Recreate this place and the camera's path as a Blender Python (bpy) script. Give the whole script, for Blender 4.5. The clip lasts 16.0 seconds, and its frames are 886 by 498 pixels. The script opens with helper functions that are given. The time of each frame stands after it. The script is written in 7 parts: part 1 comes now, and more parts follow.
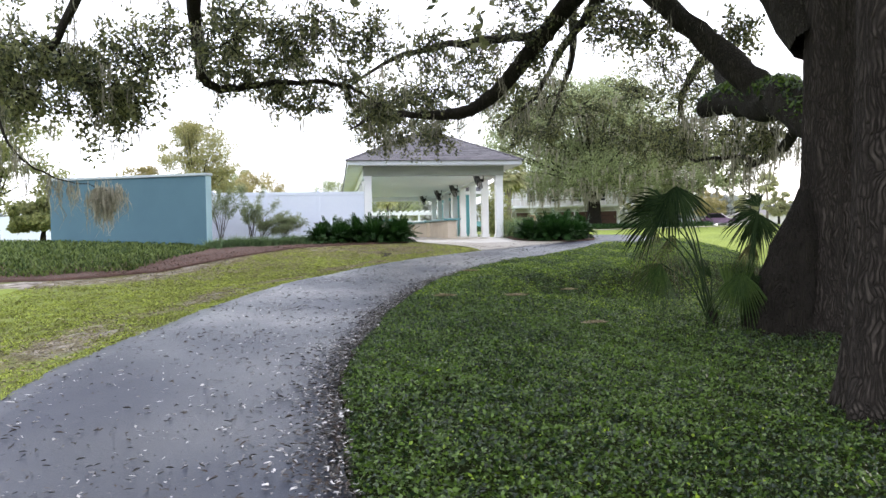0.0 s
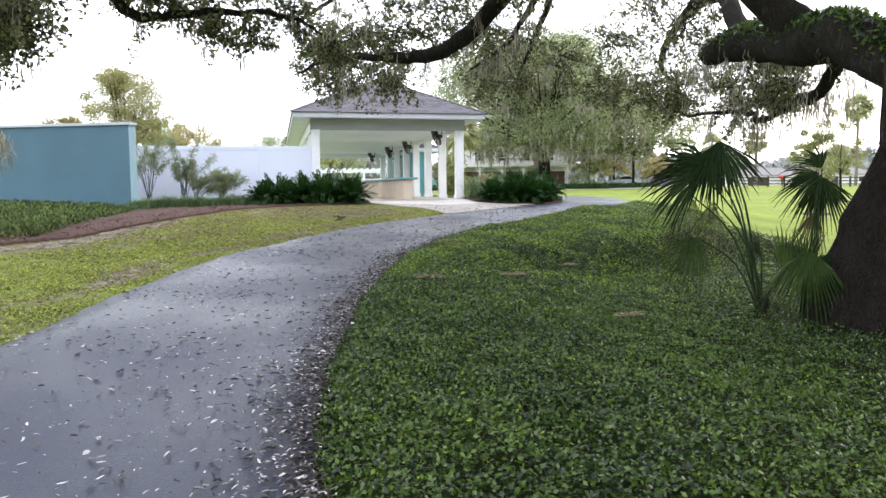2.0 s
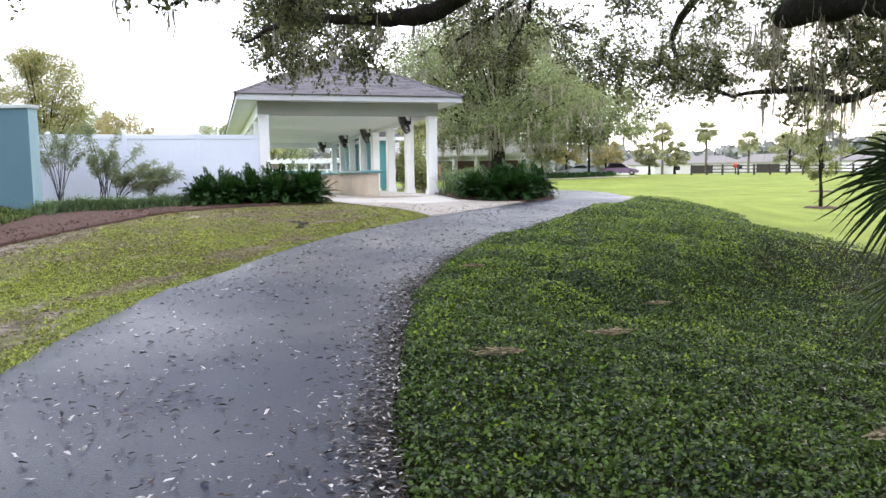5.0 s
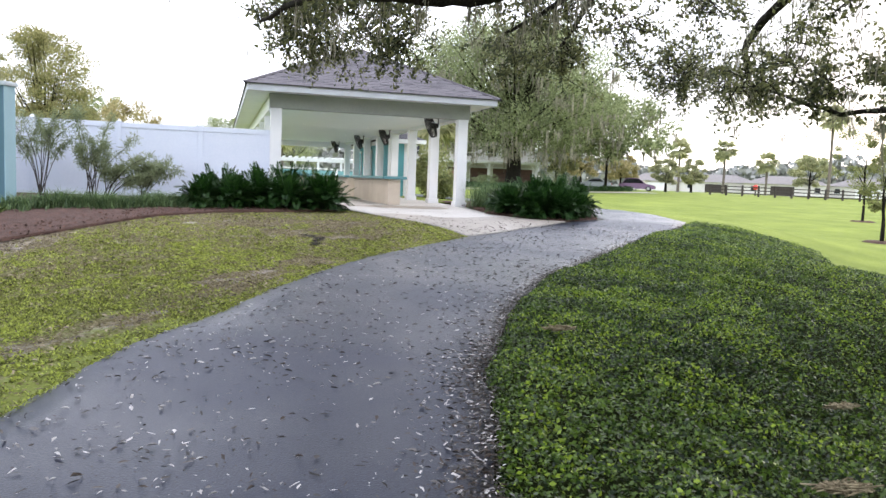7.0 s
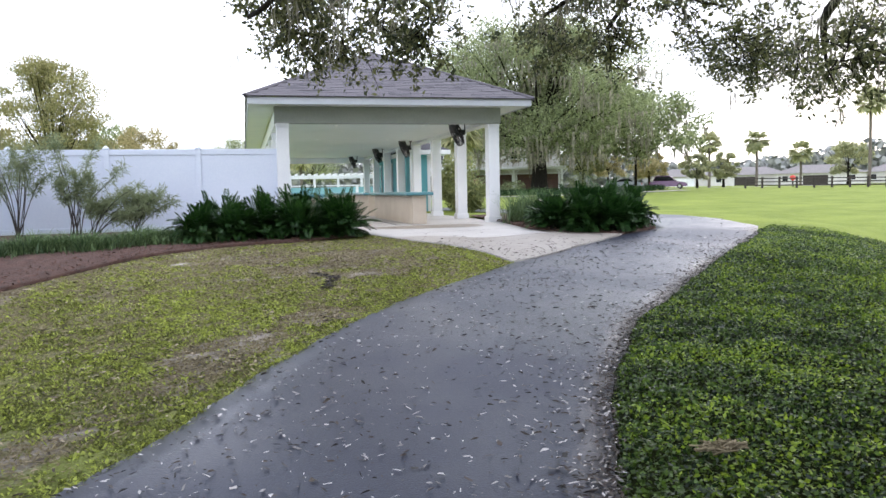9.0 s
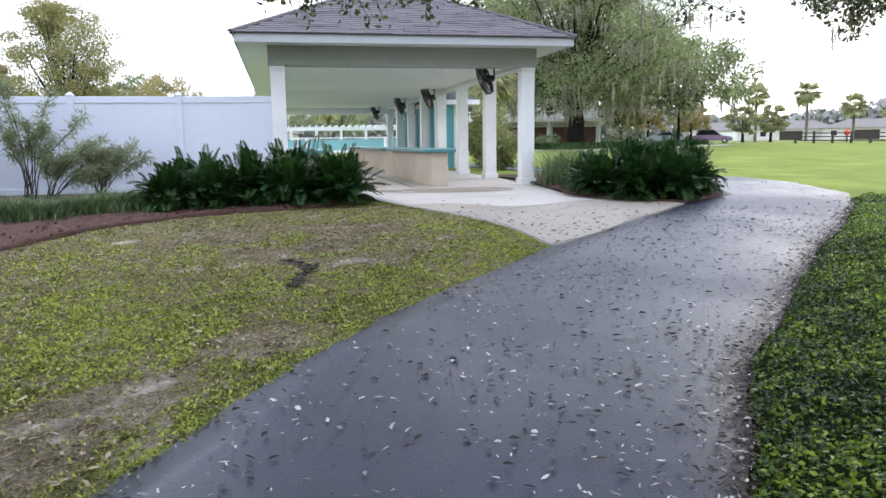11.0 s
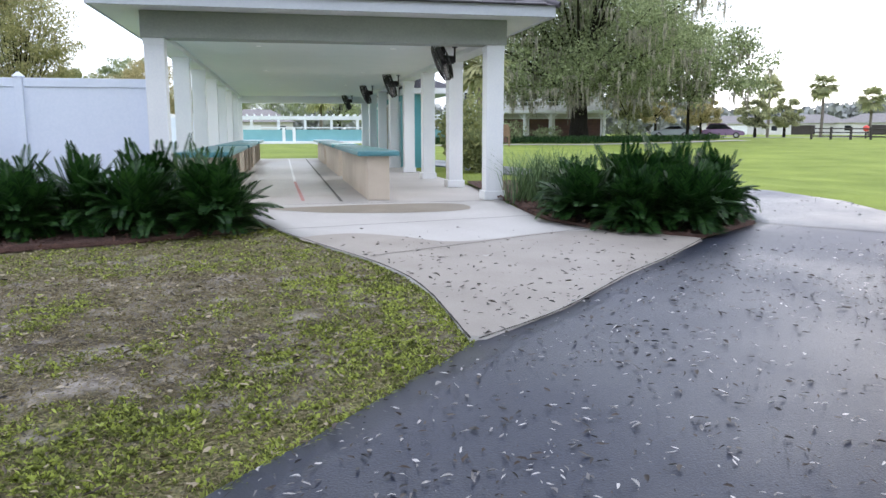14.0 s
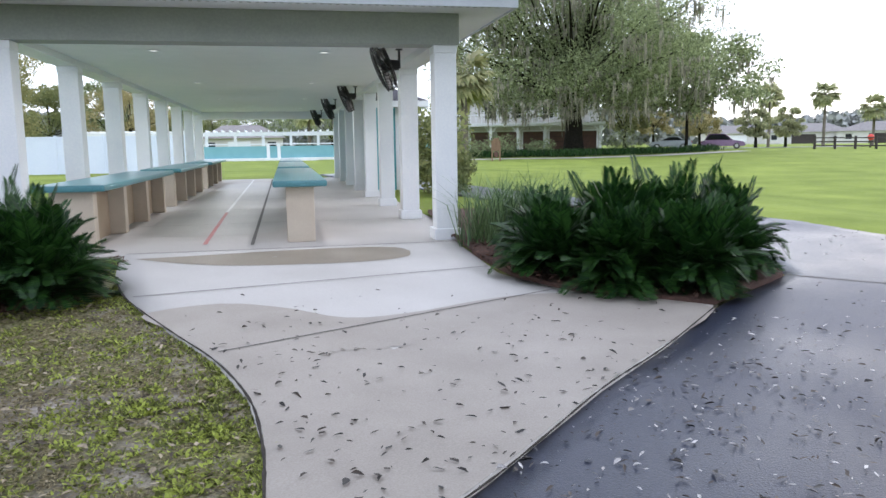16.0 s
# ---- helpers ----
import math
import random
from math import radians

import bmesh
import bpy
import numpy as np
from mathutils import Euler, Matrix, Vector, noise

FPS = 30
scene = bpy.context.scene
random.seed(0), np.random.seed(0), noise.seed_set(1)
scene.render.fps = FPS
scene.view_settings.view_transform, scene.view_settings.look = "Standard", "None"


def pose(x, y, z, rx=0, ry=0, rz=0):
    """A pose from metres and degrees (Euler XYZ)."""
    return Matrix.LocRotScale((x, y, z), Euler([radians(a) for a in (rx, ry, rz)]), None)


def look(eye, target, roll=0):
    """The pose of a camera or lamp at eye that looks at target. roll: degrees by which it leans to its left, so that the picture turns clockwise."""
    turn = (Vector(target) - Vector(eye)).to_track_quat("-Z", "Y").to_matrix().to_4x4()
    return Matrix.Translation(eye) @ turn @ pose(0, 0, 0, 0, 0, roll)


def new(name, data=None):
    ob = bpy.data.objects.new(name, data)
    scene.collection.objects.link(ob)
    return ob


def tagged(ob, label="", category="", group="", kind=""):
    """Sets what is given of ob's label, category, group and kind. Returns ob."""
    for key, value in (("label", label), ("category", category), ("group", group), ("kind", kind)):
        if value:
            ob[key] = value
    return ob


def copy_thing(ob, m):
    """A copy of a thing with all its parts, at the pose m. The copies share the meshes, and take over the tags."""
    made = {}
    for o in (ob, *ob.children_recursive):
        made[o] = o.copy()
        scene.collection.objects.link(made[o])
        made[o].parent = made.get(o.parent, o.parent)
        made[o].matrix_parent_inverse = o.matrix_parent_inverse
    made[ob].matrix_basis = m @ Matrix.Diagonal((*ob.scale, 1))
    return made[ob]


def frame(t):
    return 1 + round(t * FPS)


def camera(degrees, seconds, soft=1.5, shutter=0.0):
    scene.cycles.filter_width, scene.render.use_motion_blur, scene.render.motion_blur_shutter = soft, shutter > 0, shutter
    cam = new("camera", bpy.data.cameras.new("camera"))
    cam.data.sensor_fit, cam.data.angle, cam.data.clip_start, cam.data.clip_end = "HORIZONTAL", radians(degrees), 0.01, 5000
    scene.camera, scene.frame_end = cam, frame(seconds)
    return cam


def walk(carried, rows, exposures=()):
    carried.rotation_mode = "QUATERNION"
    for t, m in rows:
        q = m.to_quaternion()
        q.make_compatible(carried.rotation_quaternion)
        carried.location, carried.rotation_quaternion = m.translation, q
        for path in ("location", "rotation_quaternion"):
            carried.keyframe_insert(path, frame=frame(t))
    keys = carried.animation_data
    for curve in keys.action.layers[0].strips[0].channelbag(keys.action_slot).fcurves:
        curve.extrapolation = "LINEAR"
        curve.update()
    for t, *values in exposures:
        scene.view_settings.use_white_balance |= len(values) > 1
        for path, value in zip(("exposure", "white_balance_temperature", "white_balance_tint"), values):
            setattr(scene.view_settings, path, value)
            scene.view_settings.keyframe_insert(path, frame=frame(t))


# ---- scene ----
cam = camera(60.9, 16.0)
METRES, EYE, TILT, LEAN, TURN = 22.5, 1.68, 0.0, 0.0, -8.0
ROWS = [
    (0.0, 0.0, 0.0, 0.0, -0.02, -1.42, 0.95),
    (0.5, -0.0074, 0.0293, 0.0006, -2.79, -2.92, 2.45),
    (1.0, -0.0133, 0.0588, 0.001, -3.5, -4.15, 0.58),
    (1.5, -0.0189, 0.0851, 0.0026, -4.36, -4.42, 1.92),
    (2.0, -0.024, 0.1149, 0.0032, -4.45, -4.62, 0.44),
    (2.5, -0.0301, 0.1436, 0.004, -5.17, -5.15, 0.8),
    (3.0, -0.0347, 0.1738, 0.0055, -6.07, -5.31, 0.01),
    (3.5, -0.0409, 0.2031, 0.0067, -7.55, -5.09, 0.57),
    (6.0, -0.0625, 0.3559, 0.0149, -10.78, -5.63, 0.33),
    (6.5, -0.0656, 0.3858, 0.0162, -13.66, -5.21, 0.61),
    (7.0, -0.0664, 0.4156, 0.0192, -8.37, -5.17, -2.2),
    (7.5, -0.0671, 0.4464, 0.0218, -8.1, -4.65, 1.18),
    (8.0, -0.0649, 0.4758, 0.0234, -6.81, -3.59, -0.65),
    (8.5, -0.0639, 0.5061, 0.0238, -7.23, -3.84, 1.69),
    (9.0, -0.0602, 0.5362, 0.0249, -6.73, -4.5, 1.16),
    (9.5, -0.0564, 0.5668, 0.0263, -6.58, -5.04, 1.71),
    (12.0, -0.0156, 0.728, 0.0318, -3.27, -9.32, -0.06),
    (12.5, -0.0042, 0.7583, 0.034, -5.19, -9.03, 1.07),
    (13.0, 0.0085, 0.7885, 0.0356, -5.58, -9.28, 0.34),
    (13.5, 0.0197, 0.8187, 0.0367, -5.44, -9.42, 1.0),
    (14.0, 0.0303, 0.8466, 0.0374, -3.7, -8.84, 0.09),
    (14.5, 0.0409, 0.8778, 0.0385, -3.74, -8.76, 2.05),
    (15.0, 0.0521, 0.9097, 0.0395, -3.8, -8.88, 1.12),
    (15.5, 0.0624, 0.9413, 0.0412, -3.68, -8.47, 0.9),
    (16.0, 0.0764, 0.97, 0.0432, -3.77, -7.88, 0.8),
]
walk(cam, [(t, pose(0, 0, EYE, TILT, LEAN, TURN) @ pose(METRES * x, METRES * y, METRES * z, 90 + pitch, roll, yaw)) for t, x, y, z, yaw, pitch, roll in ROWS],
     exposures=[(0.0, 1.36, 6500, 14), (1.0, 1.5, 6500, 14), (6.0, 1.45, 6500, 15), (9.0, 1.2, 6300, 15), (13.0, 1.12, 6080, 14), (16.0, 1.0, 6000, 14)])

# ---- light ----
SUN_AZ = radians(60.0)     # from +y towards +x
SUN_EL = radians(14.0)
world = bpy.data.worlds.new("sky")
scene.world = world
world.use_nodes = True
wn = world.node_tree.nodes
wl = world.node_tree.links
wn.clear()
sky = wn.new("ShaderNodeTexSky")
sky.sky_type = "NISHITA"
sky.sun_disc = False
sky.sun_elevation = SUN_EL
sky.sun_rotation = SUN_AZ
sky.air_density, sky.dust_density, sky.ozone_density = 1.0, 1.5, 2.0
sky_gain = wn.new("ShaderNodeVectorMath")
sky_gain.operation = "SCALE"
sky_gain.inputs["Scale"].default_value = 0.10
wl.new(sky.outputs[0], sky_gain.inputs[0])
# thin high cloud in front of the clear sky
cloud_co = wn.new("ShaderNodeTexCoord")
cloud_map = wn.new("ShaderNodeMapping")
cloud_map.inputs["Scale"].default_value = (1.6, 1.6, 7.0)
cloud = wn.new("ShaderNodeTexNoise")
cloud.inputs["Scale"].default_value = 1.4
cloud.inputs["Detail"].default_value = 5.0
cloud_ramp = wn.new("ShaderNodeValToRGB")
cloud_ramp.color_ramp.elements[0].position = 0.36
cloud_ramp.color_ramp.elements[0].color = (0.33, 0.36, 0.41, 1)
cloud_ramp.color_ramp.elements[1].position = 0.50
cloud_ramp.color_ramp.elements[1].color = (1.02, 1.06, 1.13, 1)
wl.new(cloud_co.outputs["Generated"], cloud_map.inputs[0])
wl.new(cloud_map.outputs[0], cloud.inputs["Vector"])
wl.new(cloud.outputs["Fac"], cloud_ramp.inputs[0])
sky_mix = wn.new("ShaderNodeMix")
sky_mix.data_type = "RGBA"
sky_mix.inputs[0].default_value = 0.80
wl.new(sky_gain.outputs[0], sky_mix.inputs[6])
wl.new(cloud_ramp.outputs[0], sky_mix.inputs[7])
sky_bg = wn.new("ShaderNodeBackground")
sky_bg.inputs["Strength"].default_value = 1.26
sky_out = wn.new("ShaderNodeOutputWorld")
wl.new(sky_mix.outputs[2], sky_bg.inputs[0])
wl.new(sky_bg.outputs[0], sky_out.inputs[0])

sun = new("sun", bpy.data.lights.new("sun", "SUN"))
sun.data.energy = 0.28
sun.data.angle = radians(50)
sun.data.color = (1.0, 0.90, 0.77)
sun.matrix_world = look((math.sin(SUN_AZ) * 60, math.cos(SUN_AZ) * 60, math.tan(SUN_EL) * 60), (0, 0, 0))


# ---- materials ----
def mat(name, c1, c2, rough=0.8, scale=6.0, fine=60.0, bump=0.3, depth=0.01, metal=0.0, spec=0.5, stretch=(1, 1, 1),
        rand=0.0, island=0.0, trans=0.0, rough2=None):
    """A node material: two scales of noise between two colours, with fine relief."""
    m = bpy.data.materials.new(name)
    m.use_nodes = True
    n, l = m.node_tree.nodes, m.node_tree.links
    b = n["Principled BSDF"]
    co = n.new("ShaderNodeTexCoord")
    mp = n.new("ShaderNodeMapping")
    mp.inputs["Scale"].default_value = stretch
    geo = n.new("ShaderNodeNewGeometry")
    l.new(geo.outputs["Position"], mp.inputs[0])
    big, small = n.new("ShaderNodeTexNoise"), n.new("ShaderNodeTexNoise")
    big.inputs["Scale"].default_value, small.inputs["Scale"].default_value = scale, fine
    big.inputs["Detail"].default_value, small.inputs["Detail"].default_value = 4.0, 3.0
    l.new(mp.outputs[0], big.inputs["Vector"])
    l.new(mp.outputs[0], small.inputs["Vector"])
    add = n.new("ShaderNodeMath")
    add.operation = "MULTIPLY_ADD"
    add.inputs[1].default_value, add.inputs[2].default_value = 0.5, 0.0
    l.new(small.outputs["Fac"], add.inputs[0])
    add2 = n.new("ShaderNodeMath")
    add2.operation = "MULTIPLY_ADD"
    add2.inputs[1].default_value = 0.5
    l.new(big.outputs["Fac"], add2.inputs[0])
    l.new(add.outputs[0], add2.inputs[2])
    value = add2.outputs[0]
    for amount, node, socket in ((rand, "ShaderNodeObjectInfo", "Random"), (island, "ShaderNodeNewGeometry", "Random Per Island")):
        if amount:
            src = n.new(node)
            more = n.new("ShaderNodeMath")
            more.operation = "MULTIPLY_ADD"
            sub = n.new("ShaderNodeMath")
            sub.operation = "SUBTRACT"
            sub.inputs[1].default_value = 0.5
            l.new(src.outputs[socket], sub.inputs[0])
            l.new(sub.outputs[0], more.inputs[0])
            more.inputs[1].default_value = amount
            l.new(value, more.inputs[2])
            value = more.outputs[0]
    ramp = n.new("ShaderNodeValToRGB")
    ramp.color_ramp.elements[0].position, ramp.color_ramp.elements[1].position = 0.36, 0.64
    ramp.color_ramp.elements[0].color, ramp.color_ramp.elements[1].color = (*c1, 1), (*c2, 1)
    l.new(value, ramp.inputs[0])
    l.new(ramp.outputs[0], b.inputs["Base Color"])
    b.inputs["Roughness"].default_value, b.inputs["Metallic"].default_value = rough, metal
    b.inputs["Specular IOR Level"].default_value = spec
    if rough2 is not None:
        rr = n.new("ShaderNodeMapRange")
        rr.inputs["From Min"].default_value, rr.inputs["From Max"].default_value = 0.38, 0.62
        rr.inputs["To Min"].default_value, rr.inputs["To Max"].default_value = rough, rough2
        l.new(big.outputs["Fac"], rr.inputs["Value"])
        l.new(rr.outputs[0], b.inputs["Roughness"])
    if bump:
        bp = n.new("ShaderNodeBump")
        bp.inputs["Strength"].default_value, bp.inputs["Distance"].default_value = bump, depth
        l.new(small.outputs["Fac"], bp.inputs["Height"])
        l.new(bp.outputs[0], b.inputs["Normal"])
    if trans:
        tr = n.new("ShaderNodeBsdfTranslucent")
        l.new(ramp.outputs[0], tr.inputs["Color"])
        mx = n.new("ShaderNodeMixShader")
        mx.inputs[0].default_value = trans
        l.new(b.outputs[0], mx.inputs[1])
        l.new(tr.outputs[0], mx.inputs[2])
        l.new(mx.outputs[0], n["Material Output"].inputs["Surface"])
    return m


M_WHITE = mat("white_paint", (0.72, 0.74, 0.77), (0.80, 0.81, 0.82), 0.55, 1.5, 40, 0.08, 0.002)
M_VINYL = mat("white_vinyl", (0.64, 0.70, 0.82), (0.70, 0.75, 0.86), 0.4, 0.8, 25, 0.04, 0.002)
M_CEIL = mat("ceiling_paint", (0.80, 0.82, 0.81), (0.85, 0.86, 0.85), 0.6, 2.0, 30, 0.05, 0.002)
M_BEAM = mat("beam_grey", (0.27, 0.29, 0.27), (0.32, 0.34, 0.31), 0.6, 2.0, 30, 0.06, 0.002)
M_BLUEWALL = mat("blue_stucco", (0.062, 0.132, 0.172), (0.080, 0.162, 0.205), 0.85, 0.7, 70, 0.35, 0.006)
M_WALLEDGE = mat("pale_wall_end", (0.22, 0.36, 0.42), (0.28, 0.42, 0.48), 0.7, 1.0, 60, 0.2, 0.004)
M_CAP = mat("wall_cap", (0.36, 0.42, 0.45), (0.46, 0.51, 0.54), 0.6, 2.0, 40, 0.1, 0.003)
# white fascia boards, greyed: their shade is put into the colour
M_FASCIA = mat("shaded_fascia_white", (0.46, 0.49, 0.54), (0.53, 0.555, 0.60), 0.5, 1.5, 40, 0.05, 0.002)
M_MOUND = mat("mound_leaf", (0.045, 0.075, 0.022), (0.14, 0.185, 0.055), 0.6, 1.2, 30, 0, spec=0.15, island=0.5, trans=0.3)
M_TEAL = mat("teal_paint", (0.09, 0.33, 0.38), (0.12, 0.39, 0.44), 0.6, 1.5, 40, 0.1, 0.003)
M_TEALTOP = mat("teal_counter_top", (0.07, 0.20, 0.23), (0.10, 0.26, 0.29), 0.35, 3.0, 50, 0.1, 0.002)
M_BEIGE = mat("beige_stucco", (0.50, 0.42, 0.33), (0.60, 0.52, 0.42), 0.85, 2.0, 90, 0.4, 0.004)
M_TAN = mat("tan_stucco", (0.33, 0.25, 0.17), (0.40, 0.31, 0.22), 0.85, 2.0, 90, 0.3, 0.004)
M_SHINGLE = mat("grey_shingle", (0.060, 0.058, 0.070), (0.135, 0.126, 0.142), 0.9, 2.5, 120, 0.5, 0.004, rand=0.5, island=0.5)
M_BLACK = mat("black_metal", (0.012, 0.012, 0.014), (0.02, 0.02, 0.022), 0.4, 5, 60, 0.05, 0.001, metal=0.3)
M_ASPHALT = mat("damp_asphalt", (0.012, 0.016, 0.032), (0.040, 0.048, 0.082), 0.30, 0.40, 80, 0.45, 0.006, rough2=0.50, spec=0.43)
M_CONCRETE = mat("pale_concrete", (0.42, 0.40, 0.38), (0.54, 0.52, 0.50), 0.7, 0.7, 120, 0.2, 0.003)
M_DAMP = mat("damp_concrete", (0.28, 0.25, 0.22), (0.37, 0.335, 0.30), 0.55, 1.5, 90, 0.15, 0.003)
M_STAIN = mat("wet_stain", (0.20, 0.165, 0.125), (0.28, 0.24, 0.19), 0.45, 1.5, 90, 0.15, 0.003)
M_FLOORWET = mat("wet_floor", (0.31, 0.295, 0.28), (0.40, 0.38, 0.36), 0.4, 1.0, 90, 0.12, 0.002)
M_FLOOR = mat("pavilion_floor", (0.38, 0.36, 0.34), (0.50, 0.47, 0.45), 0.6, 0.5, 110, 0.15, 0.002)
M_MULCH = mat("red_brown_mulch", (0.045, 0.022, 0.017), (0.12, 0.062, 0.046), 0.95, 5, 70, 0.9, 0.03)
M_CHIP = mat("mulch_chip", (0.05, 0.026, 0.02), (0.15, 0.078, 0.056), 0.9, 9, 90, 0.2, 0.003, island=0.7)
M_DARKBARK = mat("dark_bark", (0.009, 0.008, 0.007), (0.030, 0.027, 0.021), 0.95, 7, 50, 0.8, 0.03, spec=0.08)
M_PALMBARK = mat("palm_trunk_bark", (0.10, 0.085, 0.07), (0.22, 0.19, 0.16), 0.95, 6, 40, 0.7, 0.02, stretch=(1, 1, 4))
M_LEAF = mat("oak_leaf", (0.042, 0.054, 0.024), (0.165, 0.175, 0.070), 0.5, 1.2, 25, 0, spec=0.5, island=0.6, trans=0.5)
# far leaves kept pale: distance haze is put into their colour
M_FARLEAF = mat("hazed_far_leaf", (0.16, 0.195, 0.10), (0.37, 0.42, 0.22), 0.7, 0.3, 8, 0, spec=0.3, island=0.5, trans=0.5)
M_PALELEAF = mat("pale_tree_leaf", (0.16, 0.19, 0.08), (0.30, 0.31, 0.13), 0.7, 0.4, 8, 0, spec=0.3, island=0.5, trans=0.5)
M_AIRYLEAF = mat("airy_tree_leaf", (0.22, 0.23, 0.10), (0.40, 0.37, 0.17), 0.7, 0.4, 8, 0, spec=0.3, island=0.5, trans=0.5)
# paler again for the far road's trees and palms, haze in the colour
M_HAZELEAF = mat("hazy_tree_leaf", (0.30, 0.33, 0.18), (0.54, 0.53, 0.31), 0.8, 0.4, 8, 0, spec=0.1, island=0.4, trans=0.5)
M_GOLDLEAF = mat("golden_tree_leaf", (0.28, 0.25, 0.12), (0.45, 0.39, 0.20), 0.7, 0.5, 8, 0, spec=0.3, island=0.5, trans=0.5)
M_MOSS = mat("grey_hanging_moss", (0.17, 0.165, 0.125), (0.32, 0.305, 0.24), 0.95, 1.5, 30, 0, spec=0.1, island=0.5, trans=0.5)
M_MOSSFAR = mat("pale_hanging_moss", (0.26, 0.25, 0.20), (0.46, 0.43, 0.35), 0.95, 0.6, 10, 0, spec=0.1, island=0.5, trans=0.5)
M_CYCAD = mat("dark_cycad_leaf", (0.007, 0.030, 0.007), (0.032, 0.086, 0.016), 0.5, 2.0, 30, 0, spec=0.25, island=0.5, trans=0.2)
M_PALM = mat("palm_leaf", (0.014, 0.028, 0.012), (0.040, 0.066, 0.024), 0.6, 2.0, 30, 0, spec=0.1, island=0.4, trans=0.25)
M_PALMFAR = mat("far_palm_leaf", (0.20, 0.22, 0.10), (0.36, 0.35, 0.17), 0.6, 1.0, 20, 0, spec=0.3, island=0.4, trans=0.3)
M_LAWNBLADE = mat("lawn_blade", (0.125, 0.140, 0.038), (0.47, 0.54, 0.110), 0.6, 0.8, 9, 0, spec=0.3, island=0.5, trans=0.35)
M_DRYBLADE = mat("dry_blade", (0.20, 0.17, 0.10), (0.36, 0.31, 0.19), 0.8, 0.7, 20, 0, spec=0.2, island=0.6, trans=0.25)
M_COVER = mat("ground_cover_leaf", (0.008, 0.026, 0.007), (0.100, 0.175, 0.024), 0.34, 0.40, 9, 0, spec=0.55, island=0.42, trans=0.35)
# lime copy of the cover leaf, standing in for backlit leaves
M_COVERLIME = mat("backlit_cover_leaf", (0.065, 0.130, 0.013), (0.280, 0.400, 0.036), 0.34, 0.8, 9, 0, spec=0.5, island=0.5, trans=0.4)
M_TANMOSS = mat("tan_dead_moss", (0.18, 0.15, 0.095), (0.42, 0.36, 0.24), 0.95, 6, 40, 0, spec=0.1, island=0.6, trans=0.2)
# brighter green leaf; backlight on the low fans is put into its colour
M_PALMGREEN = mat("green_palm_leaf", (0.035, 0.070, 0.020), (0.095, 0.150, 0.040), 0.45, 2.0, 30, 0, spec=0.4, island=0.3, trans=0.45)
M_PALMDRY = mat("frayed_palm_leaf", (0.06, 0.066, 0.028), (0.17, 0.15, 0.075), 0.7, 2.0, 30, 0, spec=0.2, island=0.4, trans=0.4)
M_LILY = mat("border_grass_leaf", (0.06, 0.11, 0.045), (0.19, 0.28, 0.12), 0.5, 2, 30, 0, spec=0.4, island=0.5, trans=0.3)
M_LITTERD = mat("dark_leaf_litter", (0.010, 0.008, 0.007), (0.055, 0.038, 0.028), 0.5, 8, 60, 0, island=0.7)
M_REED = mat("feathery_leaf", (0.18, 0.22, 0.12), (0.32, 0.36, 0.21), 0.7, 1.5, 20, 0, spec=0.2, island=0.5, trans=0.45)
# pale leaves; wet glints are painted in as the whitish end
M_LITTERL = mat("pale_leaf_litter", (0.20, 0.19, 0.19), (0.58, 0.56, 0.56), 0.4, 8, 60, 0, island=0.7)
M_DRYLEAF = mat("dry_brown_leaf", (0.06, 0.045, 0.028), (0.42, 0.35, 0.24), 0.7, 8, 60, 0, island=0.7)
M_WOOD = mat("weathered_wood", (0.14, 0.085, 0.05), (0.25, 0.16, 0.10), 0.8, 5, 60, 0.4, 0.005, stretch=(1, 1, 0.2))
M_DARKWOOD = mat("dark_fence_wood", (0.03, 0.024, 0.022), (0.06, 0.05, 0.045), 0.85, 5, 60, 0.4, 0.005)
M_BROWN = mat("brown_door_paint", (0.085, 0.04, 0.03), (0.12, 0.06, 0.045), 0.6, 3, 50, 0.1, 0.002)
M_ROOFBROWN = mat("brown_roof", (0.19, 0.175, 0.175), (0.25, 0.235, 0.23), 0.9, 2, 40, 0.3, 0.01)
M_POOLWALL = mat("pool_wall_blue", (0.16, 0.36, 0.40), (0.20, 0.42, 0.46), 0.7, 1, 30, 0.1, 0.003)
M_HOUSE = mat("pale_house_wall", (0.55, 0.54, 0.52), (0.64, 0.62, 0.60), 0.8, 1, 30, 0.1, 0.003)
M_DARKGLASS = mat("dark_glass", (0.02, 0.022, 0.025), (0.03, 0.032, 0.036), 0.08, 3, 20, 0)
M_RED = mat("red_plastic", (0.55, 0.05, 0.035), (0.65, 0.07, 0.05), 0.5, 3, 20, 0)
M_REDLINE = mat("red_floor_paint", (0.40, 0.13, 0.13), (0.50, 0.28, 0.27), 0.7, 6, 60, 0.1, 0.001)
M_SOILGAP = mat("damp_soil_gap", (0.015, 0.012, 0.010), (0.045, 0.036, 0.028), 0.95, 9, 60, 0.5, 0.004)
M_JOINT = mat("dark_joint", (0.10, 0.095, 0.09), (0.16, 0.15, 0.14), 0.9, 5, 60, 0)
M_WHITELINE = mat("white_floor_paint", (0.6, 0.6, 0.6), (0.72, 0.72, 0.7), 0.7, 6, 60, 0.1, 0.001)
M_RUBBER = mat("tyre_rubber", (0.015, 0.015, 0.016), (0.025, 0.025, 0.026), 0.8, 6, 60, 0.1, 0.001)
M_CHROME = mat("wheel_alloy", (0.45, 0.45, 0.46), (0.55, 0.55, 0.56), 0.3, 6, 60, 0, metal=0.9)
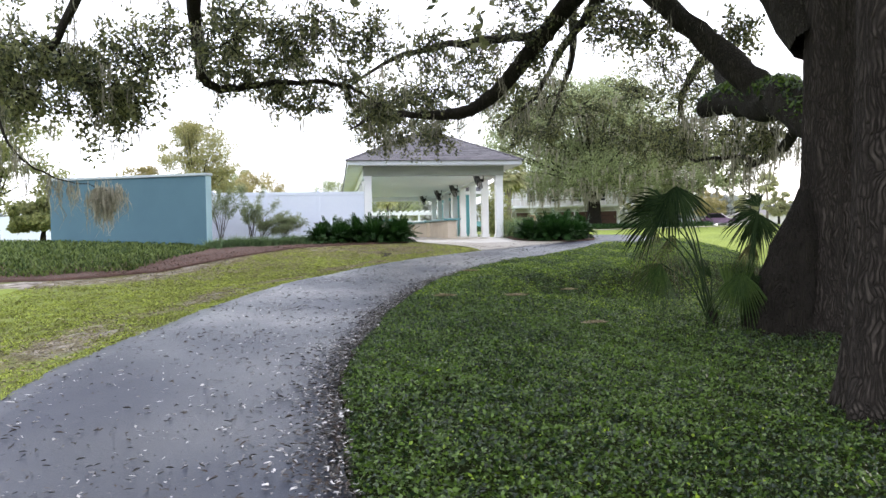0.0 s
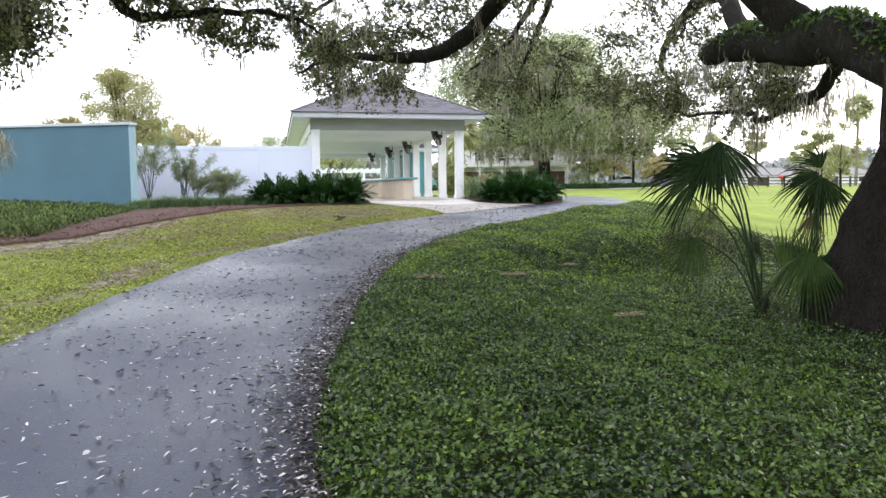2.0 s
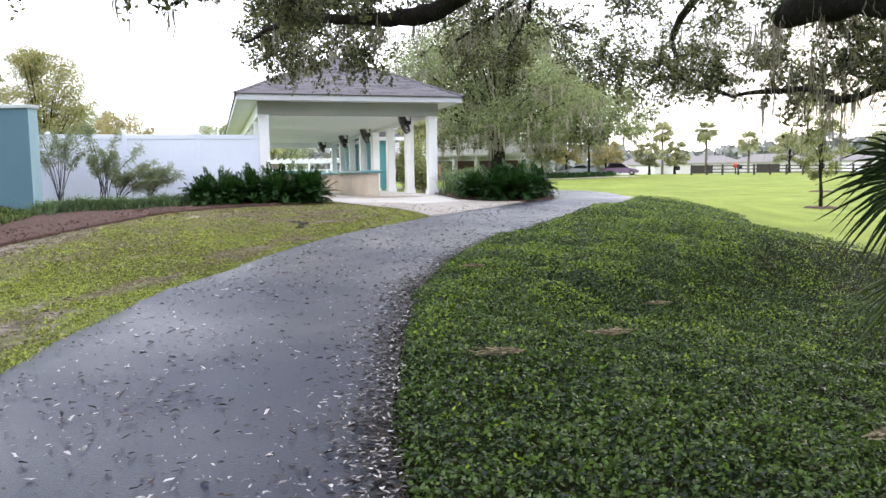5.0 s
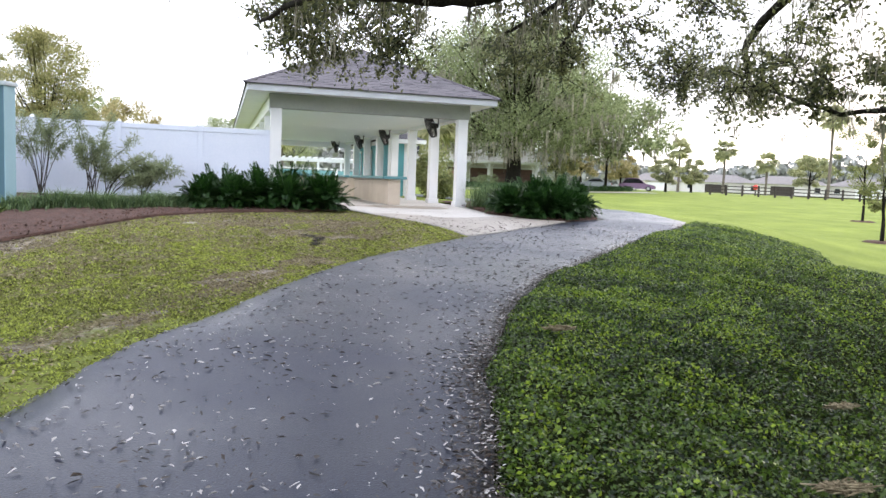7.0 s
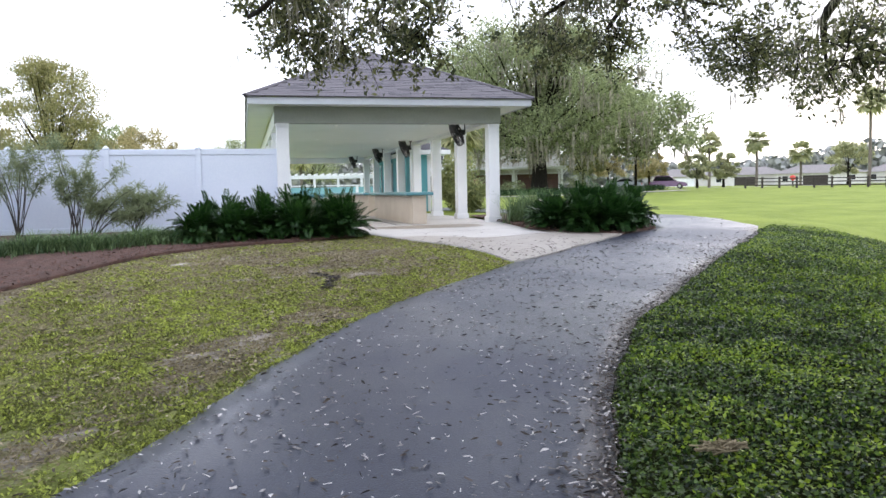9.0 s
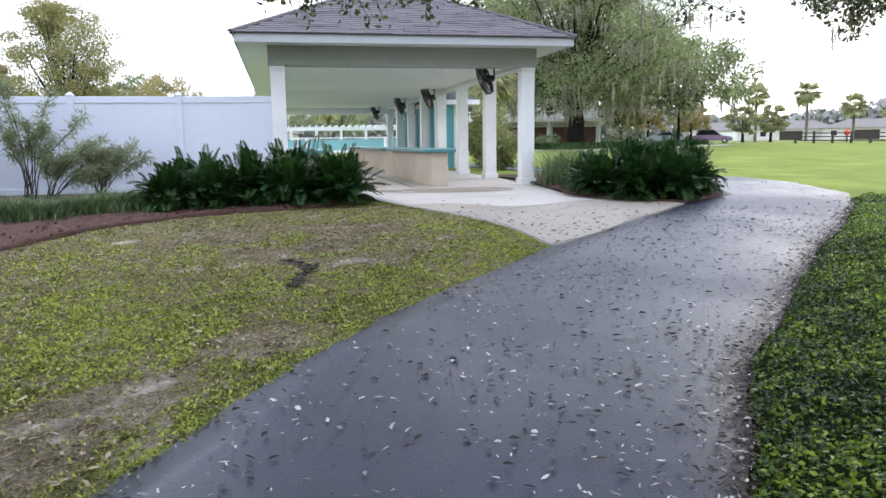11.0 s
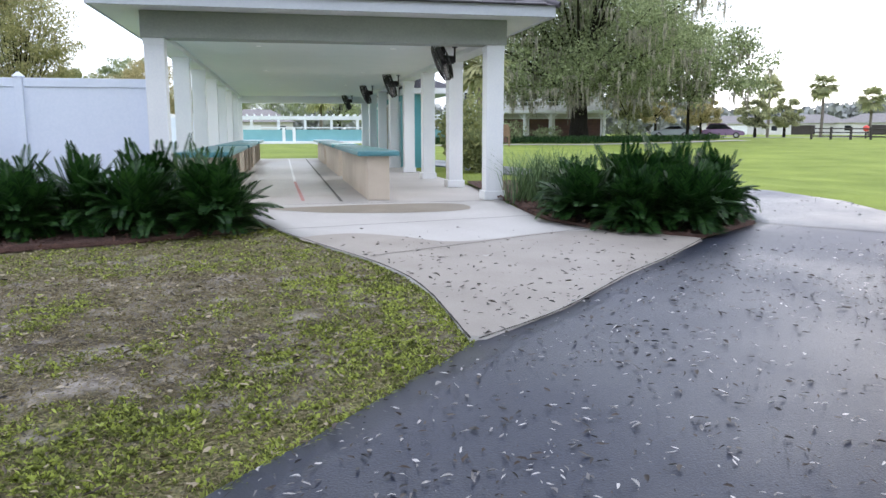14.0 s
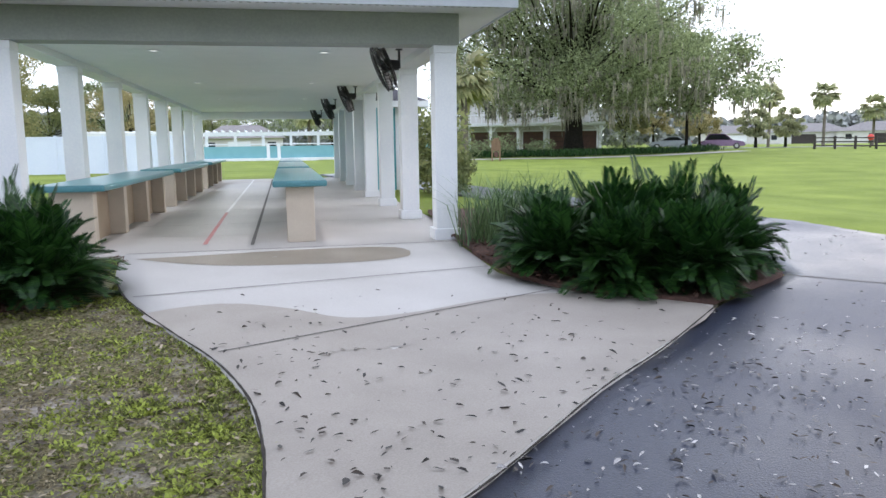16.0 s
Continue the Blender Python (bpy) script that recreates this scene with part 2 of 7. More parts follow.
M_CARGREY = mat("silver_car_paint", (0.30, 0.33, 0.36), (0.34, 0.37, 0.40), 0.25, 3, 60, 0, metal=0.4)
M_CARWINE = mat("dark_wine_car_paint", (0.16, 0.10, 0.17), (0.19, 0.12, 0.20), 0.22, 3, 60, 0, metal=0.4)
M_LAMP = mat("lamp_lens", (0.6, 0.6, 0.58), (0.7, 0.7, 0.68), 0.15, 3, 60, 0)
M_TAIL = mat("tail_lens", (0.35, 0.02, 0.02), (0.45, 0.03, 0.03), 0.2, 3, 60, 0)
# woods on the skyline, with grey haze mixed into the colour
M_HILL = mat("hazed_woods", (0.27, 0.285, 0.275), (0.36, 0.37, 0.35), 0.95, 0.08, 0.5, 0, spec=0.0, trans=0.0, island=0.3)


M_GLOW = mat("lit_lens", (0.9, 0.9, 0.85), (0.95, 0.95, 0.9), 0.4, 5, 20, 0)
M_GLOW.node_tree.nodes["Principled BSDF"].inputs["Emission Color"].default_value = (1.0, 0.95, 0.86, 1)
M_GLOW.node_tree.nodes["Principled BSDF"].inputs["Emission Strength"].default_value = 0.35
LAMP_W = 14.0


def ground_material():
    """Lawn with worn sandy patches; dark soil where the ground cover grows, chosen by large noise shapes."""
    m = mat("lawn_ground", (0.135, 0.180, 0.030), (0.260, 0.320, 0.062), 0.95, 0.45, 45, 0.8, 0.03, spec=0.2)
    n, l = m.node_tree.nodes, m.node_tree.links
    b = n["Principled BSDF"]
    green = b.inputs["Base Color"].links[0].from_socket
    geo = n.new("ShaderNodeNewGeometry")
    patch = n.new("ShaderNodeTexNoise")
    patch.inputs["Scale"].default_value, patch.inputs["Detail"].default_value = 1.2, 7.0
    patch.inputs["Roughness"].default_value = 0.75
    l.new(geo.outputs["Position"], patch.inputs["Vector"])
    att = n.new("ShaderNodeAttribute")
    att.attribute_name = "worn"
    tot = n.new("ShaderNodeMath")
    tot.operation = "ADD"
    l.new(patch.outputs["Fac"], tot.inputs[0])
    l.new(att.outputs["Fac"], tot.inputs[1])
    rp = n.new("ShaderNodeValToRGB")
    rp.color_ramp.elements[0].position, rp.color_ramp.elements[1].position = 0.62, 0.80
    l.new(tot.outputs[0], rp.inputs[0])
    dirt = n.new("ShaderNodeValToRGB")
    dirt.color_ramp.elements[0].color, dirt.color_ramp.elements[1].color = (0.10, 0.082, 0.058, 1), (0.42, 0.38, 0.345, 1)
    dirt.color_ramp.elements[0].position, dirt.color_ramp.elements[1].position = 0.38, 0.62
    spots = n.new("ShaderNodeTexNoise")
    spots.inputs["Scale"].default_value, spots.inputs["Detail"].default_value = 3.5, 8.0
    l.new(geo.outputs["Position"], spots.inputs["Vector"])
    l.new(spots.outputs["Fac"], dirt.inputs[0])
    mx = n.new("ShaderNodeMix")
    mx.data_type = "RGBA"
    l.new(rp.outputs[0], mx.inputs[0])
    l.new(green, mx.inputs[6])
    l.new(dirt.outputs[0], mx.inputs[7])
    # dark thatch between the blades of the near lawn, shade of the gaps in its colour
    near = n.new("ShaderNodeAttribute")
    near.attribute_name = "thatch"
    straw = n.new("ShaderNodeValToRGB")
    straw.color_ramp.elements[0].color, straw.color_ramp.elements[1].color = (0.058, 0.053, 0.026, 1), (0.31, 0.275, 0.14, 1)
    straw.color_ramp.elements[0].position, straw.color_ramp.elements[1].position = 0.40, 0.66
    fine_ = n.new("ShaderNodeTexNoise")
    fine_.inputs["Scale"].default_value, fine_.inputs["Detail"].default_value = 38.0, 6.0
    l.new(geo.outputs["Position"], fine_.inputs["Vector"])
    l.new(fine_.outputs["Fac"], straw.inputs[0])
    sod = n.new("ShaderNodeMix")
    sod.data_type = "RGBA"
    l.new(near.outputs["Fac"], sod.inputs[0])
    l.new(green, sod.inputs[6])
    l.new(straw.outputs[0], sod.inputs[7])
    l.new(sod.outputs[2], mx.inputs[6])
    l.new(mx.outputs[2], b.inputs["Base Color"])
    return m


def bark_material(name, c1, c2):
    """Furrowed bark: tall narrow plates between dark cracks."""
    m = mat(name, c1, c2, 0.95, 7, 60, 0, stretch=(1, 1, 0.2), spec=0.12)
    n, l = m.node_tree.nodes, m.node_tree.links
    geo = n.new("ShaderNodeNewGeometry")
    mp = n.new("ShaderNodeMapping")
    mp.inputs["Scale"].default_value = (27, 27, 1.7)
    wob = n.new("ShaderNodeTexNoise")
    wob.inputs["Scale"].default_value = 2.5
    addv = n.new("ShaderNodeVectorMath")
    addv.operation = "MULTIPLY_ADD"
    addv.inputs[1].default_value = (0.25, 0.25, 0.6)
    l.new(geo.outputs["Position"], wob.inputs["Vector"])
    l.new(wob.outputs["Color"], addv.inputs[0])
    l.new(geo.outputs["Position"], addv.inputs[2])
    l.new(addv.outputs[0], mp.inputs[0])
    vor = n.new("ShaderNodeTexVoronoi")
    vor.feature = "DISTANCE_TO_EDGE"
    vor.inputs["Scale"].default_value = 1.0
    l.new(mp.outputs[0], vor.inputs["Vector"])
    rp = n.new("ShaderNodeMapRange")
    rp.inputs["From Max"].default_value = 0.32
    l.new(vor.outputs["Distance"], rp.inputs["Value"])
    b = n["Principled BSDF"]
    col = b.inputs["Base Color"].links[0].from_socket
    mx = n.new("ShaderNodeMix")
    mx.data_type = "RGBA"
    mx.inputs[6].default_value = (0.018, 0.015, 0.013, 1)
    l.new(rp.outputs[0], mx.inputs[0])
    l.new(col, mx.inputs[7])
    l.new(mx.outputs[2], b.inputs["Base Color"])
    bp = n.new("ShaderNodeBump")
    bp.inputs["Strength"].default_value, bp.inputs["Distance"].default_value = 1.0, 0.03
    l.new(rp.outputs[0], bp.inputs["Height"])
    l.new(bp.outputs[0], b.inputs["Normal"])
    return m


M_BARK = bark_material("oak_bark", (0.026, 0.022, 0.019), (0.078, 0.066, 0.056))
# near-black bark: deep shade and dark moss are both put into the colour
M_SHADEBARK = bark_material("shaded_mossy_bark", (0.006, 0.006, 0.004), (0.026, 0.023, 0.017))
M_LIMB = bark_material("oak_limb_bark", (0.018, 0.017, 0.013), (0.060, 0.056, 0.042))
M_GROUND = ground_material()
# soil made extra dark: shade between the cover leaves is painted in
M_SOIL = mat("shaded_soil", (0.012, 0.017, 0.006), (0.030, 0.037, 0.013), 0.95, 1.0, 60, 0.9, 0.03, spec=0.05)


# ---- mesh tools ----
def part(name, bm, material, parent=None, label=""):
    """One mesh object from a bmesh, under a thing, a part or nothing."""
    me = bpy.data.meshes.new(name)
    bm.to_mesh(me)
    bm.free()
    me.materials.append(material)
    ob = new(name, me)
    ob.parent = parent
    return tagged(ob, label) if label else ob


def raw(name, verts, faces, material, parent=None, smooth=False):
    """One mesh object from arrays of points and of faces with equally many corners."""
    verts, faces = np.asarray(verts, float), np.asarray(faces, int)
    me = bpy.data.meshes.new(name)
    k = faces.shape[1]
    me.vertices.add(len(verts))
    me.vertices.foreach_set("co", verts.ravel())
    me.loops.add(faces.size)
    me.loops.foreach_set("vertex_index", faces.ravel())
    me.polygons.add(len(faces))
    me.polygons.foreach_set("loop_start", np.arange(0, faces.size, k))
    me.polygons.foreach_set("loop_total", np.full(len(faces), k))
    if smooth:
        me.polygons.foreach_set("use_smooth", np.ones(len(faces), bool))
    me.update()
    me.validate()
    me.materials.append(material)
    ob = new(name, me)
    ob.parent = parent
    return ob


def thing(name, x, y, z, label, category, group="", kind=""):
    e = new(name)
    e.location = (x, y, z)
    return tagged(e, label, category, group, kind)


def box(bm, x0, y0, z0, x1, y1, z1, bevel=0.0):
    r = bmesh.ops.create_cube(bm, size=1.0)
    vs = r["verts"]
    for v in vs:
        v.co = Vector(((x0 + x1) / 2 + v.co.x * (x1 - x0), (y0 + y1) / 2 + v.co.y * (y1 - y0), (z0 + z1) / 2 + v.co.z * (z1 - z0)))
    if bevel:
        es = list({e for v in vs for e in v.link_edges})
        bmesh.ops.bevel(bm, geom=es, offset=bevel, segments=2, affect="EDGES", profile=0.6)
    return bm


def boxes(*items, bevel=0.0):
    bm = bmesh.new()
    for it in items:
        box(bm, *it, bevel=bevel)
    return bm


def tube_arrays(path, radii, sides=8, rough=0.0, rng=None):
    """Points and quads of a tapering tube along a path."""
    path = [Vector(p) for p in path]
    vs, fs = [], []
    for i, p in enumerate(path):
        d = (path[min(i + 1, len(path) - 1)] - path[max(i - 1, 0)]).normalized()
        a = d.orthogonal().normalized() if i == 0 else (ref - d * ref.dot(d)).normalized()
        ref = a
        b = d.cross(a)
        for k in range(sides):
            w = 2 * math.pi * k / sides
            r = radii[i] * (1 + (rng.uniform(-rough, rough) if rough else 0))
            vs.append(p + (a * math.cos(w) + b * math.sin(w)) * r)
    for i in range(len(path) - 1):
        for k in range(sides):
            a, b = i * sides + k, i * sides + (k + 1) % sides
            fs.append((a, b, b + sides, a + sides))
    return [tuple(v) for v in vs], fs


def merged(chunks):
    vs, fs, off = [], [], 0
    for v, f in chunks:
        vs.append(np.asarray(v, float))
        fs.append(np.asarray(f, int) + off)
        off += len(v)
    return np.concatenate(vs), np.concatenate(fs)


def spline(pts, n):
    """n points on a smooth curve through pts."""
    p = np.asarray(pts, float)
    p = np.vstack([2 * p[0] - p[1], p, 2 * p[-1] - p[-2]])
    out = []
    m = len(p) - 3
    for u in np.linspace(0, m - 1e-6, n):
        i = int(u)
        t = u - i
        a, b, c, d = p[i:i + 4]
        out.append(0.5 * (2 * b + (c - a) * t + (2 * a - 5 * b + 4 * c - d) * t * t + (3 * b - a - 3 * c + d) * t ** 3))
    return np.array(out)


def cards(centres, sizes, rng, aspect=0.45, droop=0.0, flat=0.0):
    """Leaf-shaped quads (kite outlines) at the centres, turned at random. flat: how near to level they lie."""
    n = len(centres)
    a = rng.normal(size=(n, 3))
    a[:, 2] = a[:, 2] * (1 - flat) - droop
    a /= np.linalg.norm(a, axis=1)[:, None]
    b = rng.normal(size=(n, 3))
    b[:, 2] *= (1 - flat)
    b -= a * (a * b).sum(1)[:, None]
    b /= np.linalg.norm(b, axis=1)[:, None] + 1e-9
    s = sizes[:, None]
    c = np.asarray(centres)
    v = np.stack([c - a * s * 0.5, c + b * s * aspect * 0.5 - a * s * 0.05, c + a * s * 0.5, c - b * s * aspect * 0.5 - a * s * 0.05], 1).reshape(-1, 3)
    return v, np.arange(4 * n).reshape(n, 4)


def fallen(centres, sizes, rng, aspect=0.36):
    """Curled fallen leaves: two halves folded along a bent midrib."""
    n = len(centres)
    yaw = rng.uniform(0, 2 * math.pi, n)
    tilt = rng.normal(0, 0.16, n)
    a = np.column_stack([np.cos(yaw), np.sin(yaw), tilt]) * sizes[:, None]
    b = np.column_stack([-np.sin(yaw), np.cos(yaw), rng.normal(0, 0.25, n)]) * (sizes * aspect * rng.uniform(0.6, 1.25, n))[:, None]
    up = np.zeros((n, 3))
    up[:, 2] = sizes * rng.uniform(-0.04, 0.16, n)
    bend = b * rng.normal(0, 0.35, n)[:, None]
    c = np.asarray(centres) + np.array([0, 0, 0.006])
    k1, k2 = rng.uniform(0.32, 0.5, (n, 1)), rng.uniform(0.28, 0.5, (n, 1))
    v = np.stack([c - a * 0.5, c - a * 0.15 + b * k1 + up, c + a * 0.2 + b * k2 + up + bend, c + a * 0.5 + bend, c + a * 0.12 - b * k1 + up + bend, c - a * 0.22 - b * k2 + up], 1).reshape(-1, 3)
    i = np.arange(n)[:, None] * 6
    return v, np.concatenate([i + np.array([[0, 1, 2, 3]]), i + np.array([[0, 3, 4, 5]])])


# ---- the ground's shape ----
PATH_R = np.array([(-40, -1.5), (-10, 0.0), (0, 0.15), (5, 0.0), (6.7, 0.0), (8.3, 0.12), (10.8, 0.62), (12.9, 1.2), (14.8, 1.75), (16.3, 2.5), (17.7, 3.25), (19.3, 4.3),
                   (20.5, 5.5), (21.9, 6.8), (23.2, 8.0), (24.4, 9.3), (26.6, 11.4), (28.2, 12.6), (30.6, 13.1), (32.3, 12.8), (38, 11.6), (47, 10.2), (60, 8.0)])
PATH_L = np.array([(-40, -4.5), (-10, -3.1), (0, -2.9), (5, -2.9), (8.15, -2.85), (9.2, -2.67), (10.3, -2.4), (12.4, -2.0), (14, -1.55), (15.2, -1.15), (16.1, -0.8),
                   (17.2, -0.15), (18.5, 0.45), (19.6, 1.12), (21, 2.05), (22.5, 3.35), (23.95, 4.66), (24.6, 5.5), (25.7, 6.6), (26.4, 7.4), (27.43, 8.5),
                   (28.5, 10.0), (30, 10.6), (34, 10.3), (40, 9.2), (47, 8.2), (60, 6.0)])


def smooth01(t):
    t = np.clip(t, 0, 1)
    return t * t * (3 - 2 * t)


def ground_z(x, y):
    x, y = np.asarray(x, float), np.asarray(y, float)
    base = np.interp(y, [-60, -8, 0, 32, 60, 400], [-0.3, -0.25, 0.0, 1.33, 1.33, 1.8])
    s = x - np.interp(y, PATH_R[:, 0], PATH_R[:, 1])
    field = np.clip(-0.1 + 0.02 * y, -0.4, 1.75)
    width = np.interp(y, [0, 15, 20, 26, 60], [4.5, 4.5, 4.5, 7, 16])
    crest = np.maximum(8.3 - np.interp(y, PATH_R[:, 0], PATH_R[:, 1]), 0.6) * smooth01((y - 13.5) / 4)
    f = smooth01((s - crest) / width)
    hump = 0.17 * smooth01((y - 14.5) / 4) * (1 - smooth01((y - 22) / 4)) * smooth01(s / np.maximum(crest, 0.6)) * (1 - f)
    d = np.clip(np.interp(y, PATH_L[:, 0], PATH_L[:, 1]) - x, 0, 3)
    return base * (1 - f) + field * f + hump - 0.08 * d * (1 - smooth01((y - 18) / 6))


def gz(x, y):
    return float(ground_z(x, y))


def strip(name, ys, left, right, lift, material, across=8, thick=0.0):
    """A sheet that follows the ground between two edges given by y, with a skirt."""
    ys = np.asarray(ys)
    u = np.linspace(0, 1, across + 1)
    xl, xr = left(ys), right(ys)
    X = xl[:, None] * (1 - u) + xr[:, None] * u
    Y = np.repeat(ys[:, None], across + 1, 1)
    Z = ground_z(X, Y) + lift
    n, m = X.shape
    top = np.stack([X, Y, Z], -1).reshape(-1, 3)
    idx = np.arange(n * m).reshape(n, m)
    f = np.stack([idx[:-1, :-1], idx[:-1, 1:], idx[1:, 1:], idx[1:, :-1]], -1).reshape(-1, 4)
    ring = np.concatenate([idx[0, :-1], idx[:-1, -1], idx[-1, :0:-1], idx[:0:-1, 0]])
    low = top[ring] - np.array([0, 0, max(thick, lift + 0.05)])
    r2 = np.arange(len(ring)) + len(top)
    skirt = np.stack([ring, r2, np.roll(r2, -1), np.roll(ring, -1)], -1)
    return raw(name, np.vstack([top, low]), np.vstack([f, skirt]), material)


# ---- ground, path, concrete ----
def graded(near0, near1, step, far, growth=1.35):
    mid = np.arange(near0, near1 + step / 2, step)
    lo, hi, s = [near0], [near1], step
    while hi[-1] < far:
        s *= growth
        hi.append(hi[-1] + s)
        lo.append(lo[-1] - s)
    return np.concatenate([lo[:0:-1], mid, hi[1:]])


BED_FRONT = np.array([(-40, 16.5), (-12, 18.6), (-8, 19.3), (-6.8, 19.4), (-5.7, 19.8), (-4.5, 20.6), (-3.5, 22.3), (-2.9, 23.4), (-2.2, 25.1), (-1.5, 26.6), (-0.35, 27.8), (1.0, 28.2), (2.75, 28.9), (2.9, 29.9)])


def worn_at(x, y):
    """How worn the lawn is: along the path's edge, before the beds and where people cut the corner."""
    d = np.interp(y, PATH_L[:, 0], PATH_L[:, 1]) - x
    w = 0.30 * np.exp(-((d - 0.95 - 0.25 * np.sin(y * 1.3)) / 0.5) ** 2) * smooth01((y - 11) / 3) * (1 - smooth01((y - 19.5) / 2.5))
    w += 0.19 * np.exp(-((x - 1.7) / 1.7) ** 2 - ((y - 24.9) / 1.7) ** 2)
    for bx, by, rx, ry in ((2.7, 26.2, 0.9, 0.3), (3.0, 24.1, 0.8, 0.28), (1.4, 26.3, 1.0, 0.3), (2.3, 23.75, 0.5, 0.3), (1.9, 24.5, 0.6, 0.22), (0.5, 25.4, 0.8, 0.3), (0.0, 19.3, 0.5, 0.7), (1.0, 20.6, 0.4, 0.5)):
        w += 0.30 * np.exp(-((x - bx) / rx) ** 2 - ((y - by) / ry) ** 2)
    w += 0.34 * np.exp(-((x + 3.5) / 0.7) ** 2 - ((y - 10.0) / 2.0) ** 2)
    w += 0.40 * np.exp(-((y - np.interp(x, BED_FRONT[:, 0], BED_FRONT[:, 1]) + 0.6) / 0.7) ** 2) * (x < -2.6)
    return w


def build_ground():
    gx, gy = graded(-14, 18, 0.25, 1500), graded(-4, 34, 0.25, 1500)
    X, Y = np.meshgrid(gx, gy)
    Z = ground_z(X, Y)
    rng = np.random.default_rng(3)
    near = (np.abs(X) < 20) & (Y < 36) & (Y > -6)
    Z = Z + near * rng.normal(0, 0.008, X.shape)
    slab = (X > 0.9) & (X < 7.3) & (Y > 31.3) & (Y < 55)
    Z = np.where(slab, Z - 0.1, Z)
    xl, xr = np.interp(Y, PATH_L[:, 0], PATH_L[:, 1]), np.interp(Y, PATH_R[:, 0], PATH_R[:, 1])
    on_path = (X > xl + 0.2) & (X < xr - 0.2)
    Z = np.where(on_path, Z - 0.06, Z)
    n, m = X.shape
    idx = np.arange(n * m).reshape(n, m)
    f = np.stack([idx[:-1, :-1], idx[:-1, 1:], idx[1:, 1:], idx[1:, :-1]], -1).reshape(-1, 4)
    ob = raw("ground", np.stack([X, Y, Z], -1).reshape(-1, 3), f, M_GROUND, smooth=True)
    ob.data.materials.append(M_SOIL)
    # ground cover soil on the bank beside the path, leaf shade in its colour
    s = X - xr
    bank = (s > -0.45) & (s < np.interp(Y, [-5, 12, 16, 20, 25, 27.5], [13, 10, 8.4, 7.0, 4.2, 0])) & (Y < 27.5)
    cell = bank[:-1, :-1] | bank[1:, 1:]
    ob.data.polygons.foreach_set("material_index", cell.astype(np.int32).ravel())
    # worn strips: along the path's edge and in front of the planted bed
    worn = (worn_at(X, Y) + 0.14 * smooth01((Y - 20) / 4)) * (X < xl + 0.3) * (1 - smooth01((Y - 30) / 1.5))
    at = ob.data.attributes.new("worn", "FLOAT", "POINT")
    at.data.foreach_set("value", worn.ravel().astype(np.float32))
    at = ob.data.attributes.new("thatch", "FLOAT", "POINT")
    at.data.foreach_set("value", ((X < xl + 0.3) * smooth01((X + 7) / 2.5) * smooth01((Y - 5) / 2) * (0.25 + 0.65 * smooth01((Y - 16) / 5)) * (1 - smooth01((Y - 29) / 1.5))).ravel().astype(np.float32))
    return tagged(ob, "mown lawn with worn sandy patches", "ground", kind="structure")


build_ground()


def wavy(table, amp, seed):
    r = np.random.default_rng(seed)
    ph = r.uniform(0, 6.28, 5)

    def edge(y):
        y = np.asarray(y, float)
        return np.interp(y, table[:, 0], table[:, 1]) + amp * sum(np.sin(y * k + p) / (1 + i * 0.5) for i, (k, p) in enumerate(zip((1.3, 3.1, 6.7, 11.0, 19.0), ph)))
    return edge


edge_l, edge_r = wavy(PATH_L, 0.018, 1), wavy(PATH_R, 0.022, 2)
path_ob = strip("path", np.arange(-30, 58, 0.15), edge_l, edge_r, 0.02, M_ASPHALT, 10)
tagged(path_ob, "damp dark asphalt footpath strewn with fallen leaves", "path", kind="structure")

APRON_L = np.array([(23.95, 4.6), (24.8, 4.58), (25.3, 4.56), (26, 4.46), (26.8, 4.19), (27.7, 3.75), (28.9, 3.2), (29.9, 2.9), (30.6, 2.78), (31.45, 2.7)])
APRON_R = np.array([(23.95, 4.72), (24.6, 5.56), (25.7, 6.66), (26.4, 7.46), (27.43, 8.52), (27.6, 8.3), (28.3, 7.4), (29.2, 6.98), (31.45, 6.98)])
apron = strip("pavement", np.concatenate([np.arange(23.95, 31.4, 0.1), [31.4]]), lambda y: np.interp(y, APRON_L[:, 0], APRON_L[:, 1]), lambda y: np.interp(y, APRON_R[:, 0], APRON_R[:, 1]), 0.035, M_CONCRETE, 12)
tagged(apron, "pale concrete apron leading to the pavilion", "pavement", kind="structure")


def flat_patch(name, outline, lift, material, parent, seed=0, wob=0.05):
    """A thin shape lying on the ground inside a closed outline."""
    c = np.mean(outline, 0)
    pts = spline(list(outline) + [outline[0]], 64)[:-1]
    r = np.random.default_rng(seed)
    k = 1 + wob * np.sin(np.linspace(0, 25, len(pts))) * r.uniform(0.4, 1, len(pts))
    pts = c + (pts - c) * k[:, None]
    rings = [c + (pts - c) * q for q in (1.0, 0.66, 0.33, 0.02)]
    xy = np.concatenate(rings)
    z = np.where(xy[:, 1] > 31.4, 1.32, ground_z(xy[:, 0], xy[:, 1])) + lift
    n = len(pts)
    fs = [(i * n + a, i * n + (a + 1) % n, (i + 1) * n + (a + 1) % n, (i + 1) * n + a) for i in range(3) for a in range(n)]
    return raw(name, np.column_stack([xy, z]), fs, material, parent)


flat_patch("water_stain", [(2.9, 31.0), (3.5, 31.05), (4.8, 31.2), (6.1, 31.1), (6.2, 30.5), (5.5, 30.2), (4.2, 30.3), (3.3, 30.7)], 0.039, M_STAIN, apron, 3, 0.03)
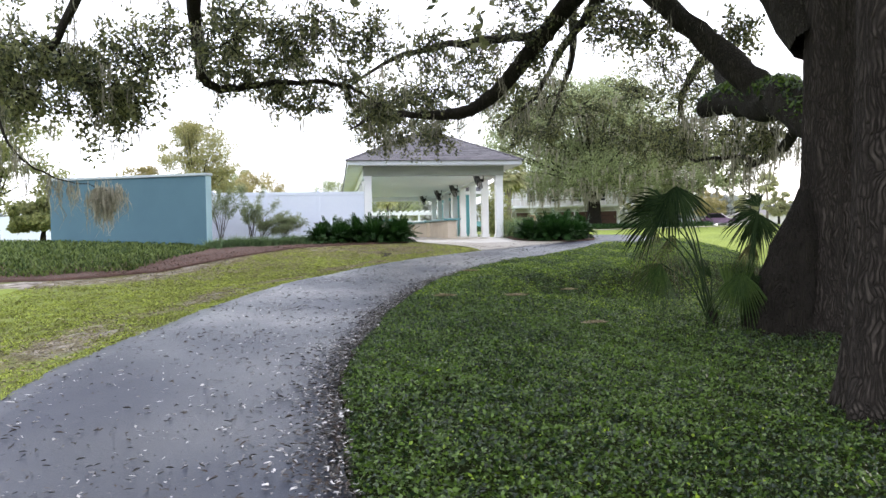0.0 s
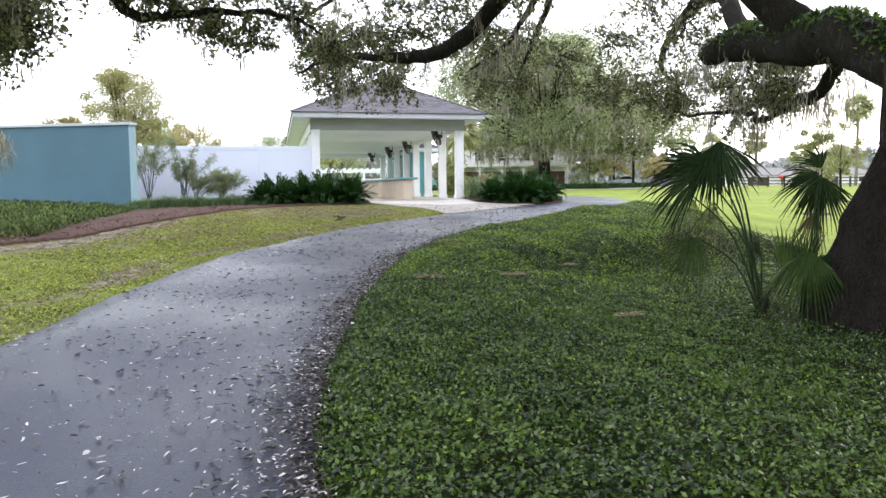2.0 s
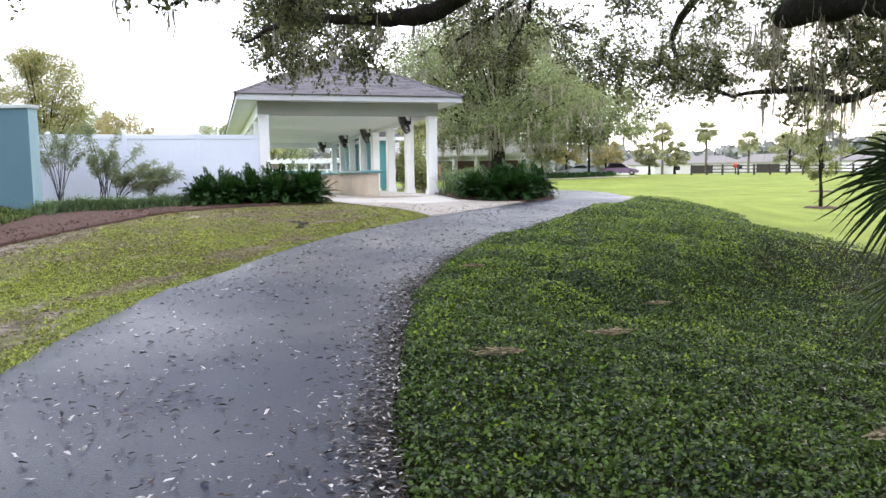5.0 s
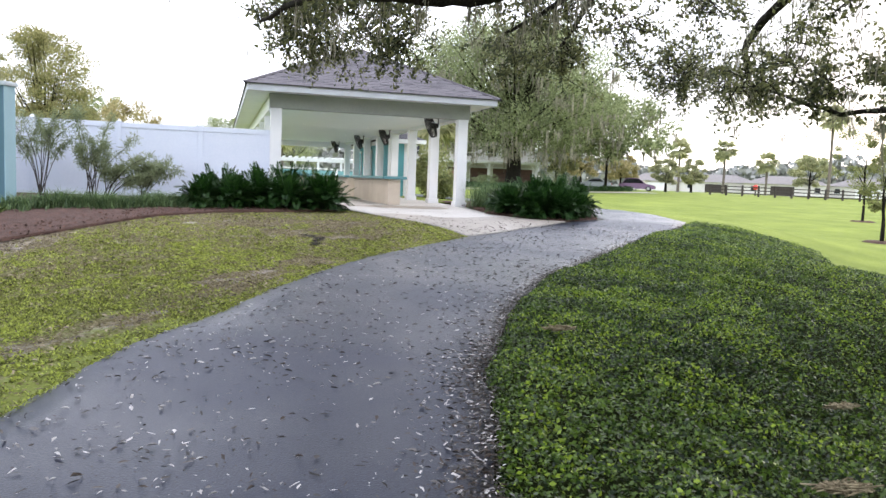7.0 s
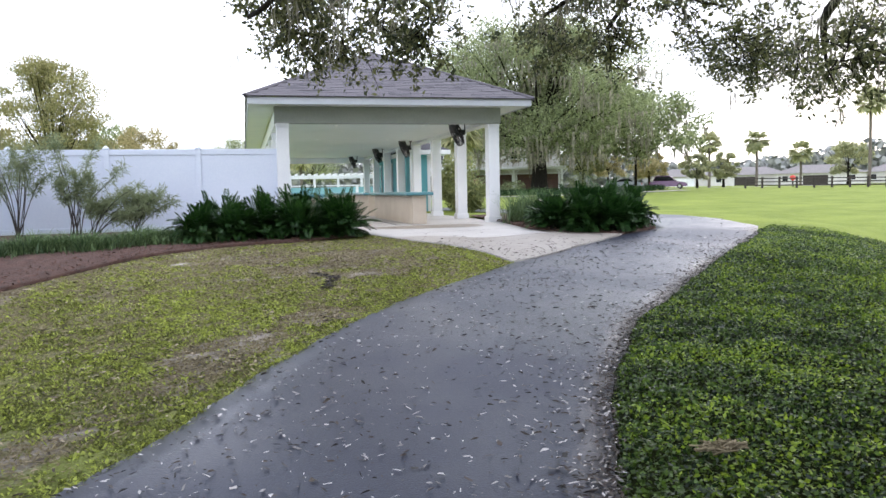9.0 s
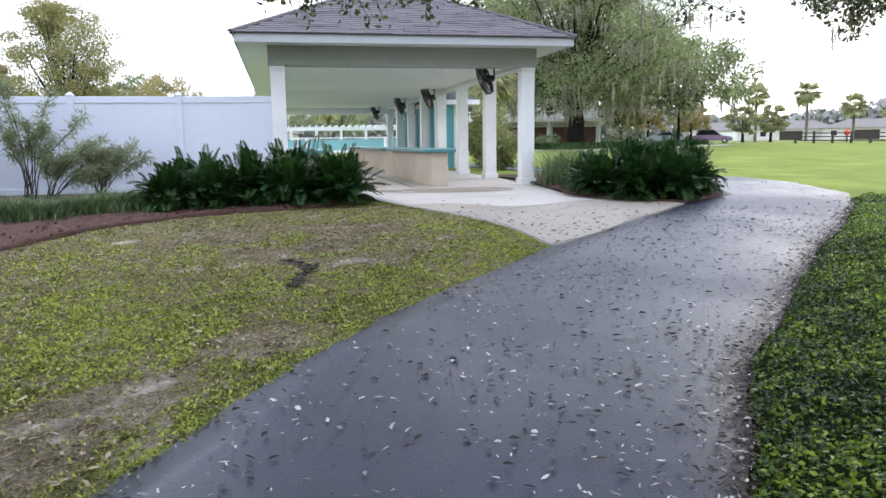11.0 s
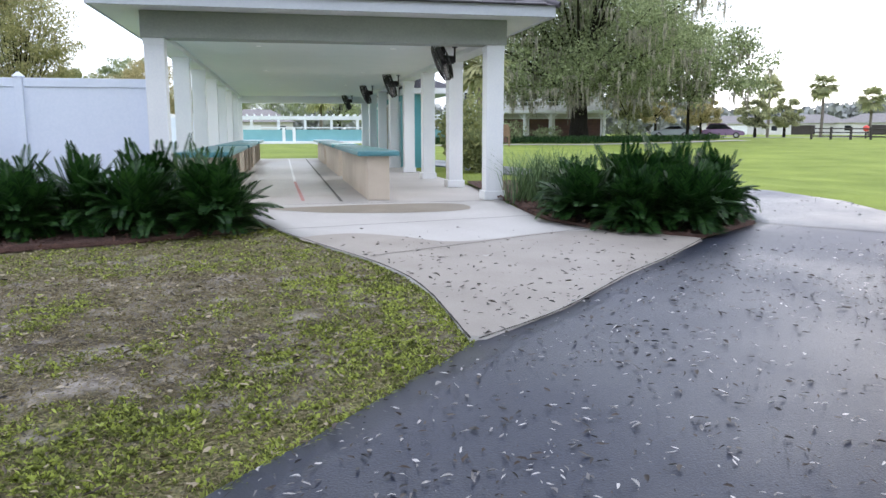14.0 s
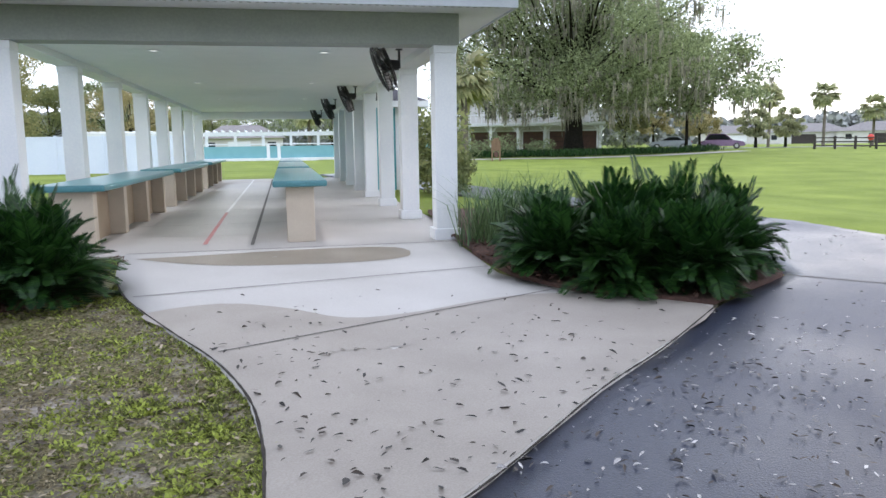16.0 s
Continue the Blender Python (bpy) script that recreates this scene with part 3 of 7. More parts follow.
flat_patch("damp_area", [(4.60, 24.2), (4.57, 25.3), (4.47, 26.0), (4.21, 26.8), (3.78, 27.65), (3.46, 28.25), (4.1, 28.5), (4.7, 28.2), (5.2, 27.75), (5.8, 27.8), (6.5, 28.1), (7.0, 28.2), (7.5, 28.1), (8.46, 27.43), (7.44, 26.42), (6.63, 25.7), (5.52, 24.6), (4.7, 23.99)], 0.039, M_DAMP, apron, 4, 0.0)


def joint(parent, p0, p1, width, lift, material, name="joint", level=None):
    p = np.linspace(p0, p1, 14)
    d = np.array([p1[1] - p0[1], p0[0] - p1[0]])
    d = d / np.hypot(*d) * width / 2
    xy = np.concatenate([p - d, p + d])
    z = (np.full(len(xy), level) if level else ground_z(xy[:, 0], xy[:, 1])) + lift
    return raw(name, np.column_stack([xy, z]), [(i, i + 1, i + 15, i + 14) for i in range(13)], material, parent)


joint(apron, (3.25, 28.95), (6.96, 29.6), 0.018, 0.043, M_JOINT)
joint(apron, (4.2, 27.0), (7.3, 28.35), 0.018, 0.043, M_JOINT)
joint(apron, (2.75, 31.36), (6.95, 31.36), 0.02, 0.042, M_JOINT)


def edge_line(parent, pts, width, lift, material, name):
    """A narrow ragged strip along a line on the ground."""
    p = spline(pts, 60)
    t = np.gradient(p, axis=0)
    d = np.column_stack([t[:, 1], -t[:, 0]]) / np.linalg.norm(t, axis=1)[:, None]
    w = width * (0.7 + 0.3 * np.sin(np.arange(60) * 1.9) * np.sin(np.arange(60) * 0.7))
    xy = np.concatenate([p - d * w[:, None] / 2, p + d * w[:, None] / 2])
    return raw(name, np.column_stack([xy, ground_z(xy[:, 0], xy[:, 1]) + lift]), [(i, i + 1, i + 61, i + 60) for i in range(59)], material, parent)


edge_line(apron, [(4.66, 23.93), (5.55, 24.59), (6.65, 25.69), (7.45, 26.39), (8.51, 27.42)], 0.022, 0.041, M_SOILGAP, "edge_gap")
edge_line(apron, [(x, y) for y, x in APRON_L[:-2]], 0.026, 0.041, M_SOILGAP, "edge_gap")
joint(path_ob, (10.0, 28.5), (11.9, 26.9), 0.03, 0.024, M_JOINT)


def bed(name, x0, x1, front, back, label):
    xs = np.arange(x0, x1, 0.12)
    v = np.linspace(0, 1, 22) ** 1.8
    r = np.random.default_rng(8)
    f, b = front(xs), back(xs)
    X = np.repeat(xs[:, None], 22, 1)
    Y = f[:, None] * (1 - v) + b[:, None] * v
    Z = ground_z(X, Y) + 0.055 + r.uniform(0, 0.05, X.shape) * np.sin(np.pi * v)[None, :] ** 0.3
    Z[:, 0] -= 0.04
    idx = np.arange(X.size).reshape(X.shape)
    fc = np.stack([idx[:-1, :-1], idx[1:, :-1], idx[1:, 1:], idx[:-1, 1:]], -1).reshape(-1, 4)
    ob = raw(name, np.stack([X, Y, Z], -1).reshape(-1, 3), fc, M_MULCH)
    return tagged(ob, label, "mulch bed", kind="structure")


bed("mulch_bed", -30, 2.85, lambda x: np.interp(x, BED_FRONT[:, 0], BED_FRONT[:, 1]) + 0.06 * np.sin(x * 3.1), lambda x: np.interp(x, [-30, 1.2, 2.9], [31.8, 31.8, 30.2]), "red-brown bark mulch bed along the fence")
bed("mulch_bed", 6.98, 10.55, lambda x: np.interp(x, [6.98, 7.05, 7.4, 8.45, 9.95, 10.5], [30.45, 29.25, 28.34, 27.46, 28.44, 29.8]), lambda x: np.interp(x, [6.98, 7.4, 10.4], [31.6, 36, 36]), "red-brown bark mulch bed beside the pavilion")


# ---- pavilion ----
PX0, PX1, PY0, PY1, PZ, BAY = 1.33, 6.95, 31.9, 53.9, 1.32, 22.0 / 7
CX = (PX0 + PX1) / 2
TOP = 4.0


def build_pavilion():
    pav = thing("pavilion", CX, 42.9, 0, "open white pavilion with square columns and a grey shingled hip roof", "pavilion")
    pav.location = (0, 0, 0)
    fl = part("floor_slab", boxes((PX0 - 0.5, PY0 - 0.5, PZ - 0.3, PX1 + 0.4, PY1 + 0.5, PZ), bevel=0.01), M_FLOOR, pav, "worn grey concrete floor")
    flat_patch("water_stain", [(2.45, 33.6), (3.4, 33.4), (4.5, 33.5), (4.9, 36), (4.9, 42), (4.7, 49), (3.6, 51), (2.6, 49), (2.4, 42), (2.4, 36)], 0.004, M_FLOORWET, fl, 9, 0.01)
    joint(fl, (4.25, 31.95), (4.2, 53.5), 0.05, 0.008, M_JOINT, "floor_joint", PZ)
    joint(fl, (3.6, 32.2), (3.52, 37.5), 0.06, 0.007, M_REDLINE, "floor_line", PZ)
    joint(fl, (3.52, 37.6), (3.45, 53.5), 0.06, 0.007, M_WHITELINE, "floor_line", PZ)
    for k in range(1, 7):
        joint(fl, (PX0 - 0.4, PY0 + k * BAY), (PX1 + 0.35, PY0 + k * BAY), 0.012, 0.009, M_JOINT, "floor_joint", PZ)
    w = 0.155
    for k in range(8):
        for x in (PX0, PX1):
            y = PY0 + k * BAY
            col = part("column", boxes((x - w, y - w, PZ + 0.16, x + w, y + w, TOP - 0.10), bevel=0.012), M_WHITE, pav)
            part("column_base", boxes((x - w - 0.035, y - w - 0.035, PZ, x + w + 0.035, y + w + 0.035, PZ + 0.16), bevel=0.012), M_WHITE, col)
            part("column_capital", boxes((x - w - 0.008, y - w - 0.008, TOP - 0.10, x + w + 0.008, y + w + 0.008, TOP), bevel=0.004), M_WHITE, col)
    # the near end beam is grey, the far one and the side beams white
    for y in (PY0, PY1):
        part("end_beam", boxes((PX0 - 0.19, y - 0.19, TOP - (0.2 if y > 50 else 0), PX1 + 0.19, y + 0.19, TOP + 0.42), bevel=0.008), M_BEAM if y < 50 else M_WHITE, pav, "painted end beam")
    for x in (PX0, PX1):
        part("side_beam", boxes((x - 0.17, PY0 + 0.19, TOP, x + 0.17, PY1 - 0.19, TOP + 0.38), bevel=0.008), M_WHITE, pav)
    # boarded ceiling
    bm = bmesh.new()
    y = PY0 + 0.19
    while y < PY1 - 0.2:
        y1 = min(y + 0.19, PY1 - 0.19)
        box(bm, PX0 + 0.17, y + 0.011, TOP + 0.10, PX1 - 0.17, y1 - 0.011, TOP + 0.13)
        y = y1
    box(bm, PX0 + 0.17, PY0 + 0.19, TOP + 0.116, PX1 - 0.17, PY1 - 0.19, TOP + 0.16)
    part("ceiling", bm, M_CEIL, pav, "white boarded ceiling")
    # overhanging eaves
    ov = 0.72
    ex0, ex1, ey0, ey1, ez = PX0 - ov - 0.12, PX1 + ov + 0.12, PY0 - ov - 0.1, PY1 + ov + 0.1, TOP + 0.42
    part("soffit", boxes((ex0 + 0.03, ey0 + 0.03, ez, ex1 - 0.03, PY0 + 0.19, ez + 0.03), (ex0 + 0.03, PY1 - 0.19, ez, ex1 - 0.03, ey1 - 0.03, ez + 0.03),
                         (ex0 + 0.03, PY0 + 0.192, ez, PX0 + 0.17, PY1 - 0.192, ez + 0.03), (PX1 - 0.17, PY0 + 0.192, ez, ex1 - 0.03, PY1 - 0.192, ez + 0.03)), M_WHITE, pav)
    slot = bpy.data.meshes.new("soffit_vent")
    vent = boxes((-0.02, -0.055, -0.004, 0.02, 0.055, 0.002))
    vent.to_mesh(slot)
    vent.free()
    slot.materials.append(M_BEAM)
    for k in range(70):
        ob = new("soffit_vent", slot)
        ob.location = (ex0 + 0.25 + k * (ex1 - ex0 - 0.5) / 69, ey0 + 0.105, ez)
        ob.parent = pav
    for nm, a in (("fascia", (ex0, ey0, ez - 0.02, ex1, ey0 + 0.03, ez + 0.16)), ("fascia", (ex0, ey1 - 0.03, ez - 0.02, ex1, ey1, ez + 0.16)),
                  ("fascia", (ex0, ey0 + 0.03, ez - 0.02, ex0 + 0.03, ey1 - 0.03, ez + 0.16)), ("fascia", (ex1 - 0.03, ey0 + 0.03, ez - 0.02, ex1, ey1 - 0.03, ez + 0.16))):
        part(nm, boxes(a, bevel=0.006), M_FASCIA, pav)
    # hip roof deck
    half, rise, rz = (ex1 - ex0) / 2 + 0.05, 1.75, ez + 0.16
    A, B, C, D = (ex0 - 0.05, ey0 - 0.05, rz), (ex1 + 0.05, ey0 - 0.05, rz), (ex1 + 0.05, ey1 + 0.05, rz), (ex0 - 0.05, ey1 + 0.05, rz)
    P, Q = (CX, ey0 + half, rz + rise), (CX, ey1 - half, rz + rise)
    bm = bmesh.new()
    vs = [bm.verts.new(p) for p in (A, B, C, D, P, Q)]
    for f in ((0, 1, 4), (1, 2, 5, 4), (2, 3, 5), (3, 0, 4, 5), (3, 2, 1, 0)):
        bm.faces.new([vs[i] for i in f])
    roof = part("roof", bm, M_SHINGLE, pav, "grey asphalt shingle roof")
    # shingles in courses on the front slope and the two long slopes
    rows, slope = 30, rise / half
    up = Vector((0, half, rise)).normalized()
    nrm = Vector((0, -rise, half)).normalized()
    rng = random.Random(5)
    tile_me = {}
    step = half / rows
    for i in range(rows):
        t0 = i * step
        wrow = 2 * (half - t0 - step * 0.5)
        nt = max(1, int(round(wrow / 0.55)))
        for k in range(nt):
            x = CX - wrow / 2 + (k + 0.5 + (0.25 if i % 2 else -0.25) * (nt > 2)) * wrow / nt
            hw = wrow / nt / 2 - 0.006
            key = round(hw, 2)
            if key not in tile_me:
                b2 = bmesh.new()
                box(b2, -hw, 0, 0, hw, step * 1.12, 0.016)
                for v in b2.verts:
                    v.co = Vector((v.co.x, v.co.y, v.co.z - v.co.y * 0.06))
                me = bpy.data.meshes.new("shingle")
                b2.to_mesh(me)
                b2.free()
                me.materials.append(M_SHINGLE)
                tile_me[key] = me
            ob = new("shingle", tile_me[key])
            ob.parent = roof
            m = Matrix((Vector((1, 0, 0)), up, nrm)).transposed().to_4x4()
            ob.matrix_local = Matrix.Translation(Vector((x, A[1] + t0, rz + t0 * slope)) + nrm * (0.006 + rng.uniform(0, 0.006))) @ m
    side = bmesh.new()
    for sgn in (-1, 1):
        for i in range(rows):
            t0 = i * step
            x = CX + sgn * (half - t0)
            ya, yb = A[1] + t0, C[1] - t0
            za = rz + t0 * slope
            x2 = CX + sgn * (half - t0 - step * 1.1)
            za2 = za + step * 1.1 * slope
            q = [side.verts.new(p) for p in ((x, ya, za + 0.022), (x, yb, za + 0.022), (x2, yb - step, za2 + 0.008), (x2, ya + step, za2 + 0.008))]
            side.faces.new(q if sgn < 0 else q[::-1])
            e = [side.verts.new(p) for p in ((x, ya, za), (x, yb, za), (x, yb, za + 0.022), (x, ya, za + 0.022))]
            side.faces.new(e)
    part("shingle_courses", side, M_SHINGLE, roof)
    hips = []
    for a, b in ((A, P), (B, P), (P, Q), (C, Q), (D, Q)):
        p = np.linspace(a, b, 24)
        p[:, 2] += 0.012
        hips.append(tube_arrays(p, [0.055] * 24, 6))
    v, f = merged(hips)
    raw("ridge_cap", v, f, M_SHINGLE, roof)
    return pav


pavilion = build_pavilion()


def build_downlight(x, y):
    """A small recessed lamp in the ceiling."""
    d = thing("recessed_light", x, y, TOP + 0.10, "small round recessed ceiling light, lit", "light", "recessed lights in the pavilion")
    bm = bmesh.new()
    bmesh.ops.create_cone(bm, cap_ends=True, segments=24, radius1=0.10, radius2=0.085, depth=0.012, matrix=pose(0, 0, -0.004))
    part("trim_ring", bm, M_WHITE, d)
    bm = bmesh.new()
    bmesh.ops.create_circle(bm, cap_ends=True, segments=20, radius=0.06, matrix=pose(0, 0, -0.0125, 180, 0, 0))
    part("lens", bm, M_GLOW, d)
    lamp = new("lamp", bpy.data.lights.new("lamp", "AREA"))
    lamp.data.shape, lamp.data.size, lamp.data.energy, lamp.data.color = "DISK", 0.12, LAMP_W, (1.0, 0.96, 0.90)
    lamp.parent = d
    lamp.location = (0, 0, -0.03)


for k in range(4):
    for lx in (2.9, 5.4):
        build_downlight(lx, PY0 + (0.5 + 1.85 * k) * BAY)


def build_counter(y0, y1, x0, x1, inner):
    """A masonry serving counter: piers, set-back panels and a rounded slab."""
    c = thing("counter", (x0 + x1) / 2, y0, PZ, "beige stucco counter with a teal slab top", "counter", "counters in the pavilion")
    c.location = (0, 0, 0)
    bx0, bx1 = x0 + 0.18, x1 - 0.18
    n = 4 if inner else 0
    if not inner:
        part("base", boxes((bx0, y0 + 0.12, PZ, bx1, y1 - 0.12, PZ + 0.78), bevel=0.015), M_BEIGE, c)
    for k in range(n):
        y = y0 + 0.12 + k * (y1 - y0 - 0.24 - 0.22) / (n - 1)
        part("pier", boxes((bx0, y, PZ, bx1, y + 0.22, PZ + 0.78), bevel=0.015), M_BEIGE, c)
        if k < n - 1:
            yb = y0 + 0.12 + (k + 1) * (y1 - y0 - 0.24 - 0.22) / (n - 1)
            part("panel", boxes((bx0 + 0.05, y + 0.22, PZ, bx1 - 0.24, yb, PZ + 0.78)), M_TAN, c)
    part("slab_top", boxes((x0, y0, PZ + 0.78, x1, y1, PZ + 0.87), bevel=0.03), M_TEALTOP, c, "teal painted slab top")
    return c


for a, b in ((32.0, 38.4), (39.6, 46.0), (47.2, 53.2)):
    build_counter(a, b, 1.5, 2.4, True)
    build_counter(a, b, 4.55, 5.3, False)


def build_fan():
    """A black wall fan on a drop bracket, tilted down into the room."""
    f = thing("wall_fan", 0, 0, 0, "black wall fan with a wire cage on a ceiling bracket", "fan", "fans along the pavilion")
    part("bracket", boxes((-0.018, -0.018, -0.05, 0.018, 0.018, 0.24), (-0.05, -0.05, 0.22, 0.05, 0.05, 0.25), bevel=0.006), M_BLACK, f)
    bm = bmesh.new()
    bmesh.ops.create_cone(bm, cap_ends=True, segments=16, radius1=0.09, radius2=0.075, depth=0.22, matrix=pose(-0.12, 0, 0, 0, 90, 0))
    part("motor", bm, M_BLACK, f)
    head = Matrix.Translation((-0.24, 0, -0.02)) @ pose(0, 0, 0, 0, 68, 0)
    rings = []
    for r, z in ((0.38, 0.0), (0.37, 0.07), (0.37, -0.07), (0.28, -0.10), (0.18, -0.115), (0.09, -0.12), (0.28, 0.10), (0.16, 0.11)):
        pts = [head @ Vector((r * math.cos(a), r * math.sin(a), z)) for a in np.linspace(0, 2 * math.pi, 33)]
        rings.append(tube_arrays(pts, [0.009] * 33, 4))
    for k in range(40):
        a = k * math.pi / 20
        pts = [head @ Vector((r * math.cos(a), r * math.sin(a), z)) for r, z in ((0.06, -0.12), (0.2, -0.115), (0.34, -0.08), (0.38, 0.0), (0.34, 0.08), (0.12, 0.11))]
        rings.append(tube_arrays(pts, [0.007] * 6, 3))
    # all rings as quads, spokes apart
    v, q = merged(rings)
    raw("cage", v, q, M_BLACK, f)
    for k in range(3):
        bm = bmesh.new()
        bmesh.ops.create_grid(bm, x_segments=4, y_segments=3, size=0.5)
        for vv in bm.verts:
            t = vv.co.x + 0.5
            vv.co = Vector((0.06 + t * 0.27, vv.co.y * (0.10 + 0.16 * t), vv.co.y * 0.11))
        bmesh.ops.transform(bm, matrix=head @ pose(0, 0, 0, 0, 0, 120 * k + 20), verts=bm.verts)
        r = bmesh.ops.solidify(bm, geom=bm.faces[:], thickness=0.004)
        part("blade", bm, M_BLACK, f)
    bm = bmesh.new()
    bmesh.ops.create_cone(bm, cap_ends=True, segments=16, radius1=0.07, radius2=0.05, depth=0.08, matrix=head)
    part("hub", bm, M_BLACK, f)
    return f


fan0 = build_fan()
fan0.matrix_basis = pose(6.5, 33.0, 3.86, 0, 0, -5)
for x, y in ((6.5, 40.3), (6.34, 45.4), (6.25, 52.6)):
    copy_thing(fan0, pose(x, y, 3.86, 0, 0, -5))


def build_bath_house():
    """The teal annexe against the pavilion's far side."""
    h = thing("bath_house", 0, 0, 0, "small teal annexe with white trim beside the pavilion", "building")
    x0, x1, y0, y1, z0, z1 = 7.25, 8.1, 43.8, 53.6, 1.3, 3.75
    part("wall", boxes((x0, y0, z0, x1, y1, z1)), M_TEAL, h)
    part("corner_board", boxes((x1 - 0.12, y0 - 0.02, z0, x1 + 0.02, y0 + 0.1, z1), bevel=0.005), M_WHITE, h)
    part("corner_board", boxes((x0 - 0.02, y0 - 0.02, z0, x0 + 0.12, y0 + 0.1, z1), bevel=0.005), M_WHITE, h)
    part("eave", boxes((x0 - 0.1, y0 - 0.5, z1, x1 + 0.8, y1 + 0.5, z1 + 0.18), bevel=0.01), M_WHITE, h)
    for k in range(3):
        y = y0 + 1.2 + k * 2.9
        d = part("door", boxes((x0 - 0.04, y, z0 + 0.06, x0 - 0.002, y + 1.0, z0 + 2.15), bevel=0.006), M_TAN if k == 1 else M_TEAL, h)
        part("door_frame", boxes((x0 - 0.06, y - 0.1, z0 + 0.06, x0 - 0.003, y - 0.002, z0 + 2.25), (x0 - 0.06, y + 1.002, z0 + 0.06, x0 - 0.003, y + 1.1, z0 + 2.25), (x0 - 0.06, y - 0.002, z0 + 2.152, x0 - 0.003, y + 1.002, z0 + 2.25)), M_WHITE, h)
        part("handle", boxes((x0 - 0.09, y + 0.08, z0 + 1.0, x0 - 0.045, y + 0.2, z0 + 1.04), bevel=0.005), M_CHROME, d)
    bm = bmesh.new()
    p = [bm.verts.new(c) for c in ((x0 - 0.1, y0 - 0.5, z1 + 0.18), (x1 + 0.8, y0 - 0.5, z1 + 0.18), (x1 + 0.8, y1 + 0.5, z1 + 0.18), (x0 - 0.1, y1 + 0.5, z1 + 0.18), (x0 + 0.4, y0 + 0.8, z1 + 0.75), (x0 + 0.4, y1 - 0.8, z1 + 0.75))]
    for f in ((0, 1, 4), (1, 2, 5, 4), (2, 3, 5), (3, 0, 4, 5)):
        bm.faces.new([p[i] for i in f])
    part("roof", bm, M_SHINGLE, h)


build_bath_house()


# ---- fence and blue wall ----
def build_fence():
    f = thing("privacy_fence", 0, 0, 0, "white vinyl privacy fence with capped posts", "fence")
    y = 31.95
    xs = [1.38 - 2.12 * k for k in range(1, 6)]
    z = 1.33
    prev = 1.17
    for x in xs:
        x1, x0 = prev - 0.065 if prev < 1.0 else prev, x + 0.065
        part("panel", boxes((x0, y - 0.016, z + 0.10, x1, y + 0.016, z + 1.95)), M_VINYL, f)
        part("top_rail", boxes((x0, y - 0.035, z + 1.90, x1, y + 0.035, z + 2.04), bevel=0.008), M_VINYL, f)
        part("bottom_rail", boxes((x0, y - 0.035, z + 0.02, x1, y + 0.035, z + 0.16), bevel=0.008), M_VINYL, f)
        post = part("post", boxes((x - 0.065, y - 0.065, z - 0.05, x + 0.065, y + 0.065, z + 2.06), bevel=0.008), M_VINYL, f)
        bm = bmesh.new()
        bmesh.ops.create_cone(bm, cap_ends=True, segments=4, radius1=0.115, radius2=0.02, depth=0.07, matrix=pose(x, y, z + 2.095, 0, 0, 45))
        part("post_cap", bm, M_VINYL, post)
        prev = x


build_fence()


def build_far_fence():
    f = thing("privacy_fence", 0, 0, 0, "long white vinyl fence behind the pavilion", "fence")
    y, z = 66.0, 1.33
    for k in range(14):
        x0, x1 = -0.2 - 2.4 * (k + 1), -0.2 - 2.4 * k
        part("panel", boxes((x0 + 0.065, y - 0.016, z, x1 - 0.065, y + 0.016, z + 1.95)), M_VINYL, f)
        part("top_rail", boxes((x0 + 0.065, y - 0.035, z + 1.9, x1 - 0.065, y + 0.035, z + 2.04)), M_VINYL, f)
        part("post", boxes((x1 - 0.065, y - 0.065, z - 0.05, x1 + 0.065, y + 0.065, z + 2.1), bevel=0.008), M_VINYL, f)


build_far_fence()


def build_blue_wall():
    w = thing("screen_wall", -4.4, 27.5, 1.1, "tall teal-blue stucco screen wall with a pale cap", "wall")
    ang = math.degrees(math.atan2(29.93 - 27.45, -10.4 + 4.4))
    w.matrix_basis = pose(-4.38, 27.5, 0.95, 0, 0, ang)
    part("wall", boxes((0, 0, 0, 6.5, 0.30, 2.78), bevel=0.01), M_BLUEWALL, w)
    # end face and corner strip, paler than the wall
    part("wall_end", boxes((-0.02, -0.02, 0, -0.001, 0.32, 2.80)), M_WALLEDGE, w, "pale blue end face")
    part("wall_end", boxes((-0.001, -0.02, 0, 0.12, -0.001, 2.78)), M_WALLEDGE, w)
    part("cap", boxes((-0.06, -0.06, 2.782, 6.56, 0.36, 2.87), bevel=0.015), M_CAP, w, "weathered pale cap")


build_blue_wall()


# ---- plants: tools ----
def arch(base, yaw, length, rise, droop, n=8):
    """Points of a stem that rises and bends over."""
    t = np.linspace(0, 1, n)
    out = length * np.sin(t * droop) / max(droop, 1e-3) * math.cos(rise) + 0 * t
    up = length * (t * math.sin(rise) - 0.5 * droop * t ** 2 * 0.8)
    return np.column_stack([base[0] + out * math.cos(yaw), base[1] + out * math.sin(yaw), base[2] + up])


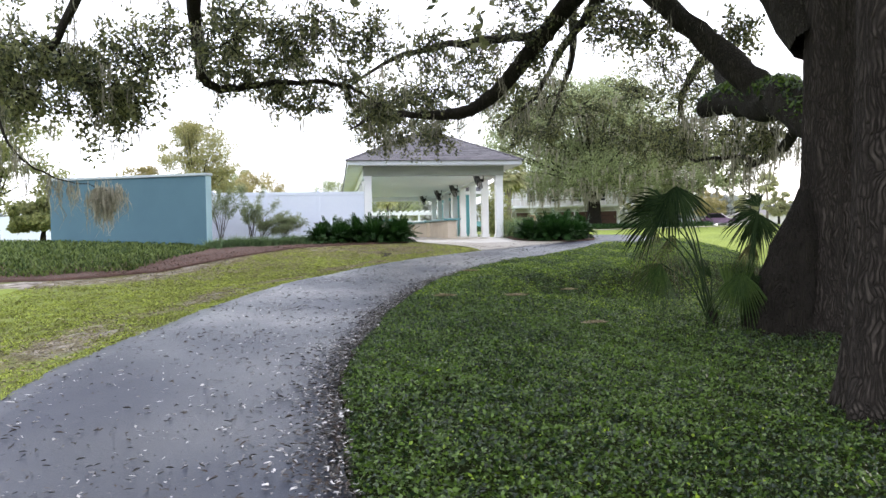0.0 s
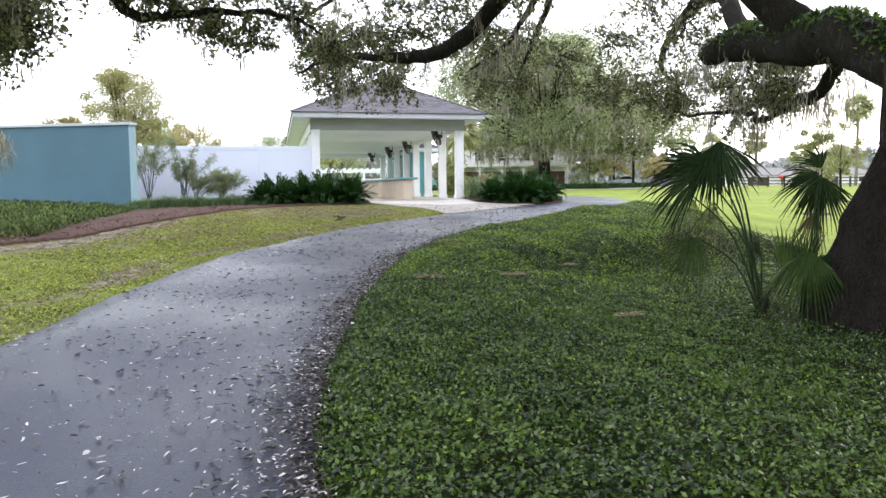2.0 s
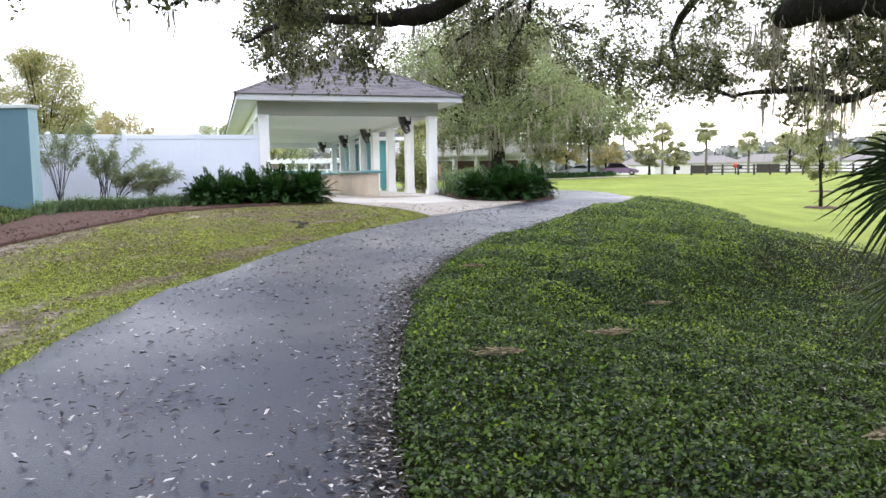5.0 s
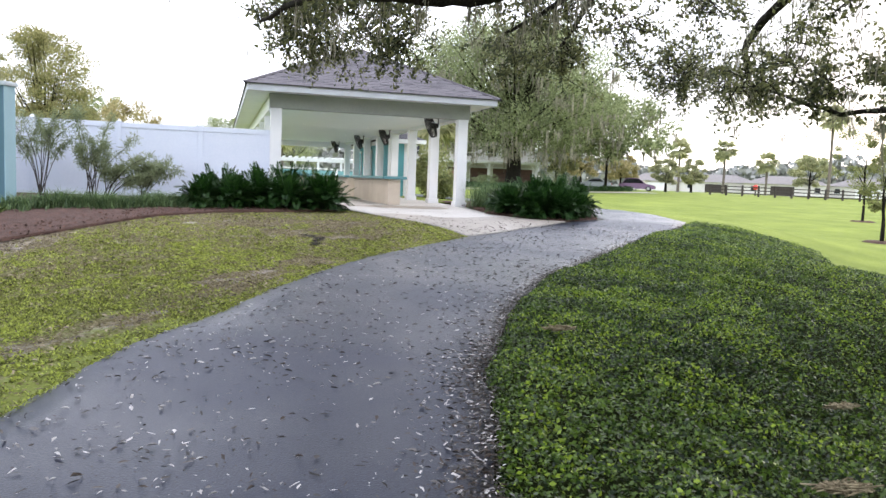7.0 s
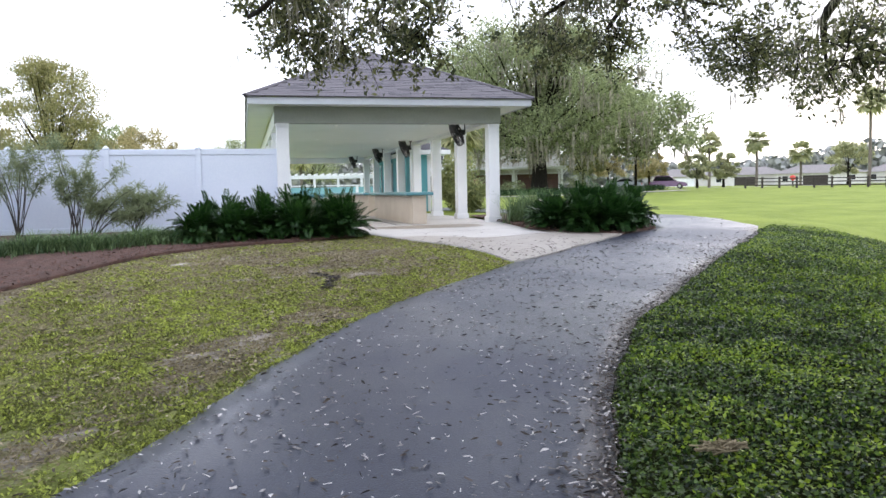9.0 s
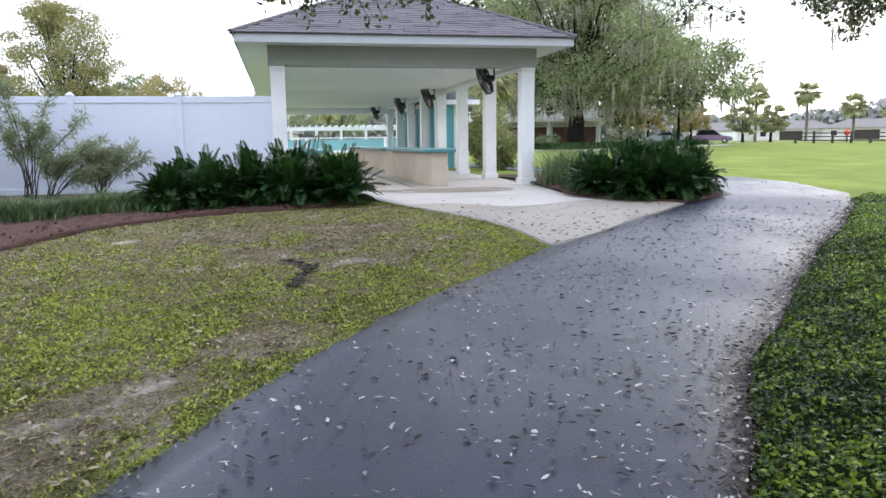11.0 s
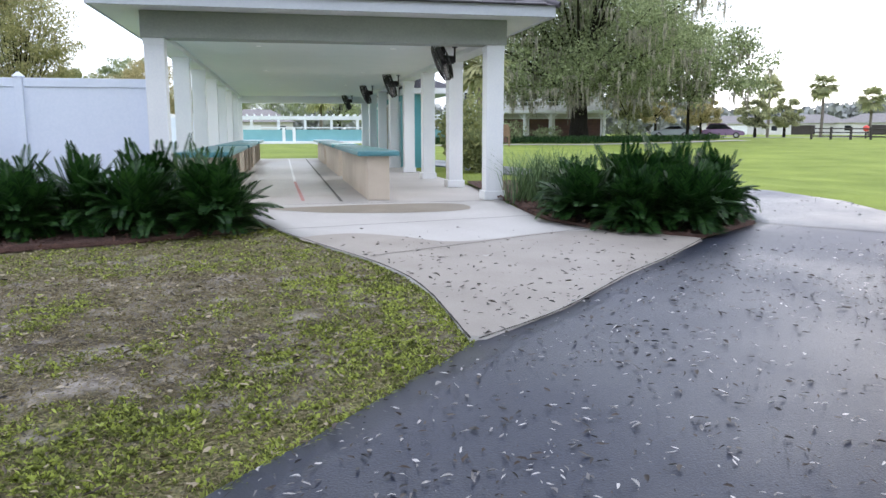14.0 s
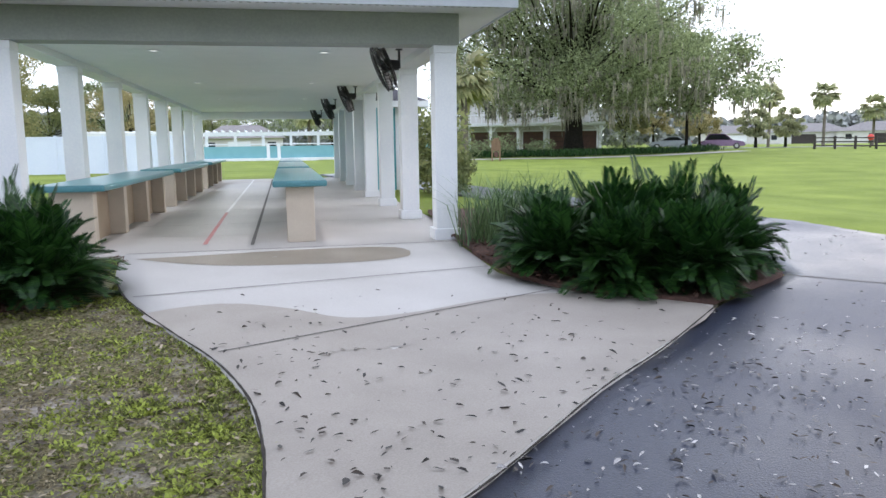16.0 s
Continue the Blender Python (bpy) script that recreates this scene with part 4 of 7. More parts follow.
def frond(base, yaw, length, rise, droop, rng, pairs=15, leaf=0.15, width=0.02):
    """A feather-shaped leaf: pairs of narrow leaflets on an arching rib."""
    p = arch(base, yaw, length, rise, droop, 10)
    t = np.linspace(0.12, 1.0, pairs)
    q = np.column_stack([np.interp(t, np.linspace(0, 1, 10), p[:, k]) for k in range(3)])
    d = np.gradient(q, axis=0)
    d /= np.linalg.norm(d, axis=1)[:, None]
    side = np.array([-math.sin(yaw), math.cos(yaw), 0.0])
    vs = []
    for s in (-1, 1):
        ln = leaf * (0.35 + 0.65 * np.sin(np.pi * (t * 0.85 + 0.12)))[:, None] * rng.uniform(0.85, 1.1, (pairs, 1))
        a = d * 0.62 + side * s * 0.8 + np.array([0, 0, 0.22])
        a /= np.linalg.norm(a, axis=1)[:, None]
        mid, tip = q + a * ln * 0.5, q + a * ln
        w = d * width * 0.5
        vs.append(np.stack([q, mid + w, tip, mid - w], 1))
    v = np.concatenate(vs).reshape(-1, 3)
    rib, rf = tube_arrays([tuple(x) for x in p[::3]], [0.007, 0.006, 0.004, 0.002], 3)
    return merged([(v, np.arange(len(v)).reshape(-1, 4)), (rib, rf)])


def build_cycad(x, y, radius, height, count, seed, label="dense dark green cycad shrub with feathery fronds"):
    rng = np.random.default_rng(seed)
    z = gz(x, y) + 0.03
    plant = thing("cycad_shrub", x, y, z, label, "shrub", "cycads in the beds")
    chunks = []
    for k in range(count):
        yaw = rng.uniform(0, 2 * math.pi)
        u = rng.uniform(0, 1)
        rise = math.radians(12 + 68 * u)
        ln = (radius * (1 - u) + height * 1.15 * u) * 1.05
        b = (rng.normal(0, 0.14 * radius), rng.normal(0, 0.14 * radius), 0.02 + rng.uniform(0, 0.3 * height))
        chunks.append(frond(b, yaw, ln * rng.uniform(0.8, 1.08), rise, rng.uniform(0.7, 1.25) * (1.15 - 0.35 * u), rng, 22, 0.17, 0.030))
    v, f = merged(chunks)
    v[:, 2] = np.maximum(v[:, 2], 0.02)
    raw("fronds", v, f, M_CYCAD, plant)
    st = bmesh.new()
    bmesh.ops.create_uvsphere(st, u_segments=10, v_segments=7, radius=1)
    for w in st.verts:
        w.co = Vector((w.co.x * 0.16, w.co.y * 0.16, 0.08 + w.co.z * 0.14)) * (1 + 0.15 * math.sin(w.co.x * 31 + w.co.y * 17))
    part("crown_base", st, M_DARKBARK, plant)
    return plant


for i, (x, y, r, h, c) in enumerate(((7.5, 29.0, 0.62, 0.78, 170), (8.0, 28.3, 0.64, 0.8, 190), (8.6, 28.1, 0.64, 0.82, 190), (9.3, 28.55, 0.62, 0.78, 170), (8.35, 29.2, 0.9, 1.0, 180), (9.0, 29.2, 0.9, 1.08, 190), (9.65, 29.2, 0.78, 0.95, 150), (7.75, 30.0, 0.75, 0.75, 110), (8.7, 30.2, 0.8, 0.85, 90))):
    build_cycad(x, y, r, h, c, 20 + i)
for i, (x, y, r, h, c) in enumerate(((2.42, 29.0, 0.78, 0.95, 170), (2.2, 29.5, 0.72, 0.95, 120), (1.45, 29.0, 0.75, 0.95, 130), (0.75, 29.2, 0.75, 1.0, 120), (0.1, 28.8, 0.75, 0.88, 120), (-0.65, 28.75, 0.7, 0.88, 110), (-0.2, 29.7, 0.8, 1.0, 80), (1.5, 29.9, 0.8, 1.05, 90))):
    build_cycad(x, y, r, h, c, 40 + i)


def blades(points, heights, rng, width, lean):
    """Upright grass blades (narrow two-part strips) at the points."""
    n = len(points)
    yaw = rng.uniform(0, 2 * math.pi, n)
    d = np.column_stack([np.cos(yaw), np.sin(yaw), np.zeros(n)])
    s = np.column_stack([-np.sin(yaw), np.cos(yaw), np.zeros(n)]) * (width * 0.5)
    ln = (lean * rng.uniform(0.2, 1.2, n) * heights)[:, None]
    up = np.array([0, 0, 1.0]) * heights[:, None]
    p = np.asarray(points, float)
    m = p + d * ln * 0.35 + up * 0.6
    t = p + d * ln + up * rng.uniform(0.7, 1.0, n)[:, None]
    v = np.stack([p - s, p + s, m + s * 0.8, m - s * 0.8, t + s * 0.12, t - s * 0.12], 1).reshape(-1, 3)
    i = np.arange(n)[:, None] * 6
    f = np.concatenate([i + np.array([[0, 1, 2, 3]]), i + np.array([[3, 2, 4, 5]])])
    return v, f


def scatter(n, x0, x1, y0, y1, rng, keep):
    x, y = rng.uniform(x0, x1, n), rng.uniform(y0, y1, n)
    ok = keep(x, y)
    return x[ok], y[ok]


def stuff(name, v, f, material, label, category):
    ob = raw(name, v, f, material)
    return tagged(ob, label, category, kind="stuff")


# border grass in front of the fence
def build_border_grass():
    rng = np.random.default_rng(61)
    for k in range(18):
        x = -6.2 + k * 0.33
        y = float(np.interp(x, [-6.2, -3.5, -0.6], [27.2, 27.6, 28.9])) + rng.uniform(-0.2, 0.25)
        if x < -4.0:
            y = 26.6 + rng.uniform(-0.1, 0.3)
        if x > -4.8 and x < -3.9:
            y = 27.0
        z = gz(x, y) + 0.03
        if x < -4.35:
            continue
        c = thing("border_grass_clump", x, y, z, "low clump of strappy green border grass", "grass clump", "border grass clumps")
        n = 400
        p = np.column_stack([rng.normal(0, 0.2, n), rng.normal(0, 0.24, n), np.zeros(n)])
        tall = rng.uniform(0.75, 1.15) * (1 - 0.9 * np.minimum(np.hypot(p[:, 0], p[:, 1]), 0.6))
        v, f = blades(p, rng.uniform(0.34, 0.56, n) * tall, rng, 0.018, 1.25)
        raw("leaves", v, f, M_LILY, c)
    for k in range(4):
        x, y = 7.4 + 0.38 * k, 31.1 + 0.4 * (k % 2) + 0.2 * k
        c = thing("border_grass_clump", x, y, gz(x, y) + 0.03, "arching pale green grass clump beside the cycads", "grass clump", "border grass clumps")
        p = np.column_stack([rng.normal(0, 0.18, 220), rng.normal(0, 0.18, 220), np.zeros(220)])
        v, f = blades(p, rng.uniform(0.45, 1.05, 220), rng, 0.016, 0.9)
        raw("leaves", v, f, M_LILY, c)


build_border_grass()


# feathery stems against the fence
def build_reed_shrub(x, y, seed, height, lean):
    rng = np.random.default_rng(seed)
    z = gz(x, y) + 0.02
    s = thing("feathery_shrub", x, y, z, "open shrub with bare stems and feathery green tufts", "shrub", "shrubs along the fence")
    stems, tufts_ = [], []
    for k in range(11):
        yaw = rng.uniform(0, 2 * math.pi)
        sp = rng.uniform(0.15, 0.95)
        h = height * rng.uniform(0.5, 1.05)
        side = sp * math.cos(yaw) + lean
        p = spline([(rng.normal(0, 0.05), rng.normal(0, 0.05), 0), (0.25 * side, 0.2 * sp * math.sin(yaw), h * 0.45), (0.6 * side + rng.normal(0, 0.06), 0.4 * sp * math.sin(yaw), h * 0.8), (1.0 * side, 0.5 * sp * math.sin(yaw), h)], 10)
        stems.append(tube_arrays([tuple(q) for q in p], np.linspace(0.013, 0.004, 10), 5))
        for i in (5, 6, 7, 8, 9):
            n = int(rng.uniform(25, 85) * (0.5 + i / 9))
            d = rng.normal(size=(n, 3))
            d[:, 2] += 0.3
            d /= np.linalg.norm(d, axis=1)[:, None]
            ln = rng.uniform(0.06, 0.22, n)
            a = p[i] + rng.normal(0, 0.05, (n, 3))
            b = a + d * ln[:, None] + np.array([0, 0, -0.03])
            m = (a + b) / 2
            w = np.cross(d, rng.normal(size=(n, 3)))
            w *= 0.008 / (np.linalg.norm(w, axis=1)[:, None] + 1e-6)
            tufts_.append((np.stack([a, m + w, b, m - w], 1).reshape(-1, 3), np.arange(4 * n).reshape(n, 4)))
    for v, f in stems:
        raw("stem", v, f, M_DARKWOOD, s)
    v, f = merged(tufts_)
    tagged(raw("foliage", v, f, M_REED, s), kind="stuff")


build_reed_shrub(-4.5, 30.6, 71, 2.2, -0.1)
build_reed_shrub(-3.35, 30.5, 72, 2.25, 0.25)
build_reed_shrub(-3.0, 30.4, 73, 1.2, 0.9)
build_reed_shrub(-2.1, 30.4, 74, 1.1, 0.15)


# low mound of clipped cover in front of the blue wall
def build_cover_mound():
    rng = np.random.default_rng(81)
    wall_y = lambda x: 27.5 + (x + 4.38) * (-0.41)
    mound = lambda x: np.interp(x, BED_FRONT[:, 0], BED_FRONT[:, 1]) + 0.6 + np.maximum(0, x + 5.2) * 4.0 + 0.12 * np.sin(x * 2.7)
    x, y = scatter(40000, -14, -4.3, 18.5, 32, rng, lambda x, y: (y < wall_y(x) - 0.05) & (y > mound(x)))
    e = np.clip((y - mound(x)) / 0.6, 0, 1)
    z = ground_z(x, y) + 0.04 + rng.uniform(0, 1, len(x)) * np.sqrt(e) * np.interp(x, [-9, -5.2, -4.3], [0.24, 0.16, 0.03])
    v, f = blades(np.column_stack([x, y, z]), rng.uniform(0.06, 0.13, len(x)), rng, 0.045, 1.2)
    stuff("low_ground_cover", v, f, M_MOUND, "low mat of green cover plants before the blue wall", "ground cover")


build_cover_mound()


# ---- fan palms by the oak ----
def fan_leaf(base, hub, face, size, rng, segs=30, spread=2.7, droop=0.5, wide=0.026):
    """A fan leaf: a stalk and folded segments round its hub."""
    hub, base = Vector(hub), Vector(base)
    d = Vector(face).normalized()
    side = d.cross(Vector((0, 0, 1)))
    side = side.normalized() if side.length > 0.1 else Vector((1, 0, 0))
    nrm = side.cross(d)
    vs = []
    for k in range(segs):
        a = (k / (segs - 1) - 0.5) * spread * 1.15
        u = d * math.cos(a) + side * math.sin(a)
        w = (side * math.cos(a) - d * math.sin(a))
        ln = size * (0.75 + 0.25 * math.cos(a * 0.8)) * rng.uniform(0.6, 1.15)
        dr = droop * rng.uniform(0.4, 1.6)
        hw = size * wide
        p = []
        for t, ww in ((0.03, 0.25), (0.55, 1.0), (0.82, 0.55), (1.0, 0.08)):
            c = hub + u * ln * t + nrm * (0.05 * size * (1 if k % 2 else -1) * t) + Vector((0, 0, -1)) * dr * size * t ** 2.4
            p.append((c - w * hw * ww, c + w * hw * ww))
        for i in range(3):
            vs += [p[i][0], p[i][1], p[i + 1][1], p[i + 1][0]]
    v = np.array([tuple(x) for x in vs])
    leaf = (v, np.arange(len(v)).reshape(-1, 4))
    mid = (base + hub) / 2 + Vector((0, 0, 0.18 * (hub - base).length))
    stalk = tube_arrays([tuple(q) for q in spline([base, mid, hub], 7)], np.linspace(0.015, 0.009, 7), 5)
    return leaf, stalk


def palm_fan(hub, mid, face, size, rng, segs=26, spread=2.6, droop=0.35, fused=0.5, fold=0.05):
    """A fan blade: pleats joined to about half their length, then free tips that narrow and hang."""
    hub, d = np.array(hub, float), np.array(mid, float)
    d /= np.linalg.norm(d)
    nrm = np.array(face, float)
    nrm -= d * nrm.dot(d)
    nrm /= np.linalg.norm(nrm)
    side = np.cross(nrm, d)
    ang = np.linspace(-spread / 2, spread / 2, segs + 1)

    def at(a, r, lift, hang):
        p = hub + (d * math.cos(a) + side * math.sin(a)) * r * size + nrm * (lift - 0.30 * abs(a) ** 2 * r * 0.35) * size
        return p - np.array([0, 0, 1.0]) * hang * size

    vs = []
    for k in range(segs):
        a0, a1 = ang[k], ang[k + 1]
        am = (a0 + a1) / 2
        ln = rng.uniform(0.82, 1.08) * (0.72 + 0.28 * math.cos(am * 0.8))
        dr = droop * rng.uniform(0.5, 1.5)
        ripple = fold * rng.uniform(0.6, 1.4)
        rows = []
        for t, w in ((0.03, 1.0), (0.28, 1.0), (fused, 1.0), (0.5 + fused / 2, 0.55), (1.0, 0.06)):
            r = t * ln
            h = droop * 0.35 * t ** 2 if t <= fused else droop * 0.35 * t ** 2 + dr * (t - fused) ** 1.6 * 1.6
            half = (a1 - a0) / 2 * w * (1.0 if t <= fused else fused / t)
            b = rng.normal(0, 0.012) * (t > fused)
            rows.append((at(am - half + b, r, 0, h), at(am + b, r, ripple * t * (w > 0.5), h), at(am + half + b, r, 0, h)))
        for i in range(4):
            vs += [rows[i][0], rows[i][1], rows[i + 1][1], rows[i + 1][0], rows[i][1], rows[i][2], rows[i + 1][2], rows[i + 1][1]]
    v = np.array(vs)
    return v, np.arange(len(v)).reshape(-1, 4)


def build_palmetto(x, y, leaves, seed, label):
    rng = np.random.default_rng(seed)
    p = thing("fan_palm", x, y, gz(x, y), label, "palm", "fan palms under the oak")
    for hub, mid, face, size, spread, droop, fused, material in leaves:
        v, f = palm_fan(hub, mid, face, size, rng, max(10, int(spread * 13)), spread, droop, fused)
        lf = raw("leaf", v, f, material, p)
        base = np.array([rng.normal(0, 0.05), rng.normal(0, 0.05), 0.05])
        h = np.array(hub)
        bow = (base + h) / 2 + np.array([0.10 * -h[0], 0.10 * -h[1], 0.12 * np.linalg.norm(h)])
        sv, sf = tube_arrays([tuple(q) for q in spline([base, bow, h], 9)], np.linspace(0.017, 0.009, 9), 6)
        raw("stalk", sv, sf, M_PALM, lf)
    bm = bmesh.new()
    bmesh.ops.create_cone(bm, cap_ends=True, segments=12, radius1=0.11, radius2=0.07, depth=0.3, matrix=pose(0, 0, 0.1))
    for w in bm.verts:
        w.co *= 1 + 0.12 * math.sin(w.co.x * 60 + w.co.y * 41)
    part("stump", bm, M_DARKBARK, p)


TOWARDS = (-0.67, -0.74, 0.25)     # from the palms to the path
build_palmetto(5.65, 10.8, [((-0.40, 0.36, 2.20), (0.05, -0.04, -1.0), TOWARDS, 0.80, 2.1, 0.2, 0.6, M_PALM), ((-0.46, 0.42, 2.10), (-0.40, 0.36, -0.85), TOWARDS, 0.72, 1.8, 0.3, 0.6, M_PALM),
                            ((-0.55, 0.50, 1.80), (-0.72, 0.65, -0.12), TOWARDS, 0.80, 2.1, 0.34, 0.55, M_PALM), ((-0.50, 0.46, 1.95), (-0.60, 0.55, 0.30), TOWARDS, 0.72, 1.2, 0.5, 0.5, M_PALM),
                            ((-0.66, 0.60, 1.55), (-0.05, 0.05, -1.0), TOWARDS, 1.0, 1.3, 0.15, 0.10, M_PALMDRY), ((-0.45, 0.40, 1.45), (-0.10, 0.1, -1.0), TOWARDS, 0.95, 1.3, 0.15, 0.10, M_PALMDRY),
                            ((-0.58, 0.50, 0.98), (-0.35, 0.30, -0.75), TOWARDS, 0.70, 2.1, 0.35, 0.45, M_PALMGREEN), ((0.20, -0.16, 0.50), (0.05, -0.05, 1.0), TOWARDS, 0.66, 0.9, 0.03, 0.6, M_PALMGREEN),
                            ((0.05, 0.10, 0.75), (-0.35, 0.3, 0.8), TOWARDS, 0.5, 0.8, 0.1, 0.4, M_PALM)], 5, "tall fan palm with drooping frayed leaves")
build_palmetto(6.0, 10.35, [((0.36, 0.36, 1.78), (-0.55, 0.45, -0.45), TOWARDS, 0.58, 2.2, 0.4, 0.55, M_PALM), ((0.42, 0.42, 1.85), (-0.2, 0.2, 0.5), TOWARDS, 0.46, 1.6, 0.45, 0.5, M_PALM), ((0.36, 0.34, 1.75), (0.1, -0.1, -1.0), TOWARDS, 0.7, 1.8, 0.2, 0.5, M_PALM),
                            ((0.20, 0.22, 1.35), (-0.2, 0.15, -1.0), TOWARDS, 0.75, 1.1, 0.25, 0.3, M_PALMDRY), ((-0.32, -0.34, 0.92), (-0.10, -0.05, -0.9), TOWARDS, 0.80, 1.9, 0.35, 0.45, M_PALMGREEN), ((-0.10, -0.25, 0.85), (0.35, -0.35, -0.7), TOWARDS, 0.75, 1.9, 0.4, 0.4, M_PALM),
                            ((-0.05, 0.05, 0.6), (-0.1, 0.0, 1.0), TOWARDS, 0.6, 1.0, 0.05, 0.5, M_PALMGREEN)], 6, "low fan palm with folded leaves against the oak trunk")
build_palmetto(7.95, 10.0, [((0.2, -0.1, 1.1), (0.7, -0.5, 0.2), TOWARDS, 0.65, 2.4, 0.3, 0.5, M_PALM), ((0.15, 0.0, 0.75), (0.6, -0.5, -0.3), TOWARDS, 0.6, 2.2, 0.3, 0.5, M_PALM), ((0.0, -0.2, 0.9), (0.2, -0.2, 0.9), TOWARDS, 0.55, 2.0, 0.1, 0.5, M_PALMGREEN)], 7, "small fan palm beyond the oak trunk")


# ---- the great oak ----
def trunk_arrays(x, y, z0, r, top, lean, seed, sides=28, flare=0.55):
    """A furrowed trunk with a root flare."""
    rng = np.random.default_rng(seed)
    ph = rng.uniform(0, 6.28, 6)
    zs = np.concatenate([np.linspace(-0.15, 0.8, 10), np.linspace(0.95, top, 26)])
    vs, fs = [], []
    for i, h in enumerate(zs):
        rr = r * (1 + flare * math.exp(-max(h, 0) / 0.45) - 0.02 * h)
        for k in range(sides):
            a = 2 * math.pi * k / sides
            lob = 1 + 0.10 * math.sin(3 * a + ph[0]) + 0.05 * math.sin(5 * a + ph[1] + h * 0.3) + 0.22 * math.exp(-max(h, 0) / 0.4) * math.sin(4 * a + ph[2])
            fur = 0.045 * noise.noise((math.cos(a) * 6.5, math.sin(a) * 6.5, h * 0.7 + seed)) + rng.uniform(-0.005, 0.005)
            q = rr * lob + fur
            vs.append((x + lean[0] * h + q * math.cos(a), y + lean[1] * h + q * math.sin(a), z0 + h))
    for i in range(len(zs) - 1):
        for k in range(sides):
            a, b = i * sides + k, i * sides + (k + 1) % sides
            fs.append((a, b, b + sides, a + sides))
    return vs, fs


def spray(centre, radius, twigs, per, rng, leaf=0.115, droop=0.35, flat=0.75):
    """Leafy twigs growing out from about a centre: leaf quads and thin twig tubes."""
    lv, tw = [], []
    c = np.asarray(centre, float)
    for _ in range(twigs):
        d = rng.normal(size=3)
        d[2] *= flat
        d /= np.linalg.norm(d)
        ln = radius * rng.uniform(0.55, 1.25)
        s = c + rng.normal(0, 0.15 * radius, 3)
        p = [s]
        for k in range(4):
            d = d + rng.normal(0, 0.28, 3) + np.array([0, 0, -droop * 0.3])
            d /= np.linalg.norm(d)
            p.append(p[-1] + d * ln / 4)
        p = np.array(p)
        tw.append(tube_arrays([tuple(q) for q in p], np.linspace(0.014, 0.004, 5), 3))
        t = rng.uniform(0.15, 1.0, per) ** 0.7 * 4
        i = np.minimum(t.astype(int), 3)
        q = p[i] + (p[i + 1] - p[i]) * (t - i)[:, None] + rng.normal(0, 0.075 * (leaf / 0.115) ** 0.7, (per, 3))
        lv.append(cards(q, leaf * rng.uniform(0.6, 1.25, per), rng, 0.5, 0.2))
    return lv, tw


def moss_strands(anchors, lengths, rng, per=8, width=0.022):
    """Ragged hanging moss: bundles of narrow wavering strips."""
    vs = []
    for a, ln in zip(anchors, lengths):
        for _ in range(per):
            o = np.asarray(a) + rng.normal(0, 0.06, 3)
            l = ln * rng.uniform(0.4, 1.0)
            w = width * rng.uniform(0.5, 1.2)
            yaw = rng.uniform(0, math.pi)
            s = np.array([math.cos(yaw), math.sin(yaw), 0]) * w / 2
            k = 5
            pts = [o + np.array([rng.normal(0, 0.012) * j, rng.normal(0, 0.012) * j, -l * j / (k - 1)]) for j in range(k)]
            ws = (0.5, 1.0, 0.9, 0.55, 0.1)
            for j in range(k - 1):
                vs += [pts[j] - s * ws[j], pts[j] + s * ws[j], pts[j + 1] + s * ws[j + 1], pts[j + 1] - s * ws[j + 1]]
    v = np.array(vs)
    return v, np.arange(len(v)).reshape(-1, 4)


